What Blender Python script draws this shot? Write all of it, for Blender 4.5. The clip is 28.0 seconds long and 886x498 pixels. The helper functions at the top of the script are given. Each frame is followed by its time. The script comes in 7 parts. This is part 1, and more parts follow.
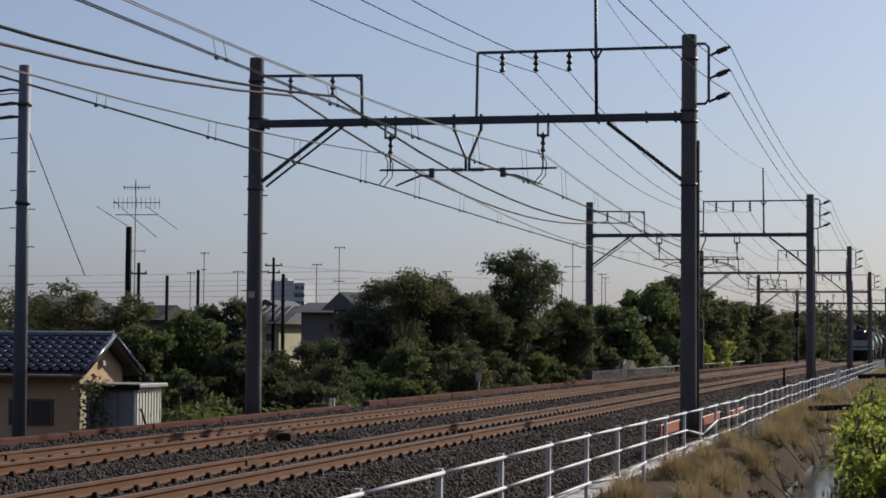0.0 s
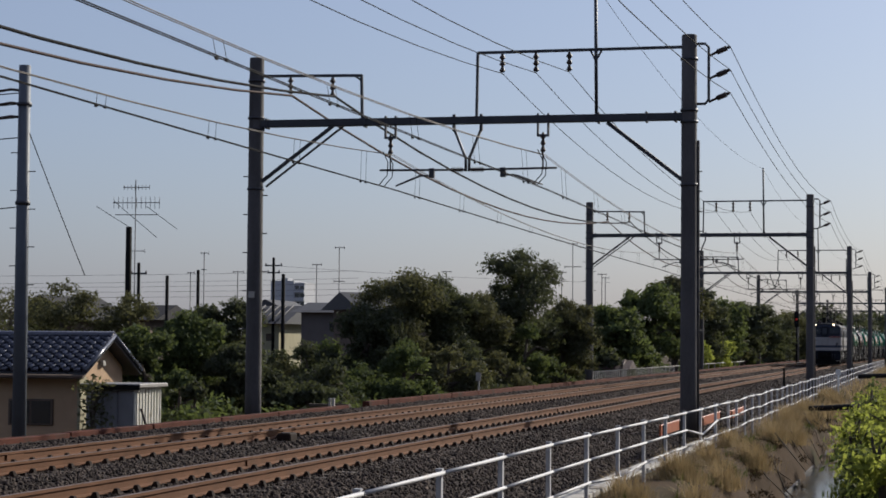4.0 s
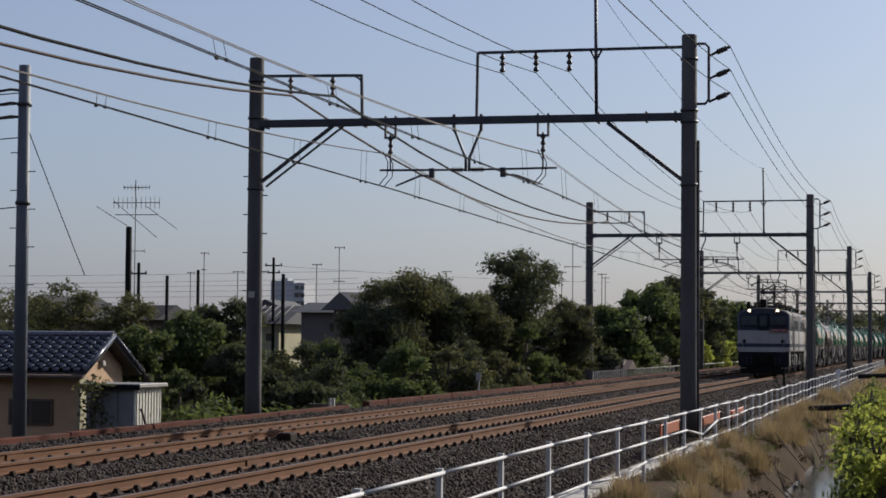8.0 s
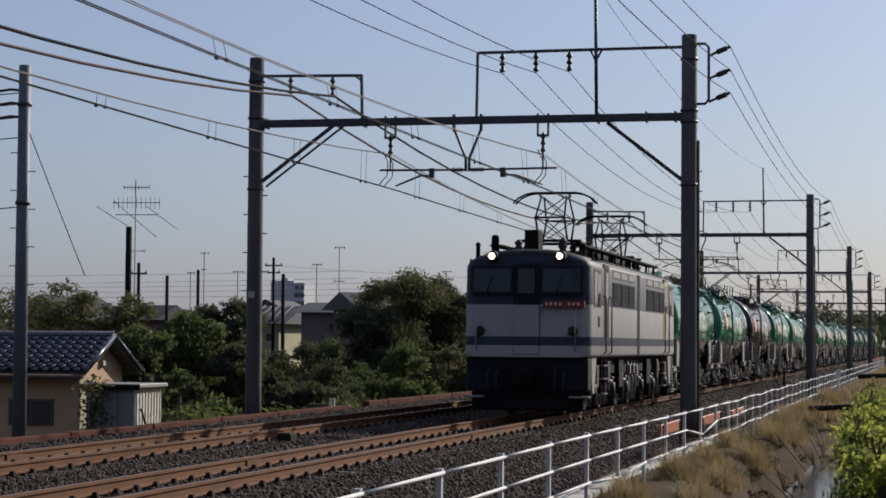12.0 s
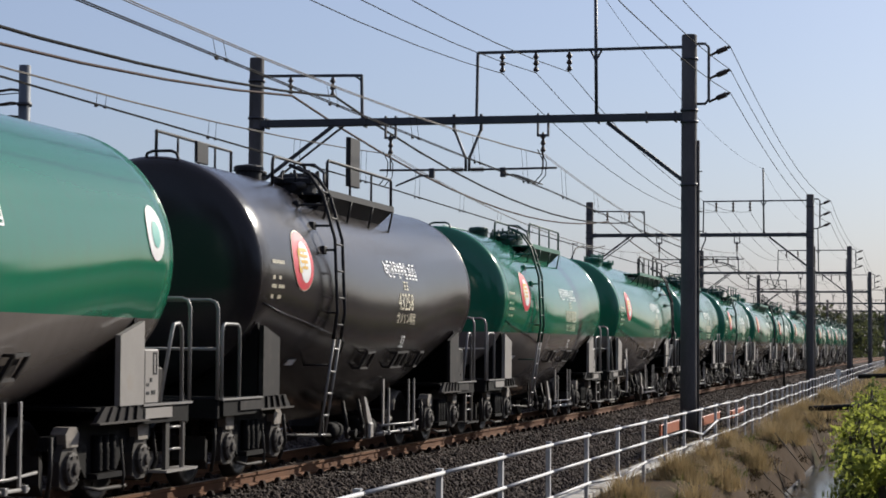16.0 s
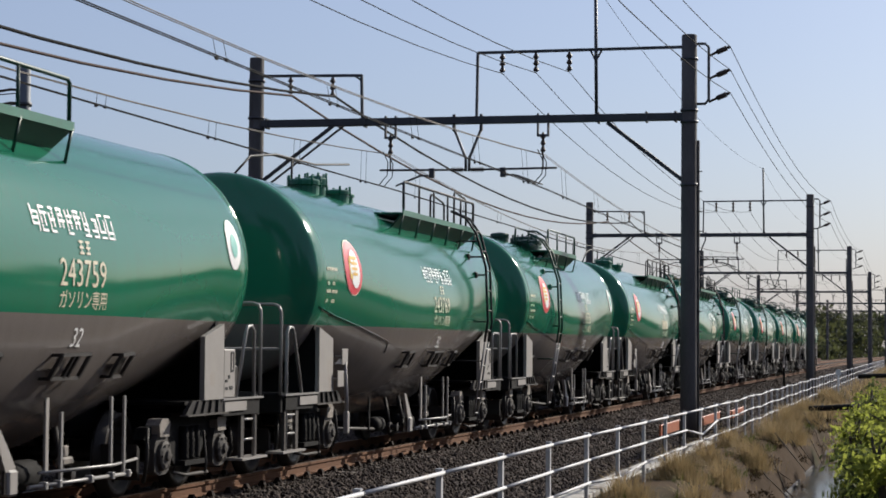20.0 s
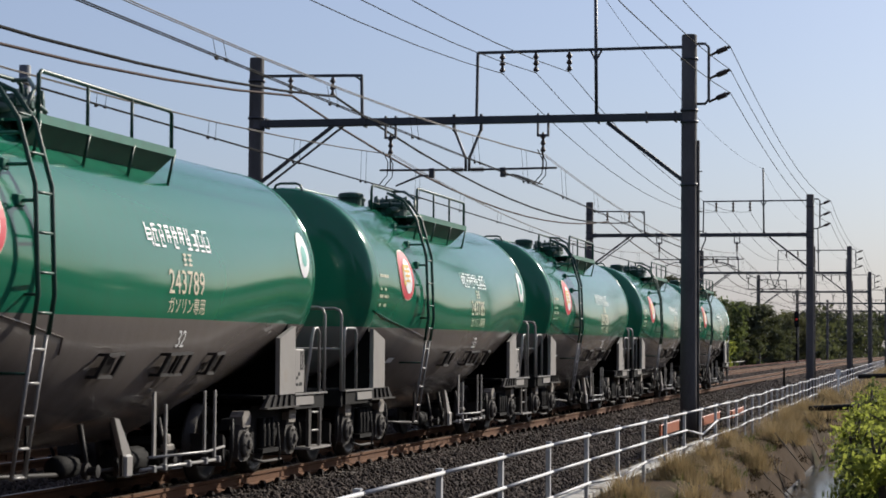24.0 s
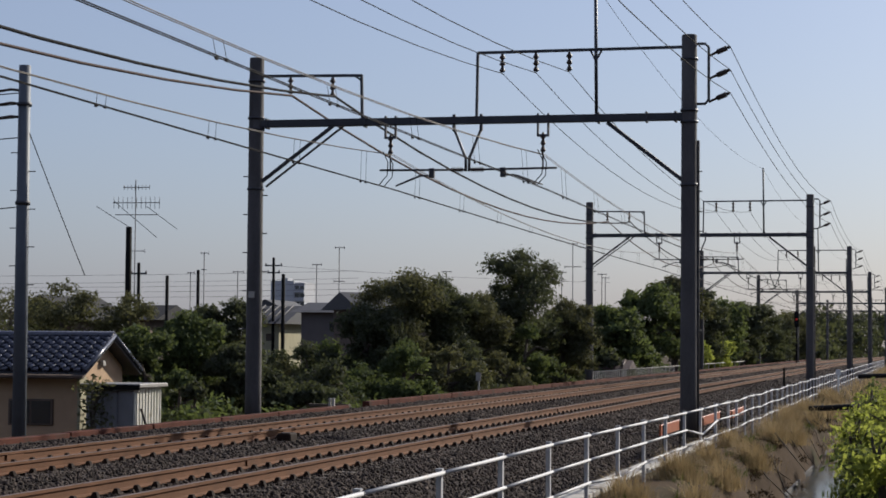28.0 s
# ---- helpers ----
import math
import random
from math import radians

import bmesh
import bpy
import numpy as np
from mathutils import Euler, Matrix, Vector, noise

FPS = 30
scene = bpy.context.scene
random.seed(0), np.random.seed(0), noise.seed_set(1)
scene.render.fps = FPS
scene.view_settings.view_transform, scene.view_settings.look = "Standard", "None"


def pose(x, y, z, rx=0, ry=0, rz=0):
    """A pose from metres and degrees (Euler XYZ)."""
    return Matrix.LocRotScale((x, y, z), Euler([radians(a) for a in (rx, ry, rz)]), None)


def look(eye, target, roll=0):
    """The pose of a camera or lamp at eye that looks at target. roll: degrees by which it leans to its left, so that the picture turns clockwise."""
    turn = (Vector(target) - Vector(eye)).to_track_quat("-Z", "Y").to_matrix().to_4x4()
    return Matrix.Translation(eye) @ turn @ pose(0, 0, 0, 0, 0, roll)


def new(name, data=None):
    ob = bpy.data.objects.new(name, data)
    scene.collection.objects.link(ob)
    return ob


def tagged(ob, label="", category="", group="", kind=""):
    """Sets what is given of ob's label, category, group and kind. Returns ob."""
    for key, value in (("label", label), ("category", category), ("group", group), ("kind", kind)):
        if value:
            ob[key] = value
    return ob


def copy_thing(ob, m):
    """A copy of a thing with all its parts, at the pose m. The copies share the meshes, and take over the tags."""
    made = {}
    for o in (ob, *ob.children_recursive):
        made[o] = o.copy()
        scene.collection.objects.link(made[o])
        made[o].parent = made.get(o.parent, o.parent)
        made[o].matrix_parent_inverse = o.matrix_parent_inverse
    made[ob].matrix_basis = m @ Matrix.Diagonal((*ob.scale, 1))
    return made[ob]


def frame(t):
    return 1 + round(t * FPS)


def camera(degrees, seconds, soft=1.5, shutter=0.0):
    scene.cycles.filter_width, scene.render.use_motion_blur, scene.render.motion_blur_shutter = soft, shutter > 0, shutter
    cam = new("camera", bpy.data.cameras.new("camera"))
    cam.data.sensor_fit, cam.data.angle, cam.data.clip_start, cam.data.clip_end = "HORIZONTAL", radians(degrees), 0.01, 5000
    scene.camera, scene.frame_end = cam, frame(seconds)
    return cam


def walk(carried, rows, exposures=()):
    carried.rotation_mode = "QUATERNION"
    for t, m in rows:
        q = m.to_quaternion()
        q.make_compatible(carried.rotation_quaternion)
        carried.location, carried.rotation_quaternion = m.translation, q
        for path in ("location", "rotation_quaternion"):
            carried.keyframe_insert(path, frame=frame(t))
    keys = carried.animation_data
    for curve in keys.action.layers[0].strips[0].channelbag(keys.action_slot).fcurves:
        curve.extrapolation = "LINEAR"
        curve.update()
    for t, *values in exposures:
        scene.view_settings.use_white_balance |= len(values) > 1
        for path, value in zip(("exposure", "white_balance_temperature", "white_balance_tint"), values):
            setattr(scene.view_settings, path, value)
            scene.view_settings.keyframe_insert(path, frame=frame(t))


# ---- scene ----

# Metres. The near track's centre line is x = 0, rail tops z = 0, y runs along the line away from the camera.
EYE = (8.554, 0.0, 1.565)
YAW, PITCH, ROLL = radians(13.181), radians(2.649), 0.439
AIM = Vector((-math.sin(YAW) * math.cos(PITCH), math.cos(YAW) * math.cos(PITCH), math.sin(PITCH)))
cam = camera(24.20, 28.0, soft=1.7, shutter=0.05)
walk(cam, [(0.0, look(EYE, Vector(EYE) + AIM * 50, ROLL)), (28.0, look(EYE, Vector(EYE) + AIM * 50, ROLL))],
     exposures=[(0.0, 0.09), (12.0, 0.08), (14.5, 0.29), (26.5, 0.29), (28.0, 0.15)])

# ---- light ----
SUN_AZ, SUN_EL = radians(31), radians(28)      # azimuth from +y towards +x
world = bpy.data.worlds.new("sky")
scene.world = world
world.use_nodes = True
wn = world.node_tree.nodes
sky = wn.new("ShaderNodeTexSky")
sky.sky_type = "NISHITA"
sky.sun_disc = False
sky.sun_elevation = SUN_EL
sky.sun_rotation = SUN_AZ
sky.air_density, sky.dust_density, sky.ozone_density = 1.0, 1.9, 6.4
haze = wn.new("ShaderNodeMix")              # thin even haze over the blue
haze.data_type = "RGBA"
haze.inputs[0].default_value = 0.36
haze.inputs[7].default_value = (4.75, 4.75, 6.1, 1)
world.node_tree.links.new(sky.outputs[0], haze.inputs[6])
world.node_tree.links.new(haze.outputs[2], wn["Background"].inputs[0])
wn["Background"].inputs[1].default_value = 0.092
sun = new("sun", bpy.data.lights.new("sun", "SUN"))
sun.data.energy, sun.data.angle, sun.data.color = 4.5, radians(0.55), (1.0, 0.93, 0.82)
sun.matrix_world = look((0, 0, 0), (-math.sin(SUN_AZ) * math.cos(SUN_EL), -math.cos(SUN_AZ) * math.cos(SUN_EL), -math.sin(SUN_EL)))
sun.location = (40, 40, 60)


# ---- materials ----
def mat(name, col, rough=0.7, metal=0.0, vary=0.25, scale=6.0, bump=0.0, fine=60.0, spec=0.5, stain=None, island=0.0, coat=0.0, stretch=(1, 1, 1), per_object=0.0, glow=None):
    m = bpy.data.materials.new(name)
    m.use_nodes = True
    t = m.node_tree
    N, L = t.nodes, t.links
    b = N["Principled BSDF"]
    b.inputs["Roughness"].default_value, b.inputs["Metallic"].default_value = rough, metal
    b.inputs["Specular IOR Level"].default_value = spec
    b.inputs["Coat Weight"].default_value = coat
    b.inputs["Coat Roughness"].default_value = 0.08
    co = N.new("ShaderNodeTexCoord")
    mp = N.new("ShaderNodeMapping")
    mp.inputs["Scale"].default_value = stretch
    L.new(co.outputs["Object"], mp.inputs[0])
    big, small = N.new("ShaderNodeTexNoise"), N.new("ShaderNodeTexNoise")
    for n, s in ((big, scale), (small, fine)):
        n.inputs["Scale"].default_value, n.inputs["Detail"].default_value = s, 5
        L.new(mp.outputs[0], n.inputs["Vector"])
    mix = N.new("ShaderNodeMath")
    mix.operation = "MULTIPLY_ADD"
    L.new(big.outputs[0], mix.inputs[0])
    mix.inputs[1].default_value = 0.6
    half = N.new("ShaderNodeMath")
    half.operation = "MULTIPLY"
    half.inputs[1].default_value = 0.4
    L.new(small.outputs[0], half.inputs[0])
    L.new(half.outputs[0], mix.inputs[2])
    ramp = N.new("ShaderNodeValToRGB")
    c = Vector(col[:3])
    ramp.color_ramp.elements[0].position, ramp.color_ramp.elements[1].position = 0.3, 0.7
    ramp.color_ramp.elements[0].color = (*(c * (1 - vary)), 1)
    ramp.color_ramp.elements[1].color = (*(c * (1 + vary)), 1)
    L.new(mix.outputs[0], ramp.inputs[0])
    out = ramp.outputs[0]
    if stain:
        st = N.new("ShaderNodeTexNoise")
        st.inputs["Scale"].default_value, st.inputs["Detail"].default_value = stain[1], 6
        L.new(mp.outputs[0], st.inputs["Vector"])
        sr = N.new("ShaderNodeValToRGB")
        sr.color_ramp.elements[0].position, sr.color_ramp.elements[1].position = stain[2], stain[2] + 0.15
        L.new(st.outputs[0], sr.inputs[0])
        mx = N.new("ShaderNodeMix")
        mx.data_type = "RGBA"
        L.new(sr.outputs[0], mx.inputs[0])
        L.new(out, mx.inputs[6])
        mx.inputs[7].default_value = (*stain[0], 1)
        out = mx.outputs[2]
    if island or per_object:
        src = N.new("ShaderNodeObjectInfo").outputs["Random"] if per_object else N.new("ShaderNodeNewGeometry").outputs["Random Per Island"]
        k = per_object or island
        mr = N.new("ShaderNodeMapRange")
        mr.inputs[3].default_value, mr.inputs[4].default_value = 1 - k, 1 + k
        L.new(src, mr.inputs[0])
        mv = N.new("ShaderNodeVectorMath")
        mv.operation = "SCALE"
        L.new(out, mv.inputs[0])
        L.new(mr.outputs[0], mv.inputs["Scale"])
        out = mv.outputs[0]
    L.new(out, b.inputs["Base Color"])
    if bump:
        bp = N.new("ShaderNodeBump")
        bp.inputs["Strength"].default_value, bp.inputs["Distance"].default_value = bump, 0.02
        L.new(small.outputs[0], bp.inputs["Height"])
        L.new(bp.outputs[0], b.inputs["Normal"])
    if glow:
        b.inputs["Emission Color"].default_value = (*glow[0], 1)
        b.inputs["Emission Strength"].default_value = glow[1]
    return m


def leaf_mat(name, col, warm, through_=0.35):
    m = mat(name, col, 0.75, vary=0.3, scale=0.7, fine=8, island=0.45, spec=0.12)
    t = m.node_tree
    b = t.nodes["Principled BSDF"]
    tr = t.nodes.new("ShaderNodeBsdfTranslucent")
    tr.inputs[0].default_value = (*warm, 1)
    mx = t.nodes.new("ShaderNodeMixShader")
    mx.inputs[0].default_value = through_
    t.links.new(b.outputs[0], mx.inputs[1])
    t.links.new(tr.outputs[0], mx.inputs[2])
    t.links.new(mx.outputs[0], t.nodes["Material Output"].inputs[0])
    return m


M = {
    "soil": mat("soil", (0.062, 0.041, 0.025), 1.0, vary=0.4, scale=0.8, fine=14, bump=0.6, spec=0.08, stain=((0.035, 0.038, 0.017), 0.3, 0.52)),
    "ballast": mat("ballast", (0.046, 0.036, 0.031), 1.0, spec=0.15, vary=0.4, scale=3, fine=40, bump=0.8),
    "stone": mat("ballast_stone", (0.068, 0.053, 0.044), 0.95, spec=0.2, vary=0.3, scale=9, fine=70, island=0.6),
    "rail": mat("rusty_rail_side", (0.125, 0.056, 0.026), 0.9, spec=0.25, metal=0.0, vary=0.3, scale=2, fine=40, bump=0.2),
    "rail_top": mat("worn_rail_head", (0.19, 0.12, 0.078), 0.5, metal=0.7, vary=0.2, scale=3),
    "sleeper": mat("concrete_sleeper", (0.055, 0.041, 0.032), 0.9, vary=0.25, scale=5, bump=0.3, per_object=0.2),
    "clip": mat("rusty_clip", (0.022, 0.013, 0.009), 0.9, spec=0.2, vary=0.4, scale=30),
    "pole": mat("weathered_concrete_pole", (0.08, 0.074, 0.073), 0.85, vary=0.32, scale=3, fine=50, bump=0.25, stain=((0.05, 0.047, 0.046), 1.6, 0.5), stretch=(1, 1, 0.25)),
    "steel": mat("painted_steel", (0.05, 0.052, 0.06), 0.55, metal=0.3, vary=0.25, scale=4, fine=30, bump=0.1),
    "wire": mat("dark_wire", (0.012, 0.012, 0.013), 0.9, spec=0.15, metal=0.0, vary=0.1),
    "feeder_worn": mat("weathered_feeder_sheath", (0.075, 0.05, 0.043), 0.85, spec=0.2, vary=0.15),
    "copper": mat("worn_copper_wire", (0.075, 0.062, 0.055), 0.7, metal=0.0, vary=0.1),
    "porcelain": mat("insulator_porcelain", (0.05, 0.035, 0.03), 0.5, vary=0.2, spec=0.25),
    "fence": mat("galvanised_pipe", (0.42, 0.42, 0.43), 0.6, metal=0.1, vary=0.12, scale=4, stain=((0.4, 0.36, 0.32), 3, 0.62)),
}


# ---- helpers for meshes ----
def part(name, bm, material, parent=None, label=""):
    me = bpy.data.meshes.new(name)
    bm.normal_update()
    bm.to_mesh(me)
    bm.free()
    for m in (material if isinstance(material, (list, tuple)) else [material]):
        me.materials.append(m)
    ob = new(name, me)
    if parent:
        ob.parent = parent
    if label:
        ob["label"] = label
    return ob


def empty(name, at, label, category, group=""):
    ob = new(name)
    ob.matrix_basis = at if isinstance(at, Matrix) else Matrix.Translation(at)
    return tagged(ob, label, category, group)


def box(bm, x0, x1, y0, y1, z0, z1, bevel=0.0, mi=0, m=None):
    v = [bm.verts.new((x, y, z)) for x in (x0, x1) for y in (y0, y1) for z in (z0, z1)]
    fs = [bm.faces.new([v[i] for i in q]) for q in ((0, 1, 3, 2), (4, 6, 7, 5), (0, 4, 5, 1), (2, 3, 7, 6), (0, 2, 6, 4), (1, 5, 7, 3))]
    if bevel:
        es = list({e for f in fs for e in f.edges})
        r = bmesh.ops.bevel(bm, geom=es, offset=bevel, segments=1, affect="EDGES")
        fs = [f for f in r["faces"]] + [f for f in fs if f.is_valid]
        v = list({q for f in fs for q in f.verts})
    for f in fs:
        f.material_index = mi
    if m:
        for q in v:
            q.co = m @ q.co
    return v


def tube(bm, pts, r, n=8, mi=0, caps=True, smooth=True, r2=None):
    """A round bar along pts; r2: its radius at the far end."""
    pts = [Vector(p) for p in pts]
    rings, side = [], None
    for i, p in enumerate(pts):
        d = (pts[min(i + 1, len(pts) - 1)] - pts[max(i - 1, 0)]).normalized()
        if side is None:
            side = d.orthogonal().normalized()
        side = (side - d * side.dot(d)).normalized()
        up = d.cross(side)
        k = r if r2 is None else r + (r2 - r) * i / (len(pts) - 1)
        rings.append([bm.verts.new(p + (side * math.cos(a) + up * math.sin(a)) * k) for a in (2 * math.pi * j / n for j in range(n))])
    for a, b in zip(rings, rings[1:]):
        for j in range(n):
            f = bm.faces.new((a[j], a[(j + 1) % n], b[(j + 1) % n], b[j]))
            f.smooth, f.material_index = smooth, mi
    if caps:
        bm.faces.new(rings[0][::-1]).material_index = mi
        bm.faces.new(rings[-1]).material_index = mi


def lathe(bm, prof, n=16, at=(0, 0, 0), axis="z", mi=0, smooth=True):
    """Turns (radius, height) pairs about an axis through at."""
    at = Vector(at)
    rings = []
    for r, h in prof:
        ring = []
        for j in range(n):
            a = 2 * math.pi * j / n
            c, s = r * math.cos(a), r * math.sin(a)
            ring.append(bm.verts.new(at + Vector({"z": (c, s, h), "y": (s, h, c), "x": (h, c, s)}[axis])))
        rings.append(ring)
    for a, b in zip(rings, rings[1:]):
        for j in range(n):
            f = bm.faces.new((a[j], a[(j + 1) % n], b[(j + 1) % n], b[j]))
            f.smooth, f.material_index = smooth, mi
    bm.faces.new(rings[0][::-1]).material_index = mi
    bm.faces.new(rings[-1]).material_index = mi


def B():
    return bmesh.new()


def bend(y):
    """The line leaves the straight very gently far off."""
    return 0.0 if y < 170 else (y - 170) ** 2 * 1.1e-4


def sweep(bm, section, y0, y1, step, mi=0, xo=0.0, smooth=False, closed=False):
    ys = list(np.arange(y0, y1, step)) + [y1]
    rings = [[bm.verts.new((x + xo + bend(y), y, z)) for x, z in section] for y in ys]
    k = len(section)
    for a, b in zip(rings, rings[1:]):
        for j in range(k if closed else k - 1):
            f = bm.faces.new((a[j], a[(j + 1) % k], b[(j + 1) % k], b[j]))
            f.material_index, f.smooth = mi, smooth
    if closed:
        bm.faces.new(rings[0])
        bm.faces.new(rings[-1][::-1])


TRACKS = (0.0, -3.566)
PORTALS = (46.4, 96.1, 145.6, 195.5, 246.0, 297.0)
POST_R, POST_L, TOP_R, TOP_L, BEAM = 3.36, -6.87, 8.59, 8.31, 6.74
PITCH_W = 13.57


def travel(t):
    """How far along the line the train's nose stands at t seconds."""
    u = t - 12.0
    return 44.55 - 16.83 * u + 0.0254 * u * u


# ---- train materials ----
def zmat(name, stops, rough=0.25, coat=0.3, dirt=0.25, dirt_low_col=(0.09, 0.075, 0.06), low=None, spec=0.3):
    """Paint in level bands: stops are (height, colour) from below. low: height around which the mixed-in colour
    thickens downwards.
    """
    m = bpy.data.materials.new(name)
    m.use_nodes = True
    N, L = m.node_tree.nodes, m.node_tree.links
    b = N["Principled BSDF"]
    b.inputs["Coat Weight"].default_value, b.inputs["Coat Roughness"].default_value = coat, 0.05
    b.inputs["Specular IOR Level"].default_value = spec
    co = N.new("ShaderNodeTexCoord")
    sep = N.new("ShaderNodeSeparateXYZ")
    L.new(co.outputs["Object"], sep.inputs[0])
    mr = N.new("ShaderNodeMapRange")
    mr.inputs[2].default_value = 5.0
    L.new(sep.outputs[2], mr.inputs[0])
    ramp = N.new("ShaderNodeValToRGB")
    cr = ramp.color_ramp
    cr.interpolation = "CONSTANT"
    for i, (z, c) in enumerate(stops):
        e = cr.elements[i] if i < 2 else cr.elements.new(z / 5)
        e.position, e.color = z / 5, (*c, 1)
    L.new(mr.outputs[0], ramp.inputs[0])
    n1, n2 = N.new("ShaderNodeTexNoise"), N.new("ShaderNodeTexNoise")
    mp = N.new("ShaderNodeMapping")
    mp.inputs["Scale"].default_value = (1, 1.6, 0.35)
    L.new(co.outputs["Object"], mp.inputs[0])
    L.new(mp.outputs[0], n1.inputs["Vector"])
    L.new(co.outputs["Object"], n2.inputs["Vector"])
    n1.inputs["Scale"].default_value, n1.inputs["Detail"].default_value = 3.0, 7
    n2.inputs["Scale"].default_value, n2.inputs["Detail"].default_value = 28.0, 5
    add = N.new("ShaderNodeMath")
    add.operation = "MULTIPLY"
    L.new(n1.outputs[0], add.inputs[0])
    L.new(n2.outputs[0], add.inputs[1])
    dr = N.new("ShaderNodeMapRange")
    dr.inputs[1].default_value, dr.inputs[2].default_value, dr.inputs[4].default_value = 0.2, 0.42, dirt
    L.new(add.outputs[0], dr.inputs[0])
    fac = dr.outputs[0]
    # patchy mix that grows darker towards the bottom of the barrel
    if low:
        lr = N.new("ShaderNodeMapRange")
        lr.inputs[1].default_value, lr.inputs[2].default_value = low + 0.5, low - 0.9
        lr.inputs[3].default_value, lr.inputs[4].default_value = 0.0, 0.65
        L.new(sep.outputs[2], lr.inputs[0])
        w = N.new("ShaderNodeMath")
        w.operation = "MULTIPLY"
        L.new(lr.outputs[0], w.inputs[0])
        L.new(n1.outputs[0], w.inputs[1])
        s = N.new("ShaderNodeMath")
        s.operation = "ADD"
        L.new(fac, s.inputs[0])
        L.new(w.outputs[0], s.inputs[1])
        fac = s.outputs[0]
    mx = N.new("ShaderNodeMix")
    mx.data_type = "RGBA"
    L.new(fac, mx.inputs[0])
    L.new(ramp.outputs[0], mx.inputs[6])
    mx.inputs[7].default_value = (*dirt_low_col, 1)
    L.new(mx.outputs[2], b.inputs["Base Color"])
    rr = N.new("ShaderNodeMapRange")
    rr.inputs[3].default_value, rr.inputs[4].default_value = rough, min(1, rough + 0.3)
    L.new(fac, rr.inputs[0])
    L.new(rr.outputs[0], b.inputs["Roughness"])
    bp = N.new("ShaderNodeBump")
    bp.inputs["Strength"].default_value, bp.inputs["Distance"].default_value = 0.06, 0.02
    n3 = N.new("ShaderNodeTexNoise")
    n3.inputs["Scale"].default_value = 1.3
    L.new(co.outputs["Object"], n3.inputs["Vector"])
    L.new(n3.outputs[0], bp.inputs["Height"])
    L.new(bp.outputs[0], b.inputs["Normal"])
    return m


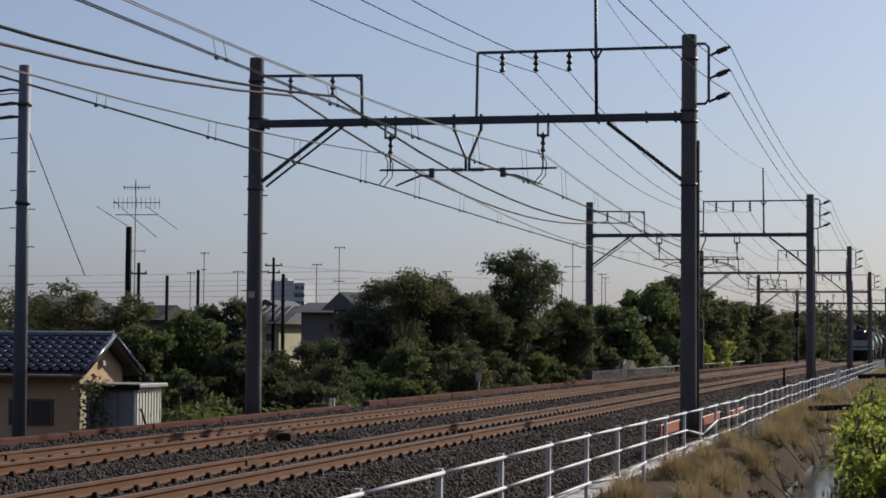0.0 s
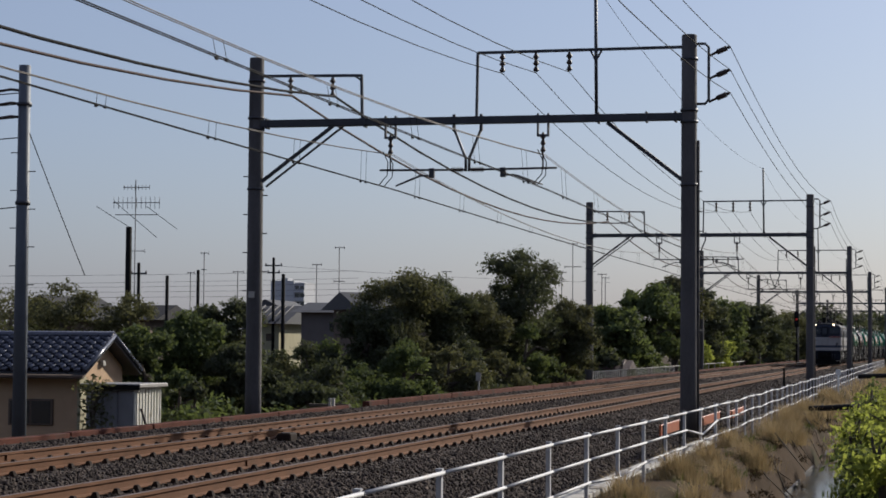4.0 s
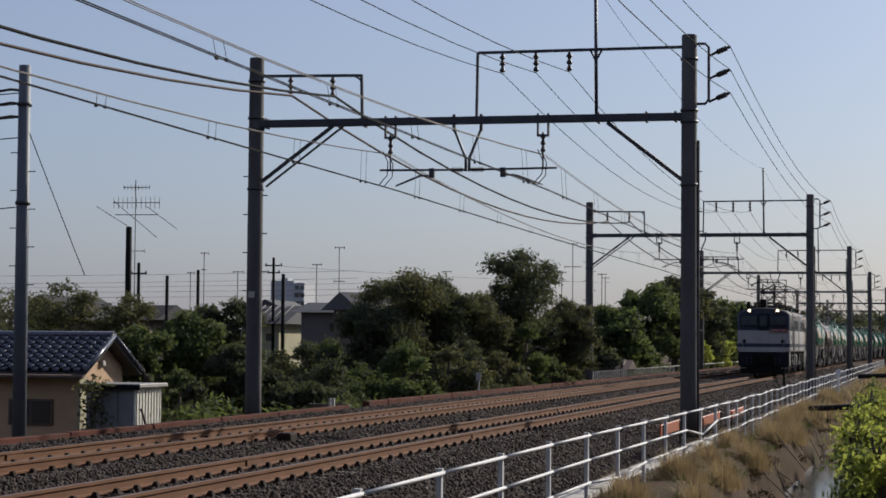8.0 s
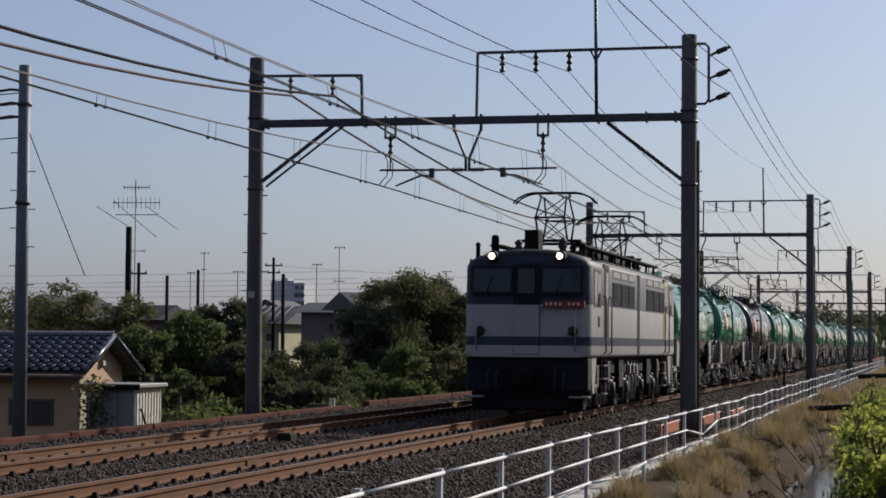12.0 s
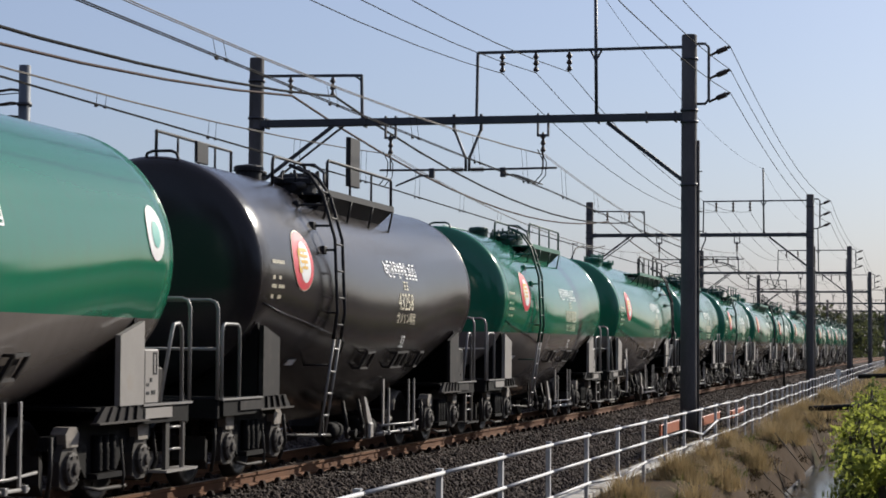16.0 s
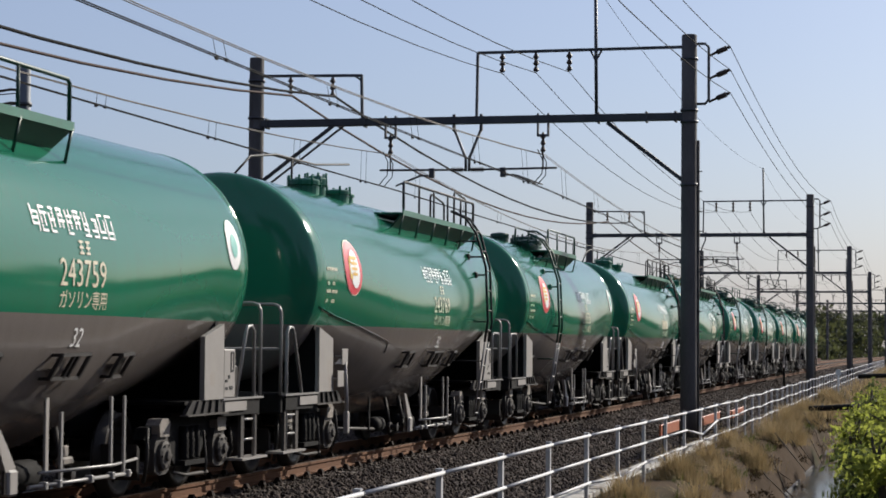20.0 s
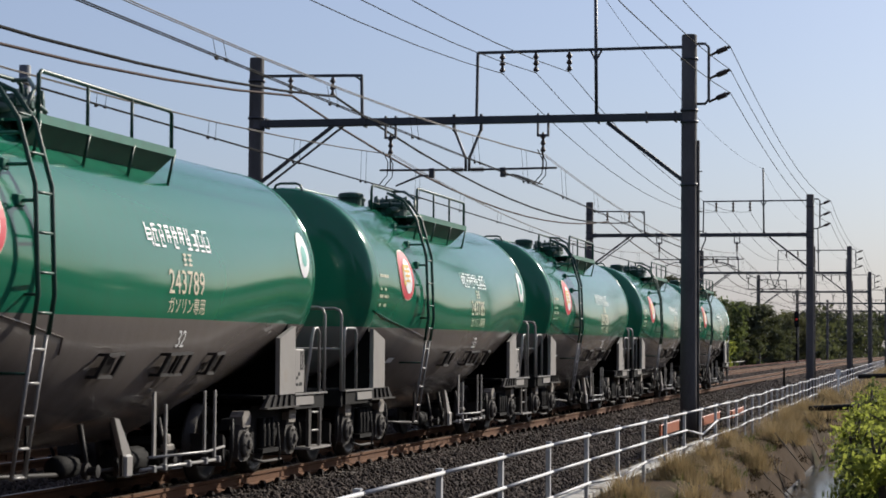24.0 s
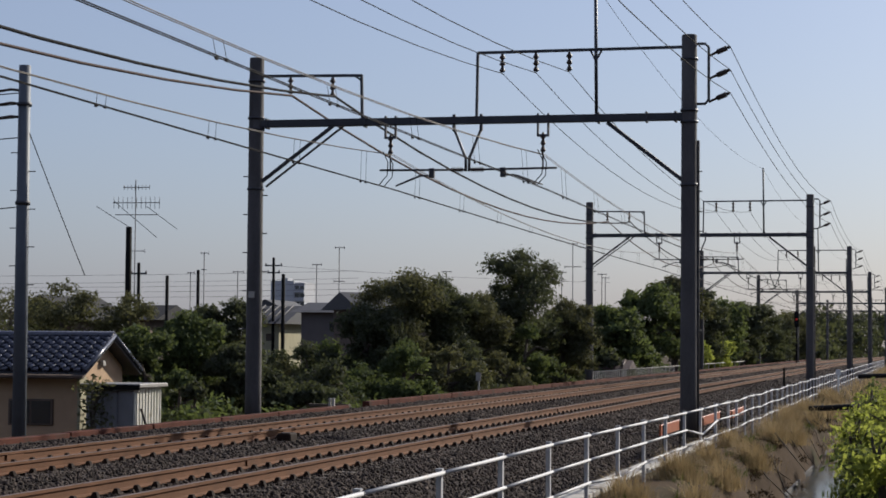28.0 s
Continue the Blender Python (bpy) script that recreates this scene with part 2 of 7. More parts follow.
GREEN, GREY = (0.014, 0.155, 0.088), (0.165, 0.146, 0.135)
M.update({
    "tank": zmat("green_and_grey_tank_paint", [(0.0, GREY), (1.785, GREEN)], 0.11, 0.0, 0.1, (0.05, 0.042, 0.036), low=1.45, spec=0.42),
    "black_tank": zmat("black_tank_paint", [(0.0, (0.02, 0.018, 0.018)), (1.6, (0.022, 0.019, 0.021))], 0.2, 0.0, 0.12, (0.05, 0.04, 0.034)),
    "green": mat("green_fittings_paint", (0.01, 0.14, 0.085), 0.4, vary=0.25, scale=5),
    "dark": mat("dark_underframe", (0.009, 0.0085, 0.0085), 0.8, spec=0.12, vary=0.4, scale=6, bump=0.2),
    "underframe": mat("grimy_grey_underframe", (0.021, 0.0185, 0.0175), 0.6, spec=0.2, vary=0.35, scale=4, stain=((0.04, 0.032, 0.028), 4, 0.55)),
    "plate": mat("pale_grey_plate", (0.27, 0.25, 0.23), 0.5, vary=0.12, scale=3, stain=((0.25, 0.21, 0.17), 3, 0.62)),
    "dusty": mat("dust_covered_casting", (0.2, 0.175, 0.15), 0.7, vary=0.3, scale=6, stain=((0.07, 0.06, 0.05), 5, 0.5)),
    "gusset": mat("grimy_pale_grey_steel", (0.06, 0.054, 0.049), 0.7, spec=0.2, vary=0.3, scale=5, stain=((0.05, 0.042, 0.036), 4, 0.52)),
    "hoop": mat("pale_grey_handrail_paint", (0.24, 0.23, 0.22), 0.4, vary=0.15, scale=6),
    "black": mat("black_fittings_paint", (0.018, 0.018, 0.02), 0.6, spec=0.3, vary=0.2),
    "white": mat("white_paint", (0.78, 0.78, 0.76), 0.45, vary=0.06, scale=8),
    "yellow": mat("yellow_paint", (0.72, 0.42, 0.04), 0.45, vary=0.1, scale=8),
    "red": mat("red_paint", (0.62, 0.03, 0.05), 0.4, vary=0.12, scale=8),
    "lettering": mat("cream_lettering_paint", (0.62, 0.57, 0.42), 0.5, vary=0.12, scale=12),
    "tyre": mat("wheel_steel", (0.03, 0.025, 0.022), 0.5, metal=0.6, vary=0.3, scale=8),
    "loco": zmat("locomotive_livery", [(0.0, (0.03, 0.03, 0.034)), (1.3, (0.325, 0.312, 0.305)), (1.56, (0.03, 0.038, 0.062)), (1.74, (0.325, 0.312, 0.305)), (2.46, (0.022, 0.029, 0.052)), (3.52, (0.02, 0.019, 0.02))], 0.6, 0.0, 0.18, (0.06, 0.05, 0.045)),
    "loco_grey": mat("locomotive_skirt_paint", (0.013, 0.015, 0.022), 0.75, spec=0.15, vary=0.25, scale=4),
    "glass": mat("dark_cab_glass", (0.012, 0.014, 0.016), 0.06, vary=0.05, spec=0.35),
    "cream_door": mat("cream_cab_door", (0.52, 0.39, 0.19), 0.45, vary=0.12, scale=4),
    "lamp": mat("lit_headlamp", (0.9, 0.85, 0.7), 0.3, vary=0.02, glow=((1.0, 0.74, 0.46), 5.0)),
    "plate_red": mat("dull_red_plate", (0.17, 0.022, 0.028), 0.5, vary=0.15, scale=8),
    "louvre": mat("louvre_paint", (0.04, 0.042, 0.05), 0.95, spec=0.05, vary=0.15, scale=4),
    "ladder": mat("dark_green_ladder_and_shade_paint", (0.006, 0.05, 0.034), 0.45, vary=0.25, scale=6),
    "badge": mat("pale_teal_paint", (0.12, 0.42, 0.36), 0.5, vary=0.1, scale=8),
    "bright_steel": mat("bare_steel", (0.3, 0.29, 0.28), 0.35, metal=0.6, vary=0.2, scale=6),
})


# ---- ground and track ----
def raw(name, verts, faces, material, parent=None, label="", smooth=False):
    me = bpy.data.meshes.new(name)
    me.from_pydata([tuple(v) for v in verts], [], [tuple(f) for f in faces])
    for m in (material if isinstance(material, (list, tuple)) else [material]):
        me.materials.append(m)
    if smooth:
        me.polygons.foreach_set("use_smooth", [True] * len(me.polygons))
    ob = new(name, me)
    ob.parent = parent
    if label:
        ob["label"] = label
    return ob


M.update({
    "straw": leaf_mat("dry_straw", (0.31, 0.235, 0.135), (0.36, 0.27, 0.14), 0.35),
    "weed": leaf_mat("weed_leaf", (0.045, 0.065, 0.02), (0.1, 0.125, 0.025)),
    "rim": mat("rust_stained_kerb", (0.085, 0.03, 0.02), 0.95, spec=0.12, vary=0.35, scale=1.5, fine=30, bump=0.3, stain=((0.05, 0.035, 0.028), 1.0, 0.55)),
    "concrete": mat("weathered_concrete", (0.42, 0.4, 0.36), 0.9, vary=0.2, scale=3, bump=0.3, stain=((0.22, 0.19, 0.15), 1.5, 0.55)),
    "orange": mat("orange_plastic", (0.33, 0.085, 0.03), 0.5, vary=0.2, scale=4),
})
w = bpy.data.materials.new("ditch_water")
w.use_nodes = True
w.node_tree.nodes["Principled BSDF"].inputs["Base Color"].default_value = (0.03, 0.035, 0.03, 1)
w.node_tree.nodes["Principled BSDF"].inputs["Roughness"].default_value = 0.12
wb, wt = w.node_tree.nodes.new("ShaderNodeBump"), w.node_tree.nodes.new("ShaderNodeTexNoise")
wt.inputs["Scale"].default_value = 5
wb.inputs["Strength"].default_value, wb.inputs["Distance"].default_value = 0.15, 0.02
w.node_tree.links.new(wt.outputs[0], wb.inputs["Height"])
w.node_tree.links.new(wb.outputs[0], w.node_tree.nodes["Principled BSDF"].inputs["Normal"])
M["water"] = w

SEC = [(-900, -2.2), (-200, -2.2), (-60, -2.2), (-30, -2.2), (-16, -2.15), (-13, -2.0), (-10.5, -1.4), (-8.6, -0.75), (-7.4, -0.45), (-6.4, -0.42), (-5.2, -0.42), (3.0, -0.52), (4.0, -0.52), (4.9, -0.56), (5.25, -0.75), (5.55, -1.25), (5.7, -1.75), (6.65, -1.75), (6.95, -1.25), (7.3, -0.8), (8.0, -0.25), (8.8, 0.0), (14, 0.05), (40, 0.0), (200, -0.5), (900, -0.5)]
ys = [-60, -30, -10] + [0.8 * k for k in range(0, 150)] + [120 + 6 * k for k in range(60)] + [500, 700, 1000, 1600, 2500]
vs, fs = [], []
for y in ys:
    for x, z in SEC:
        dz = 0.0
        if 4.3 < x < 8.5 or -16 < x < -7:
            dz = 0.13 * noise.noise((x * 0.9, y * 0.35, 3.0)) + 0.05 * noise.noise((x * 3, y * 1.4, 9.0))
        dx = 0.25 * noise.noise((x, y * 0.25, 20.0)) if 5.0 < x < 8 else 0
        vs.append((x + bend(min(y, 500)) + dx, y, z + dz))
k = len(SEC)
for i in range(len(ys) - 1):
    for j in range(k - 1):
        fs.append((i * k + j, i * k + j + 1, (i + 1) * k + j + 1, (i + 1) * k + j))
tagged(raw("ground", vs, fs, M["soil"], smooth=True), "bare brown soil with dry weeds along the line", "ground", kind="structure")
b = B()
sweep(b, [(5.3, -1.55), (6.9, -1.55)], -10, 300, 10)
EB = B()
sweep(EB, [(5.64, -1.75), (5.64, -1.49), (5.69, -1.49), (5.69, -1.75)], 20, 80, 2)
tagged(part("ditch_edging", EB, M["pole"]), "thin concrete edging along the ditch water", "edging", kind="structure")
tagged(part("water", b, M["water"]), "still grey water in the ditch", "water", kind="structure")

b = B()
bed = [(-6.08, -0.12), (-5.6, -0.16), (-4.9, -0.19), (-2.3, -0.19), (-1.9, -0.25), (-1.65, -0.25), (-1.25, -0.19), (1.25, -0.19), (1.7, -0.23), (2.9, -0.44), (3.7, -0.5)]
sweep(b, bed, -20, 600, 4)
ballast_ob = tagged(part("ballast_bed", b, M["ballast"]), "bed of grey-brown crushed stone ballast", "ballast", kind="structure")


def height(x):
    for (xa, za), (xb, zb) in zip(bed, bed[1:]):
        if xa <= x <= xb:
            return za + (zb - za) * (x - xa) / (xb - xa)
    return -0.5


def stones(n, x0, x1, y0, y1, size, seed):
    """Loose angular stones: squashed, turned octahedra."""
    rng = np.random.default_rng(seed)
    x, y = rng.uniform(x0, x1, n), y0 + (y1 - y0) * rng.random(n) ** 1.6
    keep = np.ones(n, bool)
    for t in TRACKS:
        for s in (-1, 1):
            keep &= np.abs(x - t - s * 0.566) > 0.085
    x, y = x[keep], y[keep]
    n = len(x)
    z = np.array([height(v) for v in x]) + rng.uniform(-0.01, 0.022, n)
    base = np.array([(1, 0, 0), (0, 1, 0), (-1, 0, 0), (0, -1, 0), (0, 0, 1), (0, 0, -1)], float)
    v = base[None] * rng.uniform(0.6, 1.25, (n, 6, 1)) * rng.uniform(0.6, 1.2, (n, 1, 3)) * (size * rng.uniform(0.6, 1.3, n))[:, None, None]
    a, c = rng.uniform(0, 6.28, n), rng.uniform(0, 6.28, n)
    ca, sa, cc, sc = np.cos(a), np.sin(a), np.cos(c), np.sin(c)
    X, Y, Z = v[..., 0] * ca[:, None] - v[..., 1] * sa[:, None], v[..., 0] * sa[:, None] + v[..., 1] * ca[:, None], v[..., 2]
    Y, Z = Y * cc[:, None] - Z * sc[:, None], Y * sc[:, None] + Z * cc[:, None]
    P = np.stack([X + x[:, None], Y + y[:, None], Z + z[:, None]], -1).reshape(-1, 3)
    f = np.array([(0, 1, 4), (1, 2, 4), (2, 3, 4), (3, 0, 4), (1, 0, 5), (2, 1, 5), (3, 2, 5), (0, 3, 5)])
    F = (f[None] + 6 * np.arange(n)[:, None, None]).reshape(-1, 3)
    me = bpy.data.meshes.new("ballast_stones")
    me.vertices.add(len(P))
    me.vertices.foreach_set("co", P.ravel())
    me.loops.add(F.size)
    me.loops.foreach_set("vertex_index", F.ravel())
    me.polygons.add(len(F))
    me.polygons.foreach_set("loop_start", np.arange(len(F)) * 3)
    me.update(calc_edges=True)
    me.materials.append(M["stone"])
    return tagged(new("ballast_stones", me), "loose grey-brown angular ballast stones", "ballast", kind="stuff")


stones(85000, -6.0, 3.6, 17, 60, 0.034, 1)
stones(38000, -6.0, 3.6, 50, 130, 0.044, 2)
stones(24000, -6.0, 3.6, 105, 210, 0.085, 3)

for tx in TRACKS:
    for s in (-1, 1):
        b = B()
        x = tx + s * 0.566
        sweep(b, [(-0.064, -0.153), (-0.064, -0.14), (-0.01, -0.12), (-0.01, -0.045), (-0.032, -0.035), (-0.032, -0.004), (0.032, -0.004), (0.032, -0.035), (0.01, -0.045), (0.01, -0.12), (0.064, -0.14), (0.064, -0.153)], -20, 600, 6, xo=x, closed=True)
        sweep(b, [(-0.03, 0), (0.03, 0), (0.03, -0.006), (-0.03, -0.006)], -20, 600, 6, xo=x, mi=1, closed=True)
        rl = tagged(part("rail", b, [M["rail"], M["rail_top"]]), "rust-brown steel rail with a worn shiny head", "rail", "rails", kind="structure")
        for yj in (36.7, 61.5, 86.3) if s > 0 else (27.4, 52.0, 77.0):
            b = B()
            box(b, x - 0.034, x - 0.012, yj - 0.28, yj + 0.28, -0.125, -0.045)
            box(b, x + 0.012, x + 0.034, yj - 0.28, yj + 0.28, -0.125, -0.045)
            part("fishplate", b, M["rail"], rl)
# concrete sleepers with their rail fastenings
b = B()
box(b, -1.0, 1.0, -0.12, 0.12, -0.36, -0.172, 0.02)
for r in (-0.566, 0.566):
    for s in (-1, 1):
        x = r + s * 0.12
        v = [b.verts.new(p) for p in ((x - 0.05, -0.055, -0.172), (x + 0.05, -0.055, -0.172), (x + 0.05, 0.055, -0.172), (x - 0.05, 0.055, -0.172), (x - 0.02, -0.03, -0.1), (x + 0.02, -0.03, -0.1), (x + 0.02, 0.03, -0.1), (x - 0.02, 0.03, -0.1))]
        for f in ((4, 5, 6, 7), (0, 1, 5, 4), (1, 2, 6, 5), (2, 3, 7, 6), (3, 0, 4, 7)):
            b.faces.new([v[i] for i in f]).material_index = 1
sl = bpy.data.meshes.new("sleeper")
b.to_mesh(sl)
b.free()
sl.materials.append(M["sleeper"])
sl.materials.append(M["clip"])
for tx in TRACKS:
    for k in range(150):
        o = new("sleeper", sl)
        o.parent = ballast_ob
        o.location = (tx, 16.0 + 0.62 * k, 0)
# junction boxes and bond cables lying beside the rails
for x, y in ((-4.5, 31.0), (-4.5, 33.2), (-2.6, 35.5), (-1.0, 44.0), (-0.95, 52.0), (-4.5, 72.0)):
    b = B()
    box(b, x - 0.13, x + 0.13, y - 0.22, y + 0.22, -0.2, -0.03, 0.03)
    tagged(part("track_box", b, M["clip"]), "small dark steel bond box beside the rail", "track box", "bond boxes")

# kerb along the far edge of the bed
for y0, y1, top, xk in ((-20, 52.0, -0.03, -6.2), (54.2, 300, 0.02, -6.25)):
    kb = None
    y = y0
    while y < y1:
        b = B()
        L = 2.0 if y < 120 else 12.0
        e = min(y + L, y1)
        d = 0.012 * math.sin(y * 1.7)
        box(b, xk - 0.1 + d, xk + 0.1 + d, y + 0.004, e - 0.004, -0.6, top + 0.4 * d, 0.015)
        if kb is None:
            kb = tagged(part("kerb", b, M["rim"]), "rust-stained concrete kerb edging the ballast", "kerb", kind="structure")
        else:
            part("kerb_block", b, M["rim"], kb)
        y = e
# cable duct lids by the fence
duct = None
for k in range(26):
    y = 20 + 1.0 * k
    b = B()
    t = 0.02 * math.sin(k * 2.3)
    box(b, 3.72 + t, 4.08 + t, y + 0.01, y + 0.98, -0.56, -0.45 + 0.4 * t, 0.012)
    if duct is None:
        duct = tagged(part("cable_duct", b, M["concrete"]), "pale concrete cable duct with loose lids", "cable duct", kind="structure")
    else:
        part("duct_lid", b, M["concrete"], duct)


# ---- catenary portals ----
def insulator(bm, x, y, z0, z1, r=0.075, n=3):
    """A hanging string of sheds."""
    prof, h = [(0.02, z0)], (z1 - z0) / n
    for k in range(n):
        z = z0 + h * k
        prof += [(0.03, z), (r, z + h * 0.25), (r * 0.9, z + h * 0.35), (0.035, z + h * 0.75)]
    prof.append((0.02, z1))
    lathe(bm, prof, 10, (x, y, 0))


def bar(name, a, c, r, m, parent, n=4):
    b = B()
    tube(b, [a, c], r, n, smooth=n > 5)
    return part(name, b, m, parent)


def beam_part(name, x0, x1, y0, y1, z0, z1, m, parent, bevel=0.0):
    b = B()
    box(b, x0, x1, y0, y1, z0, z1, bevel)
    return part(name, b, m, parent)


def portal():
    """One gantry over both tracks, its foot line at y = 0."""
    g = empty("catenary_portal", (0, 0, 0), "dark steel catenary portal on weathered concrete posts", "portal", "catenary portals")
    S, C = M["steel"], M["pole"]
    for x, top, nm in ((POST_R, TOP_R, "post"), (POST_L, TOP_L, "post")):
        b = B()
        lathe(b, [(0.195, -0.7), (0.19, 0.5), (0.172, top - 0.02), (0.16, top), (0.05, top + 0.01)], 20, (x, 0, 0))
        p = part(nm, b, C, g)
        for z in (5.2, BEAM - 0.12, BEAM + 0.14, top - 0.55):
            b = B()
            lathe(b, [(0.19, z - 0.03), (0.2, z - 0.03), (0.2, z + 0.03), (0.19, z + 0.03)], 18, (x, 0, 0))
            part("band_clamp", b, S, p)
        for k in range(9):
            z = 1.9 + 0.45 * k
            b = B()
            s = 1 if k % 2 else -1
            if x > 0:
                s = 1
            tube(b, [(x + s * 0.16, 0.0, z), (x + s * 0.3, 0.0, z)], 0.014, 6)
            part("step_bolt", b, S, p)
    # number plate band on the far post, cable conduit on the near one
    beam_part("post_plate", POST_L - 0.08, POST_L + 0.06, -0.2, -0.165, 2.63, 2.78, M["concrete"], g)
    b = B()
    tube(b, [(POST_R + 0.2, 0.05, -0.5), (POST_R + 0.2, 0.05, 6.2)], 0.035, 8)
    part("conduit", b, C, g)
    beam_part("cross_beam", POST_L + 0.12, POST_R - 0.12, -0.1, 0.1, BEAM - 0.085, BEAM + 0.085, S, g, 0.012)
    for x in (POST_L + 0.28, -4.2, 1.3, 2.4, POST_R - 0.3):
        beam_part("beam_flange", x - 0.02, x + 0.02, -0.13, 0.13, BEAM - 0.12, BEAM + 0.12, S, g)
    for a, c, r in (((POST_R - 0.14, 0, 5.3), (1.5, 0, BEAM - 0.1), 0.06), ((POST_L + 0.14, -0.02, 5.36), (-4.93, -0.02, BEAM - 0.04), 0.058), ((POST_L + 0.16, 0.3, 5.28), (-4.8, 0.3, BEAM - 0.04), 0.034)):
        bar("brace", a, c, r, S, g)
    # small frame for the feeders
    bar("feeder_arm", (POST_L, 0, 7.88), (-4.3, 0, 7.84), 0.045, S, g)
    bar("feeder_post", (-4.3, 0, 7.86), (-4.27, 0, BEAM), 0.045, S, g)
    bar("corner_strut", (-4.3, 0, 7.72), (-4.46, 0, 7.84), 0.03, S, g)
    for x in (-6.03, -5.0):
        b = B()
        insulator(b, x, 0, 7.44 if x < -5.5 else 7.34, 7.84)
        part("insulator", b, M["porcelain"], g)
    # upper frame
    bar("upper_arm", (-1.52, 0, 8.3), (POST_R, 0, 8.32), 0.045, S, g)
    bar("upper_post", (-1.52, 0, 8.32), (-1.54, 0, BEAM), 0.042, S, g)
    bar("lightning_mast", (1.25, 0, BEAM), (1.22, 0, 9.83), 0.04, S, g, 8)
    bar("corner_strut", (1.23, 0, 8.05), (1.12, 0, 8.28), 0.03, S, g)
    bar("corner_strut", (1.23, 0, 8.05), (1.36, 0, 8.28), 0.03, S, g)
    for x in (-0.94, -0.155, 0.62):
        b = B()
        insulator(b, x, 0, 7.83, 8.28)
        part("insulator", b, M["porcelain"], g)
    # three outrigger insulators on the near post
    b = B()
    tube(b, [(POST_R, 0, 8.38), (3.72, 0, 8.38), (3.8, 0, 8.3), (3.8, 0, 7.12), (3.72, 0, 7.02), (POST_R, 0, 7.02)], 0.032, 7)
    part("outrigger", b, S, g)
    for z in (8.1, 7.58, 7.06):
        b = B()
        tube(b, [(3.8, 0, z), (4.02, 0, z + 0.1)], 0.03, 7)
        tube(b, [(3.98, 0, z + 0.08), (4.2, 0, z + 0.17)], 0.06, 9)
        tube(b, [(4.2, 0, z + 0.17), (4.27, 0, z + 0.2)], 0.035, 8)
        part("line_insulator", b, M["porcelain"], g)
    # hangers, V-frame and registration arms over each track
    for x in (-3.585, 0.02):
        b = B()
        for s in (-0.12, 0.12):
            box(b, x + s - 0.02, x + s + 0.02, -0.05, 0.05, BEAM - 0.36, BEAM + 0.13)
        box(b, x - 0.14, x + 0.14, -0.05, 0.05, BEAM - 0.4, BEAM - 0.35)
        part("hanger_bracket", b, S, g)
        b = B()
        insulator(b, x, 0, 5.98, BEAM - 0.3, 0.065, 3)
        part("insulator", b, M["porcelain"], g)
        bar("drop_rod", (x, 0, 6.05), (x, 0, 5.58), 0.022, S, g, 6)
    b = B()
    for s in (-1, 1):
        box(b, -1.75 + s * 0.32 - 0.03, -1.75 + s * 0.32 + 0.03, -0.05, 0.05, BEAM - 0.25, BEAM + 0.14)
        tube(b, [(-1.75 + s * 0.32, 0, BEAM - 0.2), (-1.75 + s * 0.04, 0, 5.86), (-1.75 + s * 0.04, 0, 5.56)], 0.036, 5)
    part("v_frame", b, S, g)
    for s in (-1, 1):
        x = -1.75
        b = B()
        prof = [(0.02, x + s * 0.06)]
        for k in range(6):
            q = x + s * (0.1 + 0.05 * k)
            prof += [(0.03, q), (0.07, q + s * 0.012), (0.03, q + s * 0.03)]
        prof.append((0.02, x + s * 0.45))
        lathe(b, prof if s > 0 else prof[::-1], 9, (0, 0, 5.6), "x")
        part("arm_insulator", b, M["porcelain"], g)
        b = B()
        tube(b, [(x + s * 0.42, 0, 5.6), (x + s * 2.09, 0, 5.61 if s < 0 else 5.62)], 0.026, 6)
        box(b, x + s * 0.84 - 0.06, x + s * 0.84 + 0.06, -0.05, 0.05, 5.42, 5.64)
        part("registration_arm", b, S, g)
        b = B()
        c = x + s * 0.84
        tube(b, [(c, 0, 5.47), (c + s * 0.3, 0.1, 5.47), (c + s * 0.9, 0.15, 5.25)], 0.018, 6)
        tube(b, [(c, 0, 5.47), (c + s * 0.26, -0.1, 5.47), (c + s * 0.8, -0.15, 5.24)], 0.018, 6)
        part("steady_arm", b, S, g)
    return g


first_portal = portal()
first_portal.matrix_basis = pose(bend(PORTALS[0]), PORTALS[0], 0)
for y in PORTALS[1:] + (-3.3,):
    copy_thing(first_portal, pose(bend(y), y, 0))


# ---- wires ----
def spans(bm, knots, sag, r, n=12, sides=5, first=1.0):
    """One continuous wire that sags between its knots."""
    pts = []
    for i, (a, c) in enumerate(zip(knots, knots[1:])):
        a, c = Vector(a), Vector(c)
        dip = sag * (first if i == 0 else 1.0)
        pts += [a.lerp(c, t) - Vector((0, 0, 4 * dip * t * (1 - t))) for t in (j / n for j in range(n))]
    tube(bm, pts + [Vector(knots[-1])], r, sides, caps=False)


def span(bm, a, c, sag, r, n=14, sides=5):
    a, c = Vector(a), Vector(c)
    tube(bm, [a.lerp(c, t) - Vector((0, 0, 4 * sag * t * (1 - t))) for t in (i / n for i in range(n + 1))], r, sides, caps=False)


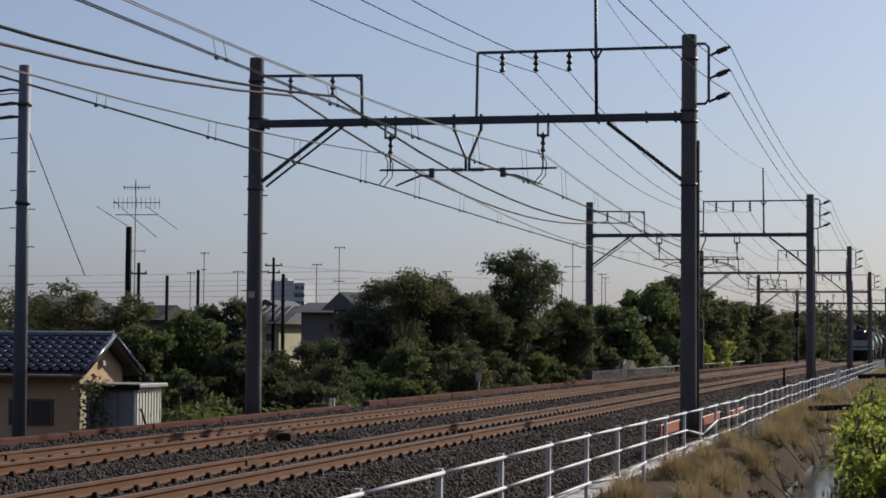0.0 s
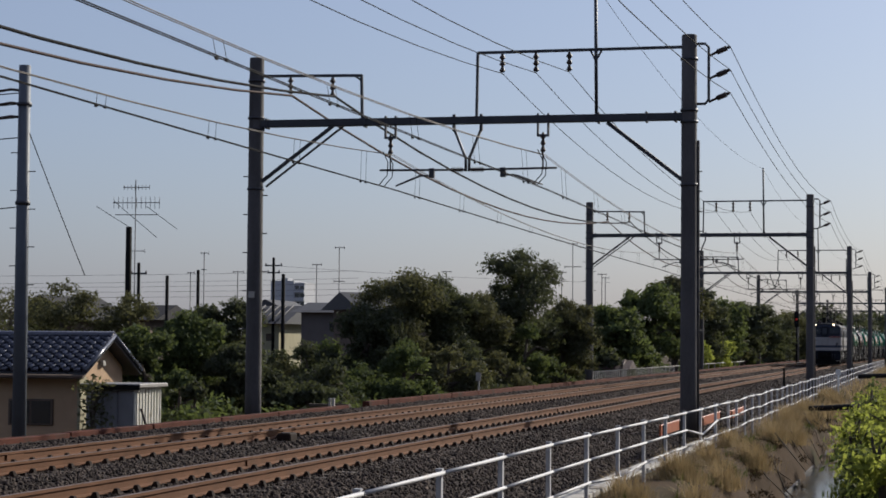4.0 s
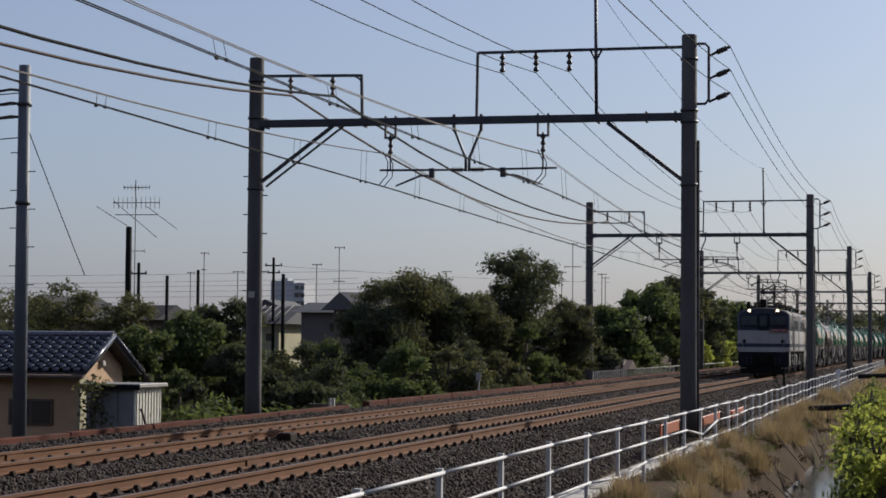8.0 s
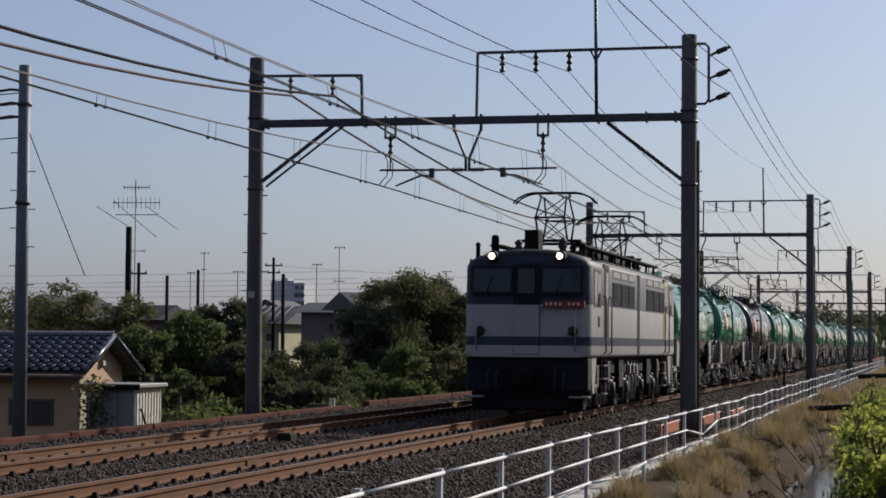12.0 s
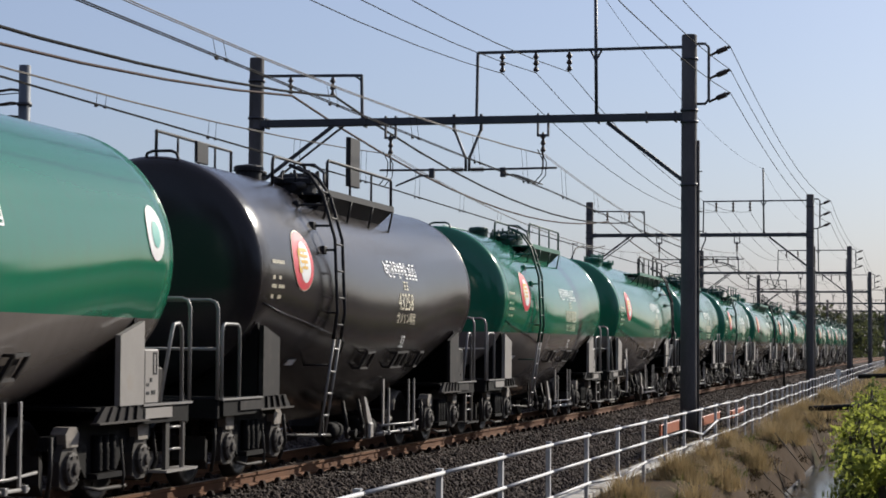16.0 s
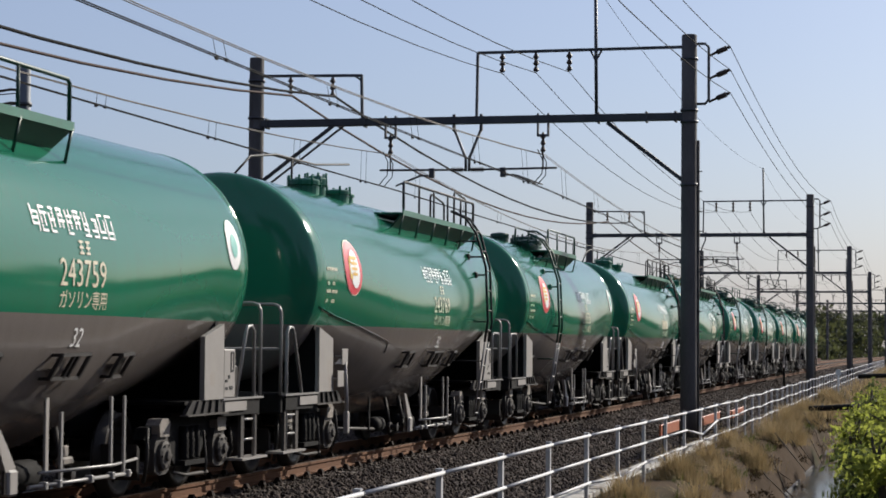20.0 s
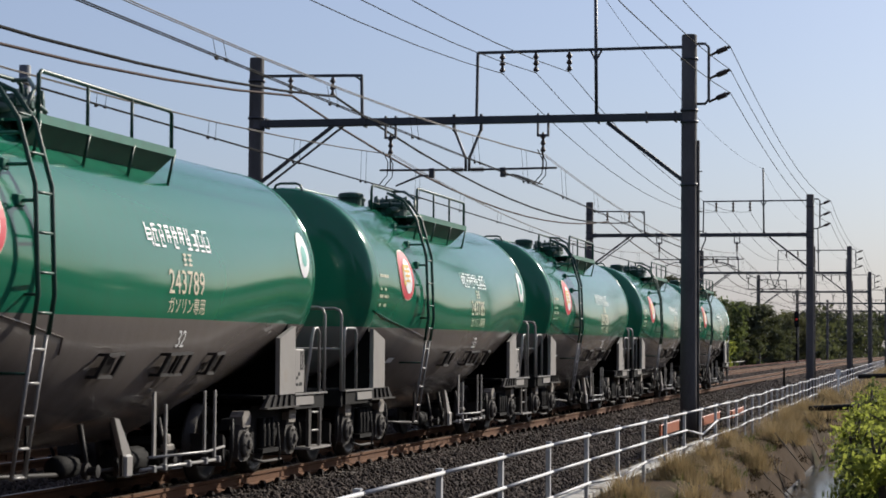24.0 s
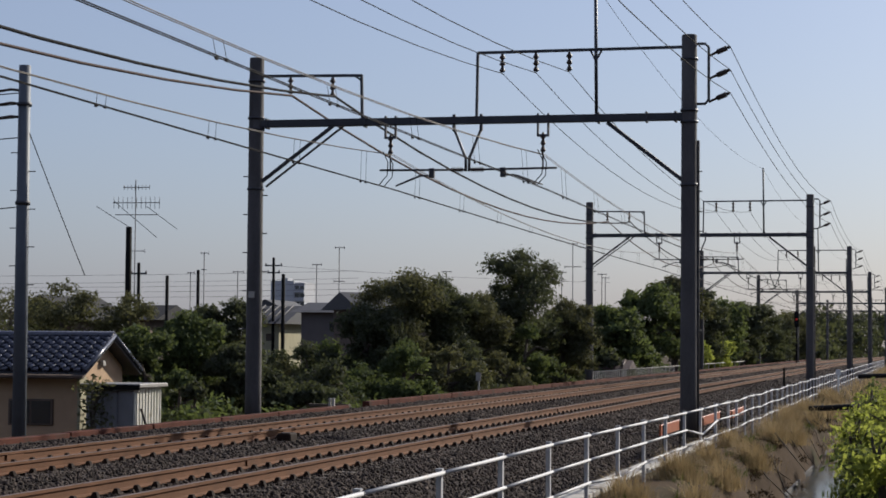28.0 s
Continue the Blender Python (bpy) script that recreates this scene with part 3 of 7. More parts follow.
LINES = [  # x, z, sag, sag of the first span, radius, label, material
    (-6.0, 7.4, 1.06, 1.2, 0.03, "feeder_cable", "thick weathered brown feeder cable slung between the portals", "feeder_worn"),
    (-4.95, 7.36, 0.95, 1.18, 0.03, "feeder_cable", "thick black feeder cable slung between the portals", "wire"),
    (-0.94, 7.81, 0.95, 0.95, 0.0095, "overhead_line", "thin bare overhead line over the portals", "wire"),
    (-0.155, 7.81, 0.95, 0.95, 0.0095, "overhead_line", "thin bare overhead line over the portals", "wire"),
    (0.62, 7.81, 0.95, 0.95, 0.0095, "overhead_line", "thin bare overhead line over the portals", "wire"),
    (4.28, 8.3, 0.66, 0.8, 0.0092, "overhead_line", "thin bare overhead line beside the posts", "wire"),
    (4.28, 7.78, 0.6, 0.88, 0.0092, "overhead_line", "thin bare overhead line beside the posts", "wire"),
    (4.28, 7.26, 0.55, 0.84, 0.0092, "overhead_line", "thin bare overhead line beside the posts", "wire"),
    (1.2, 9.81, 0.7, 0.7, 0.006, "earth_wire", "very thin earth wire between the lightning masts", "wire"),
]
STOPS = sorted(PORTALS + (-3.3,))
for x, z, sag, near_sag, r, name, lab, m in LINES:
    b = B()
    spans(b, [(x + bend(y), y, z) for y in STOPS], sag, r, first=near_sag / sag)
    tagged(part(name, b, M[m]), lab, "cable", "overhead lines")
for tx, cx, zm0, dip, zc in ((0.05, 0.1, 5.92, 0.62, 5.11), (-3.54, -3.56, 5.97, 0.74, 5.16)):
    for d in (-0.028, 0.028):
        b = B()
        spans(b, [(tx + d + bend(y), y, zm0) for y in STOPS], dip, 0.008)
        tagged(part("messenger_wire", b, M["copper"]), "messenger wire of the overhead line, sagging", "cable", "catenary wires")
        b = B()
        spans(b, [(cx + d + (0.05 if i % 2 else -0.05) + bend(y), y, zc) for i, y in enumerate(STOPS)], 0.04, 0.009)
        cw = tagged(part("contact_wire", b, M["wire"]), "contact wire hung from droppers over the track", "cable", "catenary wires")
        for y0, y1 in list(zip(STOPS, STOPS[1:]))[:4]:
            for k in range(1, 11):
                t = (k - 0.52 + (0.045 if d > 0 else 0)) / 10
                y = y0 + (y1 - y0) * t
                zm = zm0 - 4 * dip * t * (1 - t)
                zd = zc - 4 * 0.04 * t * (1 - t)
                b = B()
                tube(b, [(cx + d + bend(y), y, zd), (tx + d + bend(y), y, zm)], 0.0045, 4)
                box(b, cx + d - 0.014 + bend(y), cx + d + 0.014 + bend(y), y - 0.04, y + 0.04, zd - 0.03, zd + 0.012)
                part("dropper", b, M["wire"], cw)
# jumper loops beside the first portal
for x0 in (-3.5, 0.08):
    for dy in (-0.2, 0.25):
        b = B()
        tube(b, [(x0, 45.6 + dy, 5.95), (x0 + 0.12, 45.6 + dy, 5.7), (x0 + 0.1, 45.6 + dy, 5.4), (x0 - 0.1, 45.6 + dy, 5.18)], 0.012, 5)
        tagged(part("jumper_cable", b, M["wire"]), "looped jumper cable joining the overhead wires", "cable", "jumper cables")

# ---- trackside fence ----
fence = empty("pipe_fence", (0, 0, 0), "white galvanised pipe fence with three rails", "fence")
FX = 4.35
FENCE_Y = [12.5 + 2.72 * k for k in range(11)] + [42.6, 45.4, 47.4] + [49.6 + 2.2 * k for k in range(30)] + [117 + 4 * k for k in range(25)]


def fence_z(y, row):
    top = (0.43 if y < 25 else 0.43 - 0.004 * (y - 25) if y < 44 else 0.36) + 0.022 * math.sin(y * 0.9) * (y > 40)
    z = top - (0.0, 0.31, 0.6)[row]
    if row == 1 and abs(y - 39.7) < 0.2:
        z -= 0.17
    if row == 2 and abs(y - 29.0) < 1.5:
        z -= 0.08
    return z


for k, y in enumerate(FENCE_Y):
    b = B()
    w_ = 0.037
    t = fence_z(y, 0)
    box(b, FX - w_, FX + w_ * 0.3, y - w_, y + w_, -0.62, t + 0.02)
    box(b, FX - w_ - 0.006, FX + w_ * 0.5, y - w_, y + w_, t + 0.02, t + 0.036)
    part("fence_post", b, M["fence"], fence)
for row in range(3):
    for i, (y0, y1) in enumerate(zip(FENCE_Y, FENCE_Y[1:])):
        b = B()
        tube(b, [(FX + 0.03, y0 - 0.03, fence_z(y0, row)), (FX + 0.03, y1 + 0.03, fence_z(y1, row))], 0.0185, 8)
        part("fence_rail", b, M["fence"], fence)
# orange boards leaning behind the fence
for y0, y1, z in ((37.0, 40.4, 0.1), (43.8, 48.5, 0.02), (50.5, 55.5, -0.04)):
    b = B()
    box(b, 3.86, 3.9, y0 + 0.2, y1 - 0.2, z - 0.15, z + 0.05, 0.01)
    ob = tagged(part("orange_board", b, M["orange"]), "faded orange plastic barrier board behind the fence", "barrier", "orange barrier boards")
    for yl in (y0 + 0.4, y1 - 0.4):
        b = B()
        box(b, 3.9, 3.925, yl, yl + 0.03, -0.55, z + 0.04)
        part("leg", b, M["dark"], ob)
# markers
for x, y, h, wd, m, nm, lab in ((2.05, 98.0, 1.15, 0.12, "dark", "marker_post", "short dark marker post in the ballast"), (4.75, 93.0, 1.15, 0.09, "white", "marker_board", "small white marker board by the fence")):
    b = B()
    box(b, x - wd * 0.4, x + wd * 0.4, y - 0.06, y + 0.06, -0.55, -0.55 + h, 0.01)
    if m == "white":
        box(b, x - 0.1, x + 0.1, y - 0.09, y - 0.06, 0.36, 0.6)
    tagged(part(nm, b, M[m]), lab, "marker")
# ---- tank wagons ----
TANK_TOP = 3.68


def tank_r(y):
    """The barrel's radius along the wagon: the middle hangs lower than the ends."""
    if y < 2.3 or y > 11.3:
        return 1.31
    if y < 5.4:
        return 1.31 + 0.16 * (y - 2.3) / 3.1
    if y > 8.2:
        return 1.31 + 0.16 * (11.3 - y) / 3.1
    return 1.47


def tank_rz(y):
    return 1.31 + (tank_r(y) - 1.31) * 1.7


def on_tank(y, z, lift=0.0):
    rz = tank_rz(y)
    k = (z - TANK_TOP + rz) / rz
    return Vector(((tank_r(y)) * math.sqrt(max(1 - k * k, 0.0)) + lift, y, z))


def ring_tank(bm, y, r, rz, zc, n=56):
    return [bm.verts.new((r * math.sin(2 * math.pi * j / n), y, zc + rz * math.cos(2 * math.pi * j / n))) for j in range(n)]


def tank_shell(m, parent):
    b = B()
    ys = [1.42, 1.8, 2.3, 3.3, 4.3, 5.4, 6.8, 8.2, 9.2, 10.3, 11.3, 12.0, 12.28]
    prof = [(y, tank_r(y)) for y in ys]
    head = [(0.1, 0.25), (0.5, 0.24), (0.85, 0.21), (1.1, 0.165), (1.2, 0.125), (1.26, 0.08), (1.295, 0.03)]
    full = [(1.42 - d, r) for r, d in head] + prof + [(12.28 + d, r) for r, d in reversed(head)]
    rings = []
    for y, r in full:
        rings.append(ring_tank(b, y, r, r * tank_rz(y) / tank_r(y), TANK_TOP - tank_rz(y)))
    for p, q in zip(rings, rings[1:]):
        for j in range(56):
            f = b.faces.new((p[j], q[j], q[(j + 1) % 56], p[(j + 1) % 56]))
            f.smooth = True
    b.faces.new(rings[0])
    b.faces.new(rings[-1][::-1])
    # weld seams stand a little proud
    for y in (1.44, 12.26):
        r = tank_r(y)
        for j in range(56):
            a0, a1 = 2 * math.pi * j / 56, 2 * math.pi * (j + 1) / 56
            rz = tank_rz(y)
            q = [b.verts.new(((r + h) * math.sin(a), y + d, TANK_TOP - rz + (rz + h) * math.cos(a))) for a in (a0, a1) for d, h in ((-0.018, 0.0), (0.0, 0.006), (0.018, 0.0))]
            for f in ((0, 1, 4, 3), (1, 2, 5, 4)):
                b.faces.new([q[i] for i in f]).smooth = True
    return part("tank_barrel", b, m, parent)


def draped(bm, pts, faces, y0, z0, lift):
    vs = [bm.verts.new(on_tank(y0 + u, z0 + v, lift)) for u, v in pts]
    for f in faces:
        try:
            bm.faces.new([vs[i] for i in f])
        except ValueError:
            pass


def disc(bm, y0, z0, a, c, lift, n=28):
    """An oval patch on the barrel, in rings so that it follows the curve."""
    pts, faces = [(0, 0)], []
    for k in (0.4, 0.7, 1.0):
        pts += [(a * k * math.cos(2 * math.pi * j / n), c * k * math.sin(2 * math.pi * j / n)) for j in range(n)]
    for j in range(n):
        faces.append((0, 1 + j, 1 + (j + 1) % n))
        for k in (0, 1):
            i = 1 + k * n
            faces.append((i + j, i + n + j, i + n + (j + 1) % n, i + (j + 1) % n))
    draped(bm, pts, faces, y0, z0, lift)


def rect(bm, y0, z0, u0, u1, v0, v1, lift, nv=3):
    pts = [(u, v0 + (v1 - v0) * k / nv) for k in range(nv + 1) for u in (u0, u1)]
    draped(bm, pts, [(2 * k, 2 * k + 1, 2 * k + 3, 2 * k + 2) for k in range(nv)], y0, z0, lift)


FONT_MESHES = {}


def words(text, size):
    if (text, size) not in FONT_MESHES:
        cu = bpy.data.curves.new("lettering", "FONT")
        cu.body, cu.size, cu.align_x = text, size, "CENTER"
        cu.resolution_u = 2
        ob = new("lettering_source", cu)
        bpy.context.view_layer.update()
        me = bpy.data.meshes.new_from_object(ob.evaluated_get(bpy.context.evaluated_depsgraph_get()))
        FONT_MESHES[(text, size)] = ([(v.co.x, v.co.y) for v in me.vertices], [tuple(p.vertices) for p in me.polygons])
        bpy.data.objects.remove(ob)
        bpy.data.curves.remove(cu)
        bpy.data.meshes.remove(me)
    return FONT_MESHES[(text, size)]


def lettering(parent, text, size, y0, z0, m, name="lettering"):
    b = B()
    draped(b, *words(text, size), y0, z0, 0.007)
    return part(name, b, m, parent)


def hoop(bm, a, c, h, r=0.018, lean=(0, 0, 0)):
    """A bent handrail from foot a to foot c, h high."""
    a, c, lean = Vector(a), Vector(c), Vector(lean)
    d = (c - a).normalized() * min(0.09, (c - a).length * 0.3)
    up = Vector((0, 0, h))
    k = 1 - 0.09 / h
    e = 1 - 0.025 / h
    tube(bm, [a, a + up * k + lean, a + up * e + d * 0.3 + lean, a + up + d + lean, c + up - d + lean, c + up * e - d * 0.3 + lean, c + up * k + lean, c], r, 7)


def hung(b, s, pts, x0, x1):
    """A plate cut to an outline in the (y, z) plane, from x0 to x1 on side s."""
    lo, hi = [b.verts.new((s * x0, y, z)) for y, z in pts], [b.verts.new((s * x1, y, z)) for y, z in pts]
    fs = [b.faces.new(lo), b.faces.new(hi)]
    for i in range(len(pts)):
        j = (i + 1) % len(pts)
        fs.append(b.faces.new((lo[i], lo[j], hi[j], hi[i])))
    bmesh.ops.recalc_face_normals(b, faces=fs)


def bogie(parent, yc):
    """Two-axle bogie: side frames, bolster, springs, axle boxes and wheelsets."""
    bg = new("bogie")
    bg.parent = parent
    bg.location = (0, yc, 0)
    for s in (-1, 1):
        b = B()
        hung(b, s, [(-1.2, 0.6), (-1.12, 0.72), (-0.62, 0.74), (-0.42, 0.84), (0.42, 0.84), (0.62, 0.74), (1.12, 0.72), (1.2, 0.6), (0.62, 0.6), (0.44, 0.4), (0.34, 0.3), (-0.34, 0.3), (-0.44, 0.4), (-0.62, 0.6)], 0.9, 1.02)
        part("side_frame", b, M["dark"], bg)
        b = B()
        for dy in (-0.17, 0.0, 0.17):
            lathe(b, [(0.058, 0.36), (0.066, 0.38), (0.058, 0.4), (0.066, 0.43), (0.058, 0.46), (0.066, 0.49), (0.058, 0.52), (0.066, 0.55), (0.058, 0.58), (0.058, 0.7)], 8, (s * 1.05, dy, 0))
        box(b, *sorted((s * 0.98, s * 1.12)), -0.3, 0.3, 0.3, 0.35)
        part("spring_nest", b, M["dark"], bg)
        for dy in (-0.86, 0.86):
            b = B()
            # arched housing, round bearing cover with bolts
            hung(b, s, [(dy - 0.2, 0.28), (dy - 0.21, 0.5), (dy - 0.13, 0.66), (dy + 0.13, 0.66), (dy + 0.21, 0.5), (dy + 0.2, 0.28), (dy + 0.1, 0.24), (dy - 0.1, 0.24)], 0.98, 1.08)
            lathe(b, [(0.15, s * 1.08), (0.15, s * 1.12), (0.12, s * 1.135), (0.06, s * 1.14), (0.05, s * 1.165), (0.01, s * 1.17)], 14, (0, dy, 0.43), "x", smooth=False)
            for k in range(6):
                a = math.pi / 3 * k
                c, d_ = 0.115 * math.cos(a), 0.115 * math.sin(a)
                box(b, *sorted((s * 1.12, s * 1.145)), dy + c - 0.012, dy + c + 0.012, 0.43 + d_ - 0.012, 0.43 + d_ + 0.012)
            part("axle_box", b, M["gusset"], bg)
            b = B()
            hung(b, s, [(dy - 0.13, 0.62), (dy - 0.15, 0.74), (dy - 0.08, 0.8), (dy + 0.08, 0.8), (dy + 0.15, 0.74), (dy + 0.12, 0.62)], 0.96, 1.11)
            part("axle_box_cap", b, M["dusty"], bg, "dusty beige axle box cap")
            b = B()
            e = 0.36 if dy > 0 else -0.36
            tube(b, [(s * 1.06, dy + e, 0.72), (s * 1.08, dy + e * 1.15, 0.4), (s * 1.02, dy + e * 0.95, 0.18)], 0.022, 6)
            hung(b, s, [(dy + e * 0.95, 0.2), (dy + e * 1.18, 0.3), (dy + e * 1.18, 0.56), (dy + e * 0.98, 0.5)], 0.6, 0.98)
            part("brake_hanger", b, M["underframe"], bg)
        b = B()
        tube(b, [(s * 1.06, -0.5, 0.24), (s * 1.09, -0.2, 0.2), (s * 1.09, 0.45, 0.2)], 0.018, 6)
        tube(b, [(s * 1.1, 0.3, 0.64), (s * 1.12, 0.34, 0.3), (s * 1.1, 0.36, 0.16)], 0.016, 6)
        part("brake_pull", b, M["gusset"], bg)
    b = B()
    box(b, -1.0, 1.0, -0.22, 0.22, 0.55, 0.86, 0.03)
    part("bolster", b, M["dark"], bg)
    for dy in (-0.86, 0.86):
        b = B()
        tube(b, [(-1.02, 0, 0), (1.02, 0, 0)], 0.07, 10)
        for s in (-1, 1):
            pr = [(0.14, 0.5), (0.16, 0.5), (0.34, 0.53), (0.37, 0.5), (0.455, 0.5), (0.455, 0.53), (0.43, 0.54), (0.425, 0.63), (0.36, 0.63), (0.33, 0.58), (0.16, 0.6), (0.1, 0.64)]
            lathe(b, [(r, s * h) for r, h in pr], 28, (0, 0, 0), "x")
            for k in range(4):
                a = math.pi / 4 + math.pi / 2 * k
                tube(b, [(s * 0.57, 0.25 * math.cos(a), 0.25 * math.sin(a)), (s * 0.6, 0.25 * math.cos(a), 0.25 * math.sin(a))], 0.03, 6)
        w = part("wheelset", b, M["tyre"], bg)
        w.location = (0, dy, 0.43)
    return bg


def ladder(parent, y, m, foot_m):
    """The bent ladder from the top walkway down past the barrel's waist; its lower length is narrower and grey."""
    line = [(0.86, 3.78), (1.12, 3.66), (1.3, 3.4), (1.46, 2.85), (1.5, 1.95), (1.45, 1.62)]
    low = [(1.45, 1.62), (1.27, 0.42)]

    def at(ln, z):
        for (xa, za), (xb, zb) in zip(ln, ln[1:]):
            if zb <= z <= za:
                return xa + (xb - xa) * (za - z) / (za - zb)
        return ln[-1][0]

    for nm, ln, half, r, mm, zz in (("ladder", line, 0.165, 0.023, m, (3.45, 3.12, 2.79, 2.46, 2.13, 1.8)), ("lower_ladder", low, 0.125, 0.018, foot_m, (1.5, 1.22, 0.95, 0.68, 0.44))):
        b = B()
        for d in (-half, half):
            tube(b, [(x, y + d, z) for x, z in ln], r, 6)
        ld = part(nm, b, mm, parent)
        for z in zz:
            q = B()
            x = at(ln, z)
            tube(q, [(x, y - half, z), (x, y + half, z)], 0.014, 6)
            part("rung", q, mm, ld)
    for z in (2.72, 3.02, 3.28):
        b = B()
        p = on_tank(y - 0.15, z)
        x = at(line, z)
        tube(b, [(p.x - 0.03, y - 0.15, z), (x, y - 0.15, z)], 0.016, 6)
        box(b, p.x - 0.03, p.x + 0.035, y - 0.23, y - 0.1, z - 0.05, z + 0.05, 0.01)
        part("ladder_bracket", b, M["green"] if m is M["ladder"] else m, parent)
    for z in (1.3, 1.95):
        b = B()
        p = on_tank(y, z)
        tube(b, [(p.x - 0.05, y - 0.12, z), (at(line if z > 1.62 else low, z), y - 0.12, z)], 0.014, 6)
        part("ladder_bracket", b, m, parent)


def walkway(parent, y0, y1, m, m2, x1=1.14):
    """Planks along the barrel's shoulder with a skirt that leans in below them."""
    for k in range(4):
        b = B()
        x0 = 0.5 + k * (x1 - 0.5) / 4
        box(b, x0, x0 + (x1 - 0.5) / 4 - 0.015, y0, y1, 3.46, 3.485)
        part("walkway_plank", b, m, parent)
    b = B()
    box(b, x1, x1 + 0.02, y0, y1, 3.44, 3.52)
    part("walkway_lip", b, m, parent)
    # on green wagons m2 is darker: shade below the planks put into the colour
    b = B()
    v = [b.verts.new(p) for p in ((x1, y0, 3.45), (x1, y1, 3.45), (x1 - 0.24, y1 - 0.1, 3.2), (x1 - 0.24, y0 + 0.1, 3.2), (x1 - 0.03, y0, 3.45), (x1 - 0.03, y1, 3.45), (x1 - 0.27, y1 - 0.1, 3.2), (x1 - 0.27, y0 + 0.1, 3.2))]
    for f in ((0, 1, 2, 3), (7, 6, 5, 4), (0, 4, 5, 1), (1, 5, 6, 2), (2, 6, 7, 3), (3, 7, 4, 0)):
        b.faces.new([v[i] for i in f])
    bmesh.ops.recalc_face_normals(b, faces=b.faces)
    part("walkway_skirt", b, m2, parent)
    n = max(2, round((y1 - y0) / 1.0))
    for k in range(n + 1):
        y = y0 + 0.03 + (y1 - y0 - 0.06) * k / n
        b = B()
        tube(b, [(x1 + 0.01, y, 3.46), (x1 - 0.06, y, 3.14)], 0.016, 5)
        part("walkway_bracket", b, m2, parent)


def rail_top(parent, y0, y1, x, h, m, posts=3, foot=3.68):
    b = B()
    tube(b, [(x, y0, foot), (x, y0, foot + h * 0.92), (x, y0 + 0.05, foot + h), (x, y1 - 0.05, foot + h), (x, y1, foot + h * 0.92), (x, y1, foot)], 0.021, 7)
    for k in range(1, posts):
        y = y0 + (y1 - y0) * k / posts
        tube(b, [(x, y, foot), (x, y, foot + h)], 0.018, 6)
    part("handrail", b, m, parent)


def platform(parent, s, kind, light):
    """An end platform: deck, headstock, saddle plates, flared gussets, hoops, steps, coupler. s = -1 leading end, 1 trailing end."""
    mir = (lambda u: u - 0.08) if s < 0 else (lambda u: 13.45 - u)
    stepped = (s > 0) != (kind == "end")

    def pb(name, m, *boxes, at=None, label=""):
        b = B()
        for x0, x1, y0, y1, z0, z1, bev in boxes:
            a, c = sorted((mir(y0), mir(y1)))
            box(b, x0, x1, a, c, z0, z1, bev)
        return part(name, b, m, at or parent, label)

    dk = pb("deck", M["dark"], (-1.2, 1.2, 0.42, 2.8, 0.93, 0.965, 0))
    pb("headstock", M["dark"], (-1.2, 1.2, 0.36, 0.48, 0.74, 0.99, 0.02))
    for sx in (-1, 1):
        pb("sole_bar", M["dark"], (sx * 1.2 - 0.03, sx * 1.2 + 0.03, 0.48, 1.76, 0.78, 0.95, 0))
        pb("deck_edge", M["hoop"], (sx * 1.235 - 0.02, sx * 1.235 + 0.02, 0.4, 1.76, 0.95, 0.972, 0), at=dk)
        pb("sole_plate", light, (sx * 1.24 - 0.012, sx * 1.24 + 0.012, 0.98, 1.7, 0.83, 0.93, 0), at=dk)
        b = B()
        hung(b, sx, [(mir(1.76), 0.97), (mir(1.76), 1.77), (mir(2.36), 1.63), (mir(2.36), 0.97)], 1.2, 1.255)
        part("saddle_plate", b, light, parent, "pale grey saddle plate under the barrel")
        # ribbed gusset below the plate, wider at its foot
        b = B()
        hung(b, sx, [(mir(1.72), 0.97), (mir(2.66), 0.97), (mir(2.86), 0.83), (mir(1.66), 0.83)], 1.19, 1.235)
        gs = part("gusset", b, M["underframe"], parent)
        for k in range(4):
            b = B()
            u = 1.9 + 0.2 * k
            hung(b, sx, [(mir(u), 0.965), (mir(u + 0.03), 0.965), (mir(u + 0.05 + 0.03 * k), 0.835), (mir(u + 0.02 + 0.03 * k), 0.835)], 1.232, 1.26)
            part("gusset_rib", b, M["underframe"], gs)
        b = B()
        hung(b, sx, [(mir(1.64), 0.83), (mir(2.88), 0.83), (mir(2.88), 0.812), (mir(1.64), 0.812)], 1.18, 1.275)
        part("gusset_lip", b, M["gusset"], gs)
    pb("saddle_web", M["dark"], (-1.18, 1.18, 1.76, 1.84, 0.96, 1.95, 0))
    pb("centre_sill", M["dark"], (-0.22, 0.22, 0.2, 3.4, 0.62, 0.9, 0.02))
    # rails: one hoop along the side, a tall one across the end
    b = B()
    if stepped and kind != "plain":
        tube(b, [(1.2, mir(1.2), 0.97), (1.2, mir(0.88), 1.68), (1.2, mir(0.82), 1.75), (1.2, mir(0.68), 1.76), (1.2, mir(0.6), 1.7), (1.2, mir(0.57), 0.3)], 0.02, 8)
    else:
        hoop(b, (1.2, mir(0.5), 0.97), (1.2, mir(1.08), 0.97), 0.8, 0.019)
    part("side_hoop", b, M["hoop"], parent)
    b = B()
    hoop(b, (-1.1, mir(0.36), 0.96), (1.2, mir(0.36), 0.96), 1.06, 0.02)
    tube(b, [(-1.1, mir(0.36), 1.5), (1.2, mir(0.36), 1.5)], 0.016, 6)
    part("end_rail", b, M["hoop"], parent)
    b = B()
    hoop(b, (-1.2, mir(0.5), 0.97), (-1.2, mir(1.08), 0.97), 0.8, 0.018)
    part("side_hoop", b, M["hoop"], parent)
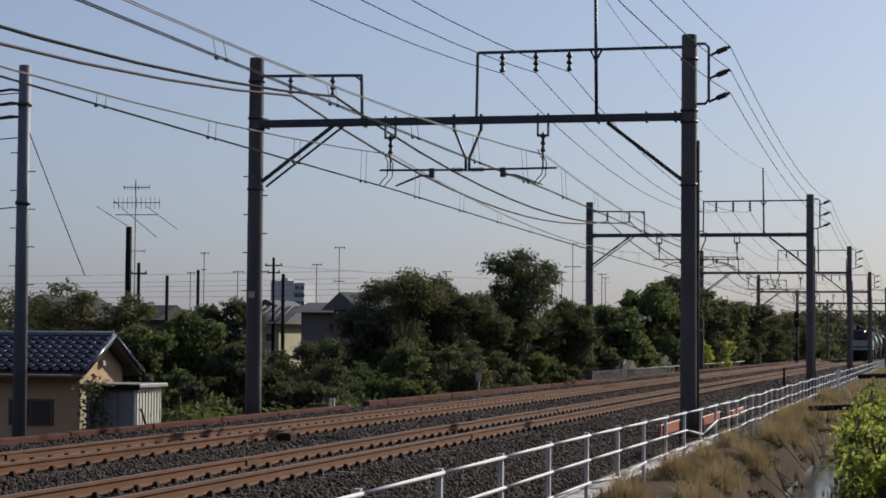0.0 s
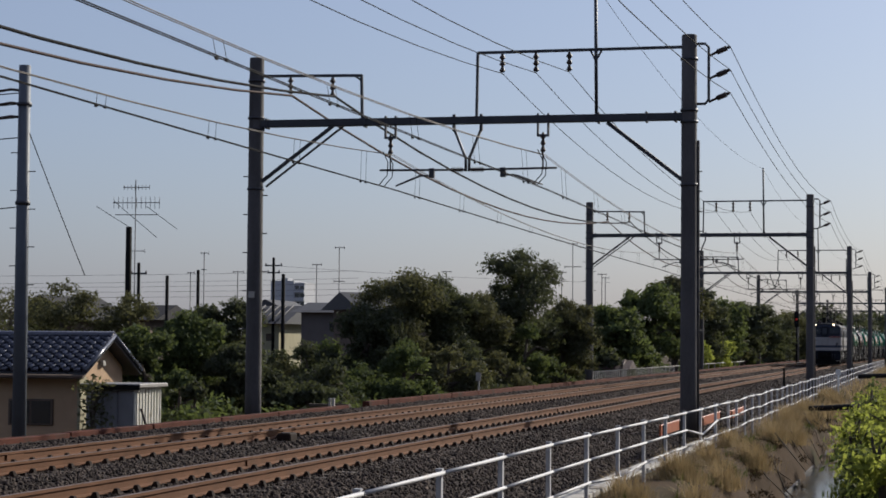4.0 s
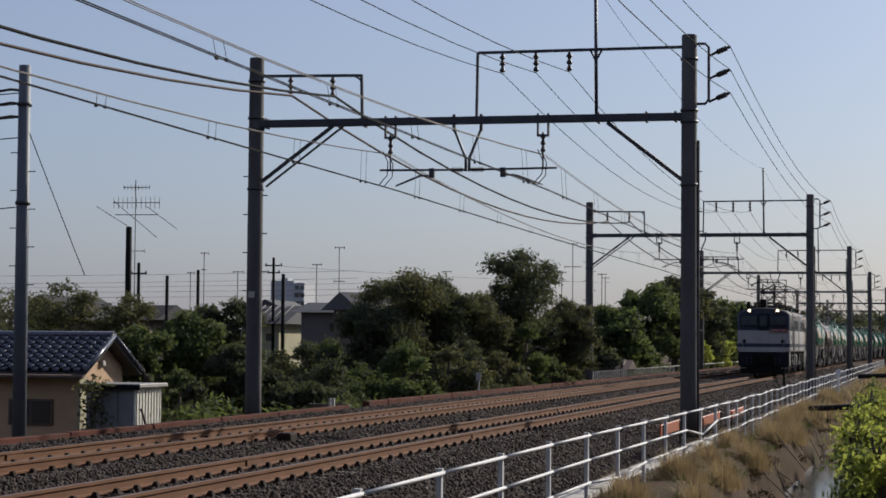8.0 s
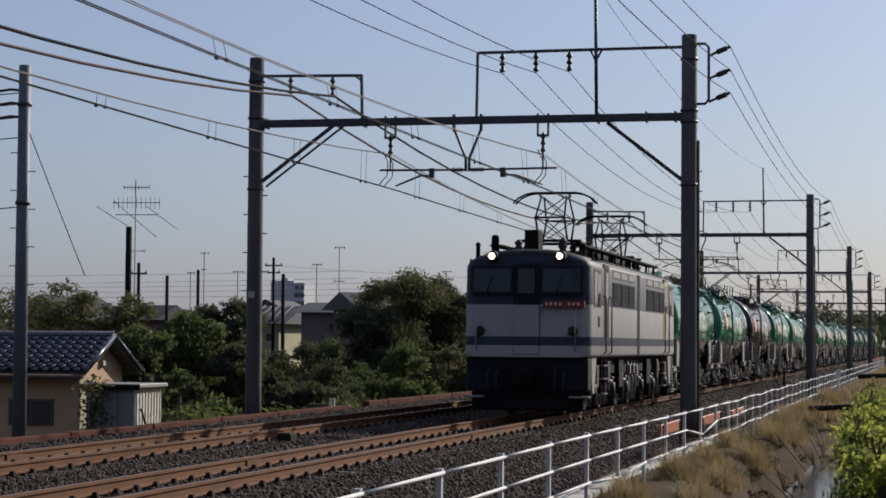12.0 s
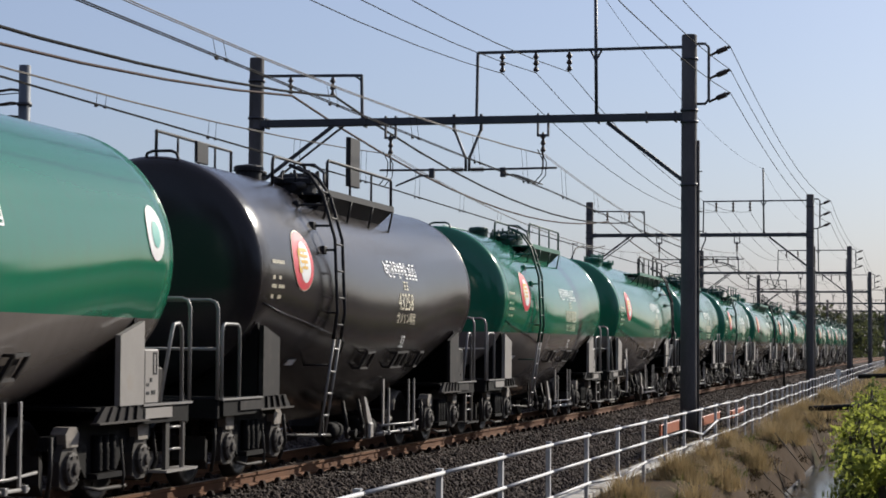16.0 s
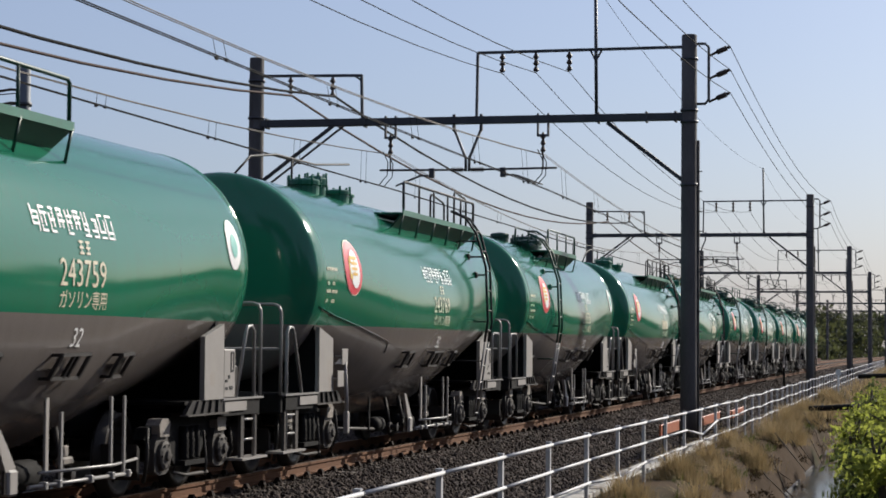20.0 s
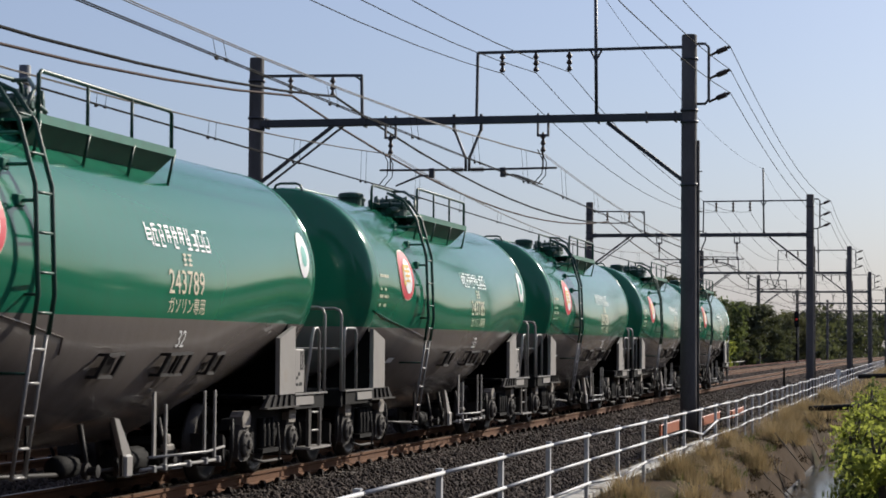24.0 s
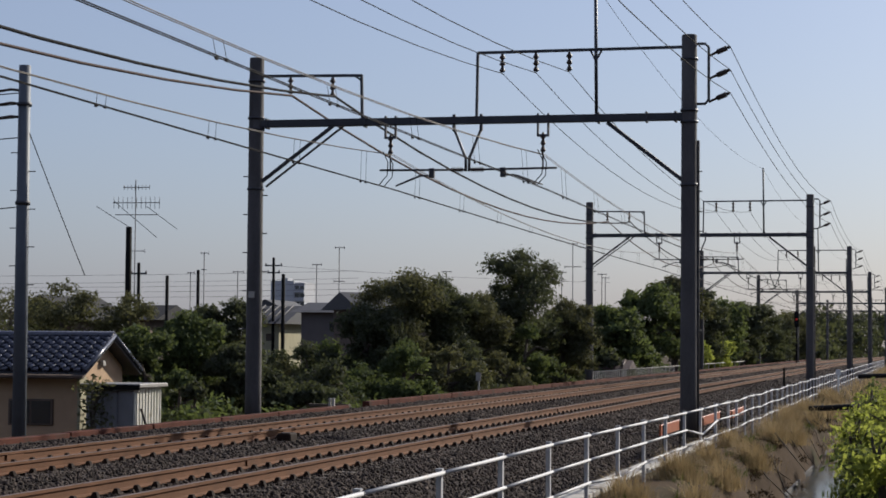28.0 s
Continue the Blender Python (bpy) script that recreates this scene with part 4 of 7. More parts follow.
    if stepped:
        b = B()
        box(b, 1.05, 1.27, *sorted((mir(0.28), mir(1.16))), 0.28, 0.305)
        stp = part("step", b, light, parent)
        for u0, u1 in ((0.94, 1.04), (0.5, 0.55)):
            b = B()
            box(b, 1.17, 1.21, *sorted((mir(u0), mir(u1))), 0.305, 0.93)
            part("step_post", b, M["gusset"], stp)
        for z in (0.5, 0.72):
            b = B()
            tube(b, [(1.19, mir(0.54), z), (1.19, mir(0.95), z)], 0.014, 6)
            part("rung", b, M["hoop"], stp)
    b = B()
    box(b, -0.11, 0.11, *sorted((mir(0.1), mir(0.45))), 0.78, 0.98, 0.02)
    box(b, -0.16, 0.16, *sorted((mir(0.0), mir(0.16))), 0.74, 1.02, 0.04)
    part("coupler", b, M["dark"], parent)
    b = B()
    for sx in (-0.4, 0.5):
        tube(b, [(sx, mir(0.38), 0.75), (sx * 0.95, mir(0.2), 0.55), (sx * 0.85, mir(0.05), 0.5), (sx * 0.75, mir(0.0), 0.58)], 0.025, 7)
    part("brake_hose", b, M["black"], parent)
    if s > 0:
        bx = pb("valve_box", light, (0.98, 1.22, 1.28, 1.66, 0.97, 1.5, 0.015))
        b = B()
        for a0, a1, z0, z1 in ((1.34, 1.36, 1.26, 1.46), (1.42, 1.44, 1.26, 1.46), (1.34, 1.44, 1.25, 1.27), (1.34, 1.44, 1.45, 1.47), (1.47, 1.52, 1.18, 1.22), (1.55, 1.61, 1.14, 1.17), (1.54, 1.61, 1.06, 1.09), (1.38, 1.48, 1.06, 1.1)):
            box(b, 1.22, 1.226, *sorted((mir(a0), mir(a1))), z0, z1)
        part("box_marking", b, M["black"], bx)
        pb("hand_brake_box", M["underframe"], (0.86, 1.12, 0.9, 1.14, 0.97, 1.32, 0.02))
    elif kind == "end":
        for u, z, wd in ((2.5, 1.3, 0.26), (2.3, 1.02, 0.28)):
            b = B()
            box(b, 1.3, 1.315, u, u + wd, z, z + 0.2, 0.004)
            tube(b, [(1.2, u + 0.05, z + 0.1), (1.3, u + 0.05, z + 0.1)], 0.018, 6)
            part("notice_plate", b, M["plate"], parent)
        b = B()
        tube(b, [(1.3, 2.66, 1.34), (1.32, 2.7, 0.86), (1.3, 2.78, 0.5)], 0.028, 6)
        box(b, 1.28, 1.34, 2.68, 2.78, 0.42, 0.7, 0.01)
        part("brake_handle", b, M["plate"], parent)


def gear(parent, tank):
    """Brake gear, pipes and discharge valves under the barrel, and the placards of the lower belly."""
    b = B()
    lathe(b, [(0.04, 5.6), (0.09, 5.62), (0.11, 5.7), (0.11, 6.0), (0.08, 6.06), (0.04, 6.1)], 14, (0.86, 0, 0.42), "y")
    part("brake_cylinder", b, M["dark"], parent)
    b = B()
    lathe(b, [(0.05, 7.0), (0.13, 7.02), (0.13, 7.7), (0.05, 7.75)], 12, (0.85, 0, 0.4), "y")
    part("air_tank", b, M["dark"], parent)
    # pale hanger bars and the pipe rack they carry
    for y, z0, z1, wd, mm in ((7.36, 0.42, 1.08, 0.035, "plate"), (7.68, 0.34, 0.95, 0.025, "hoop"), (8.82, 0.4, 1.06, 0.022, "hoop"), (9.14, 0.34, 1.06, 0.022, "hoop"), (6.55, 0.3, 0.72, 0.03, "underframe"), (4.4, 0.4, 0.85, 0.025, "dark")):
        b = B()
        box(b, 1.14, 1.165, y - wd, y + wd, z0, z1, 0.004)
        part("hanger_bar", b, M[mm], parent)
    b = B()
    tube(b, [(1.16, 7.2, 0.44), (1.16, 8.9, 0.42), (1.1, 9.6, 0.44)], 0.015, 7)
    tube(b, [(1.16, 7.0, 0.33), (1.16, 9.3, 0.32)], 0.018, 7)
    for y in (7.3, 7.6, 8.3, 8.8, 9.2):
        box(b, 1.13, 1.2, y - 0.03, y + 0.03, 0.29, 0.36, 0.008)
    part("pipe_rack", b, M["hoop"], parent)
    b = B()
    tube(b, [(0.9, 3.4, 0.45), (0.9, 5.7, 0.36)], 0.022, 7)
    tube(b, [(1.0, 6.1, 0.36), (1.05, 7.0, 0.36)], 0.022, 7)
    part("brake_rod", b, M["underframe"], parent)
    b = B()
    box(b, 1.02, 1.1, 7.85, 8.1, 0.46, 0.54, 0.02)
    box(b, 1.04, 1.09, 7.9, 8.0, 0.54, 0.64, 0.01)
    part("valve_block", b, M["dusty"], parent)
    b = B()
    hung(b, 1, [(6.3, 0.86), (6.42, 0.84), (6.72, 0.52), (6.62, 0.44), (6.52, 0.5)], 1.12, 1.17)
    box(b, 1.1, 1.19, 6.56, 6.74, 0.28, 0.5, 0.02)
    part("brake_lever", b, M["plate"], parent)
    for y, r in ((6.72, 0.1), (7.95, 0.07), (5.95, 0.08)):
        b = B()
        lathe(b, [(0.03, 1.0), (r, 1.02), (r, 1.06), (r * 0.5, 1.065), (r * 0.5, 1.14), (r * 0.75, 1.145), (r * 0.75, 1.16), (0.02, 1.165)], 10, (0, y, 0.27 if r > 0.11 else 0.38), "x", smooth=False)
        tube(b, [(1.05, y, 0.36), (0.95, y + 0.05, 0.8)], 0.03, 6)
        part("valve", b, M["underframe"], parent)
    # placards in frames that stand off the belly
    for y, w in ((5.45, 0.36), (7.0, 0.6), (8.4, 0.36)):
        b = B()
        for pts in (((0, 1.25), (0.04, 1.45)), ((0.04, 1.45), (w + 0.04, 1.46)), ((w + 0.04, 1.46), (w, 1.25)), ((0, 1.25), (w, 1.25))):
            tube(b, [on_tank(y + u, z, 0.09) for u, z in pts], 0.022, 4, smooth=False)
        for u, z in ((0, 1.25), (0.04, 1.45), (w + 0.04, 1.46), (w, 1.25)):
            tube(b, [on_tank(y + u, z, -0.02), on_tank(y + u, z, 0.1)], 0.02, 4, smooth=False)
        if w > 0.5:
            for u in (0.26, 0.36):
                tube(b, [on_tank(y + u, 1.25, 0.09), on_tank(y + u + 0.04, 1.45, 0.09)], 0.02, 4, smooth=False)
        pf = part("placard_frame", b, M["underframe"], parent)
        b = B()
        for lift in (0.05, 0.066):
            rect(b, y, 0, 0.05, (w if w < 0.5 else 0.26) - 0.05, 1.28, 1.42, lift, 2)
        part("placard", b, M["dusty"] if w > 0.4 else M["underframe"], pf)
    b = B()
    rect(b, 3.3, 0.0, 0, 0.2, 1.3, 1.37, 0.012, 1)
    part("label_plate", b, M["white"], parent)
    b = B()
    tube(b, [on_tank(d, z, 0.004) for d, z in ((1.6, 2.02), (2.4, 1.92), (3.2, 1.82), (4.0, 1.71), (4.7, 1.6), (4.75, 1.45))], 0.008, 6)
    part("drip_strip", b, tank, parent)


def emblem(parent, y, z):
    e = B()
    disc(e, y, z, 0.365, 0.365, 0.006)
    em = part("emblem", e, M["lettering"], parent, "red and white round emblem with a yellow bar mark")
    e = B()
    disc(e, y, z, 0.352, 0.352, 0.01)
    part("emblem_ring", e, M["red"], em)
    e = B()
    disc(e, y + 0.045, z - 0.015, 0.19, 0.25, 0.015)
    part("emblem_disc", e, M["white"], em)
    e = B()
    for u0, u1, v0, v1 in ((-0.15, 0.13, 0.11, 0.15), (-0.13, 0.12, 0.04, 0.075), (-0.12, 0.1, -0.03, 0.005), (-0.1, 0.09, -0.1, -0.065), (-0.2, -0.11, -0.15, 0.12), (-0.01, 0.02, -0.1, 0.14)):
        rect(e, y + 0.02, z, u0, u1, v0, v1, 0.02, 1)
    part("emblem_mark", e, M["yellow"], em)


def manway(parent, x, y, r, h, m, bolts):
    """A bolted hatch cover on the barrel's back."""
    b = B()
    lathe(b, [(r * 0.86, -0.16), (r * 0.86, h * 0.45), (r, h * 0.5), (r, h * 0.85), (r * 0.9, h), (0.04, h + 0.02)], 18, (x, y, TANK_TOP - 0.5 * (x * x) / 1.31), smooth=False)
    d = part("valve_dome", b, m, parent)
    for k in range(bolts):
        a = 2 * math.pi * k / bolts
        b = B()
        p = Vector((x + r * 0.96 * math.cos(a), y + r * 0.96 * math.sin(a), TANK_TOP - 0.5 * x * x / 1.31))
        tube(b, [p + Vector((0, 0, h * 0.4)), p + Vector((0, 0, h + 0.05))], 0.02, 5)
        part("clamp_bolt", b, m, d)


def tank_wagon(kind, group):
    """kind 'mid': ladder by the emblem; 'end': ladder by the trailing end; 'black': older black wagon."""
    black = kind == "black"
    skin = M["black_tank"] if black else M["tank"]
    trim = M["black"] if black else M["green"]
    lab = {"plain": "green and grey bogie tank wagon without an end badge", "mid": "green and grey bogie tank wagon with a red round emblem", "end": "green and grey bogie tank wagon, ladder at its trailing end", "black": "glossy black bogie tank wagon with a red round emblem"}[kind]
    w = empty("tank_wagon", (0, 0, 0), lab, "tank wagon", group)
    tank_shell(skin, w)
    for s in (-1, 1):
        platform(w, s, kind, M["underframe"] if black else M["plate"])
    bogie(w, 1.82)
    bogie(w, 11.2)
    gear(w, skin)
    emblem(w, 2.92 if kind in ("end", "black") else 3.14, 2.55)
    ly = 3.98 if kind != "end" else 10.72
    ladder(w, ly, M["black"] if black or kind == "end" else M["ladder"], M["hoop"])
    # hatches and valves on the barrel's back
    if kind == "end":
        for x, y, r, h, n in ((0.2, 4.4, 0.24, 0.16, 8), (0.2, 4.95, 0.16, 0.24, 6), (0.35, 5.5, 0.2, 0.12, 6), (0.3, 6.1, 0.14, 0.1, 0)):
            manway(w, x, y, r, h, trim, n)
    else:
        for x, y, r, h, n in ((0.22, 4.15, 0.19, 0.14, 0), (0.22, 4.52, 0.12, 0.1, 0), (0.62, 4.85, 0.32, 0.16, 10), (0.45, 5.6, 0.26, 0.2, 8)):
            manway(w, x, y, r, h, M["ladder"] if not black else trim, n)
        b = B()
        tube(b, [(0.75, 4.35, 3.55), (0.8, 4.7, 3.6), (0.85, 5.2, 3.58)], 0.05, 7)
        tube(b, [(0.6, 5.25, 3.6), (0.72, 5.3, 3.75), (0.8, 5.45, 3.62)], 0.04, 7)
        part("filler_pipe", b, M["ladder"] if not black else trim, w)
    if kind == "end":
        walkway(w, 6.2, 11.2, trim, M["ladder"])
        b = B()
        tube(b, [(0.05, 1.8, 3.66), (0.05, 2.5, 3.98), (0.05, 3.6, 4.1), (0.05, 5.4, 4.12), (0.1, 7.0, 4.26)], 0.017, 6)
        tube(b, [(0.05, 4.3, 3.68), (0.05, 4.3, 4.13)], 0.018, 6)
        part("top_rail", b, M["black"], w)
        rail_top(w, 6.35, 11.1, 1.12, 0.48, M["black"], 5, 3.46)
        b = B()
        hoop(b, (0.95, 10.4, 3.5), (0.95, 11.3, 3.42), 0.6)
        hoop(b, (0.5, 10.6, 3.6), (0.5, 11.6, 3.5), 0.48)
        part("ladder_hoop", b, M["black"], w)
    else:
        dk = trim if black else M["ladder"]
        walkway(w, 4.55, 7.85, trim, dk)
        rail_top(w, 4.6, 7.82, 1.12, 0.44, dk, 3, 3.46)
        b = B()
        hoop(b, (0.55, 4.1, 3.45), (0.55, 5.5, 3.45), 0.47, 0.021)
        tube(b, [(0.55, 4.13, 3.66), (0.55, 5.48, 3.66)], 0.016, 6)
        tube(b, [(0.55, 5.3, 3.91), (0.8, 5.1, 3.89), (1.08, 4.6, 3.74), (1.2, 4.2, 3.54)], 0.02, 7)
        part("ladder_hoop", b, dk, w)
        b = B()
        hoop(b, (-0.1, 1.42, 3.5), (0.3, 1.42, 3.5), 0.24, 0.018)
        part("end_hoop", b, dk, w)
        b = B()
        if black:
            tube(b, [(0.0, 1.5, 3.66), (0.0, 1.5, 3.98), (0.0, 3.6, 3.98), (0.0, 4.1, 3.98), (0.0, 4.1, 3.66)], 0.02, 6)
            for y in (2.2, 2.9, 3.5):
                tube(b, [(0, y, 3.66), (0, y, 3.98)], 0.016, 6)
        else:
            tube(b, [(0.05, 1.85, 3.64), (0.05, 1.95, 3.72), (0.05, 4.1, 3.73), (0.05, 4.2, 3.66)], 0.014, 6)
        part("top_rail", b, trim, w)
        if black:
            b = B()
            box(b, 0.75, 0.82, 6.75, 7.25, 3.74, 4.42, 0.01)
            part("notice_board", b, M["black"], w)
            b = B()
            box(b, 0.02, 0.06, 2.7, 3.1, 3.72, 3.98, 0.01)
            part("notice_board", b, M["black"], w)
        if kind == "mid":
            e = B()
            disc(e, 11.84, 2.62, 0.21, 0.27, 0.008)
            em = part("end_emblem", e, M["white"], w, "white oval badge with a blue-green mark")
            e = B()
            disc(e, 11.84, 2.61, 0.1, 0.13, 0.013)
            part("badge_mark", e, M["badge"], em)
    # small data panels, too fine to read
    b = B()
    for z, segs in ((2.48, ((0, 0.45),)), (2.3, ((0.02, 0.12), (0.24, 0.34))), (2.2, ((0, 0.2), (0.24, 0.46))), (2.08, ((0.02, 0.13), (0.26, 0.4)))):
        for u0, u1 in segs:
            k = u0
            while k < u1 - 0.03:
                rect(b, 1.8, z, k, k + 0.032, 0, 0.042, 0.007, 1)
                k += 0.046
    tagged(part("data_panel", b, M["lettering"], w), "small cream data markings too fine to read", kind="stuff")
    # owner's name as plain bars
    b = B()
    pick = random.Random(7)
    for k in range(10):
        u = 6.44 + 0.178 * k
        for v in pick.sample([0.0, 0.05, 0.1, 0.15, 0.2], 3):
            rect(b, u, 2.48, pick.choice((0.0, 0.025)), pick.choice((0.11, 0.135)), v, v + 0.022, 0.007, 1)
        for a in pick.sample([0.0, 0.04, 0.075, 0.115], 2):
            rect(b, u, 2.48, a, a + 0.02, pick.choice((0.0, 0.05)), pick.choice((0.17, 0.22)), 0.0075, 2)
    part("owner_name", b, M["white"], w)
    b = B()
    for u in (7.32, 7.46):
        for v in (0.0, 0.05, 0.1):
            rect(b, u, 2.32, 0.0, 0.09, v, v + 0.02, 0.007, 1)
        rect(b, u, 2.32, 0.035, 0.055, 0.0, 0.12, 0.0075, 1)
    part("type_mark", b, M["lettering"], w)
    lettering(w, "ガソリン専用", 0.175, 7.4, 1.86, M["lettering"], "cargo_lettering")
    lettering(w, "32", 0.24, 7.42, 1.52, M["white"], "class_lettering")
    return w


WAGON_LIST = [("end", "243697"), ("mid", "243802"), ("black", "43258"), ("plain", "1000-820"), ("end", "243821"), ("plain", "1000-390"), ("mid", "243759"), ("end", "243769"), ("mid", "243735"),
              ("end", ""), ("end", ""), ("mid", "243789"), ("mid", "243785"), ("plain", "243758"), ("plain", "243761"), ("mid", "243790")]
WAGONS, first = [], {}
for kind, number in WAGON_LIST:
    if kind in first:
        w = copy_thing(first[kind], Matrix())
    else:
        w = first[kind] = tank_wagon(kind, "tank wagons of the train")
    WAGONS.append((w, number))
for i, (w, number) in enumerate(WAGONS):
    if not number:                       # not readable: plain bars
        b = B()
        for k in range(6):
            rect(b, 6.8 + 0.2 * k, 2.04, 0, 0.14, 0, 0.24, 0.007, 2)
        part("number_bars", b, M["lettering"], w)
        continue
    lettering(w, number, 0.34, 7.38, 2.04, M["lettering"], "number_lettering")


# ---- locomotive ----
def locomotive():
    lo = empty("electric_locomotive", (0, 0, 0), "grey-blue and white electric locomotive with lit headlamps", "locomotive")
    H = 1.42
    sec = [(-H + 0.04, 1.3), (-H, 1.38), (-H, 3.3), (-H + 0.06, 3.42), (-H + 0.25, 3.54), (-0.8, 3.64), (-0.4, 3.69), (0.0, 3.7), (0.4, 3.69), (0.8, 3.64), (H - 0.25, 3.54), (H - 0.06, 3.42), (H, 3.3), (H, 1.38), (H - 0.04, 1.3)]
    rows = [(0.0, 0.2), (0.06, 0.1), (0.16, 0.03), (0.32, 0.0), (8.1, 0.0), (15.33, 0.0), (15.49, 0.03), (15.59, 0.1), (15.65, 0.2)]
    b = B()
    rings = []
    for y, ins in rows:
        ring = []
        for x, z in sec:
            k = (H - ins) / H
            rake = 0.16 * max(0.0, z - 2.5) * (1 if y < 5 else -1 if y > 12 else 0)
            zz = z - (ins * 0.5 if z > 3.5 else 0)
            ring.append(b.verts.new((x * k, y + rake, zz)))
        rings.append(ring)
    for p, q in zip(rings, rings[1:]):
        for j in range(len(sec)):
            f = b.faces.new((p[j], p[(j + 1) % len(sec)], q[(j + 1) % len(sec)], q[j]))
            f.smooth = True
    b.faces.new(rings[0])
    b.faces.new(rings[-1])
    bmesh.ops.recalc_face_normals(b, faces=b.faces)
    body = part("body", b, M["loco"], lo)

    def bx(name, m, *a, parent=lo, label=""):
        q = B()
        for v in a:
            box(q, *v)
        return part(name, q, m, parent, label)

    # both ends: windows, door, lamps, plate
    for s in (1, -1):
        def fy(z):
            return 0.16 * max(0.0, z - 2.5)

        def pane(name, m, x0, x1, z0, z1, out, parent=body):
            q = B()
            ys = [((-out + fy(z)) if s > 0 else 15.65 + out - fy(z)) for z in (z0, z1)]
            yb = [((0.05 + fy(z)) if s > 0 else 15.6 - fy(z)) for z in (z0, z1)]
            v = [q.verts.new(p) for p in ((x0, ys[0], z0), (x1, ys[0], z0), (x1, ys[1], z1), (x0, ys[1], z1), (x0, yb[0], z0), (x1, yb[0], z0), (x1, yb[1], z1), (x0, yb[1], z1))]
            for f in ((0, 1, 2, 3), (7, 6, 5, 4), (0, 4, 5, 1), (1, 5, 6, 2), (2, 6, 7, 3), (3, 7, 4, 0)):
                q.faces.new([v[i] for i in f])
            bmesh.ops.recalc_face_normals(q, faces=q.faces)
            return part(name, q, m, parent)
        for x0, x1 in ((-1.2, -0.36), (0.36, 1.2)):
            fr = pane("windscreen_frame", M["loco_grey"], x0 - 0.05, x1 + 0.05, 2.68, 3.3, 0.012)
            pane("windscreen", M["glass"], x0, x1, 2.74, 3.25, 0.02, fr)
            q = B()
            yy = (-0.03 if s > 0 else 15.68)
            tube(q, [(x0 + 0.3, yy + s * 0.02, 2.66), (x0 + 0.42, yy + s * 0.08, 3.08)], 0.012, 5)
            part("wiper", q, M["black"], fr)
        dr = pane("end_door", M["loco_grey"], -0.3, 0.3, 1.36, 3.36, 0.006)
        pane("door_window", M["glass"], -0.2, 0.18, 2.7, 3.25, 0.016, dr)
        pane("door_panel", M["loco"], -0.29, 0.29, 1.37, 2.45, 0.009, dr)
        for x in (-0.9, 0.9):
            q = B()
            yf = -0.02 if s > 0 else 15.67
            prf = [(0.03, 0.06), (0.11, 0.06), (0.12, 0.0), (0.12, -0.25)] if s < 0 else [(0.12, 0.25), (0.12, 0.0), (0.11, -0.06), (0.03, -0.06)]
            lathe(q, [(r, yf + h) for r, h in prf], 16, (x * 0.84, 0, 3.52), "y")
            hl = part("headlamp_housing", q, M["loco_grey"], body)
            q = B()
            lathe(q, [(0.02, yf - s * 0.075), (0.07, yf - s * 0.07), (0.075, yf - s * 0.05)], 16, (x * 0.84, 0, 3.52), "y")
            part("headlamp", q, M["lamp"] if s > 0 else M["glass"], hl, "lit warm-white headlamp" if s > 0 else "")
            q = B()
            lathe(q, [(0.03, yf - s * 0.05), (0.1, yf - s * 0.05), (0.11, yf), (0.11, yf + s * 0.08)], 14, (x * 1.15, 0, 1.88), "y")
            part("tail_lamp", q, M["black"], body)
        if s > 0:
            pl = bx("number_plate", M["plate_red"], (0.38, 1.3, -0.035, 0.1, 2.4, 2.54), parent=body, label="red plate with pale characters")
            q = B()
            for k in range(8):
                if k != 4:
                    box(q, 0.44 + 0.1 * k, 0.485 + 0.1 * k, -0.045, -0.03, 2.44, 2.5)
            part("plate_character", q, M["lettering"], pl)
        yf = 0.12 if s > 0 else 15.53
        sk = bx("skirt", M["loco_grey"], (-1.36, 1.36, *sorted((yf, yf + s * 0.5)), 0.56, 1.3, 0.04), parent=lo)
        bx("skirt_opening", M["dark"], (-0.55, 0.55, *sorted((yf - s * 0.01, yf + s * 0.1)), 0.62, 1.16), parent=sk)
        q = B()
        box(q, -0.14, 0.14, *sorted((yf - s * 0.42, yf + s * 0.1)), 0.76, 1.02, 0.03)
        box(q, -0.2, 0.2, *sorted((yf - s * 0.5, yf - s * 0.3)), 0.7, 1.06, 0.05)
        part("coupler", q, M["dark"], lo)
        bx("snow_plough", M["dark"], (-1.25, 1.25, *sorted((yf + s * 0.05, yf + s * 0.2)), 0.14, 0.56, 0.03), parent=lo)
        for x in (-0.85, -0.65, 0.65, 0.85):
            q = B()
            tube(q, [(x, yf, 1.0), (x, yf - s * 0.14, 0.9), (x, yf - s * 0.16, 0.66), (x * 0.94, yf - s * 0.1, 0.52)], 0.03, 7)
            part("air_hose", q, M["black"], sk)
        bx("foot_step", M["bright_steel"], (0.95, 1.38, *sorted((yf - s * 0.1, yf + s * 0.25)), 0.42, 0.46), parent=lo)
        bx("foot_step", M["bright_steel"], (-1.38, -0.95, *sorted((yf - s * 0.1, yf + s * 0.25)), 0.42, 0.46), parent=lo)
        for x in (-1.1, 1.1):
            q = B()
            tube(q, [(x, yf - s * 0.13, 1.45), (x, yf - s * 0.2, 1.5), (x, yf - s * 0.2, 2.25), (x, yf - s * 0.13, 2.3)], 0.016, 6)
            part("grab_rail", q, M["bright_steel"], body)
        # side of the cab
        mir = (lambda y: y) if s > 0 else (lambda y: 15.65 - y)
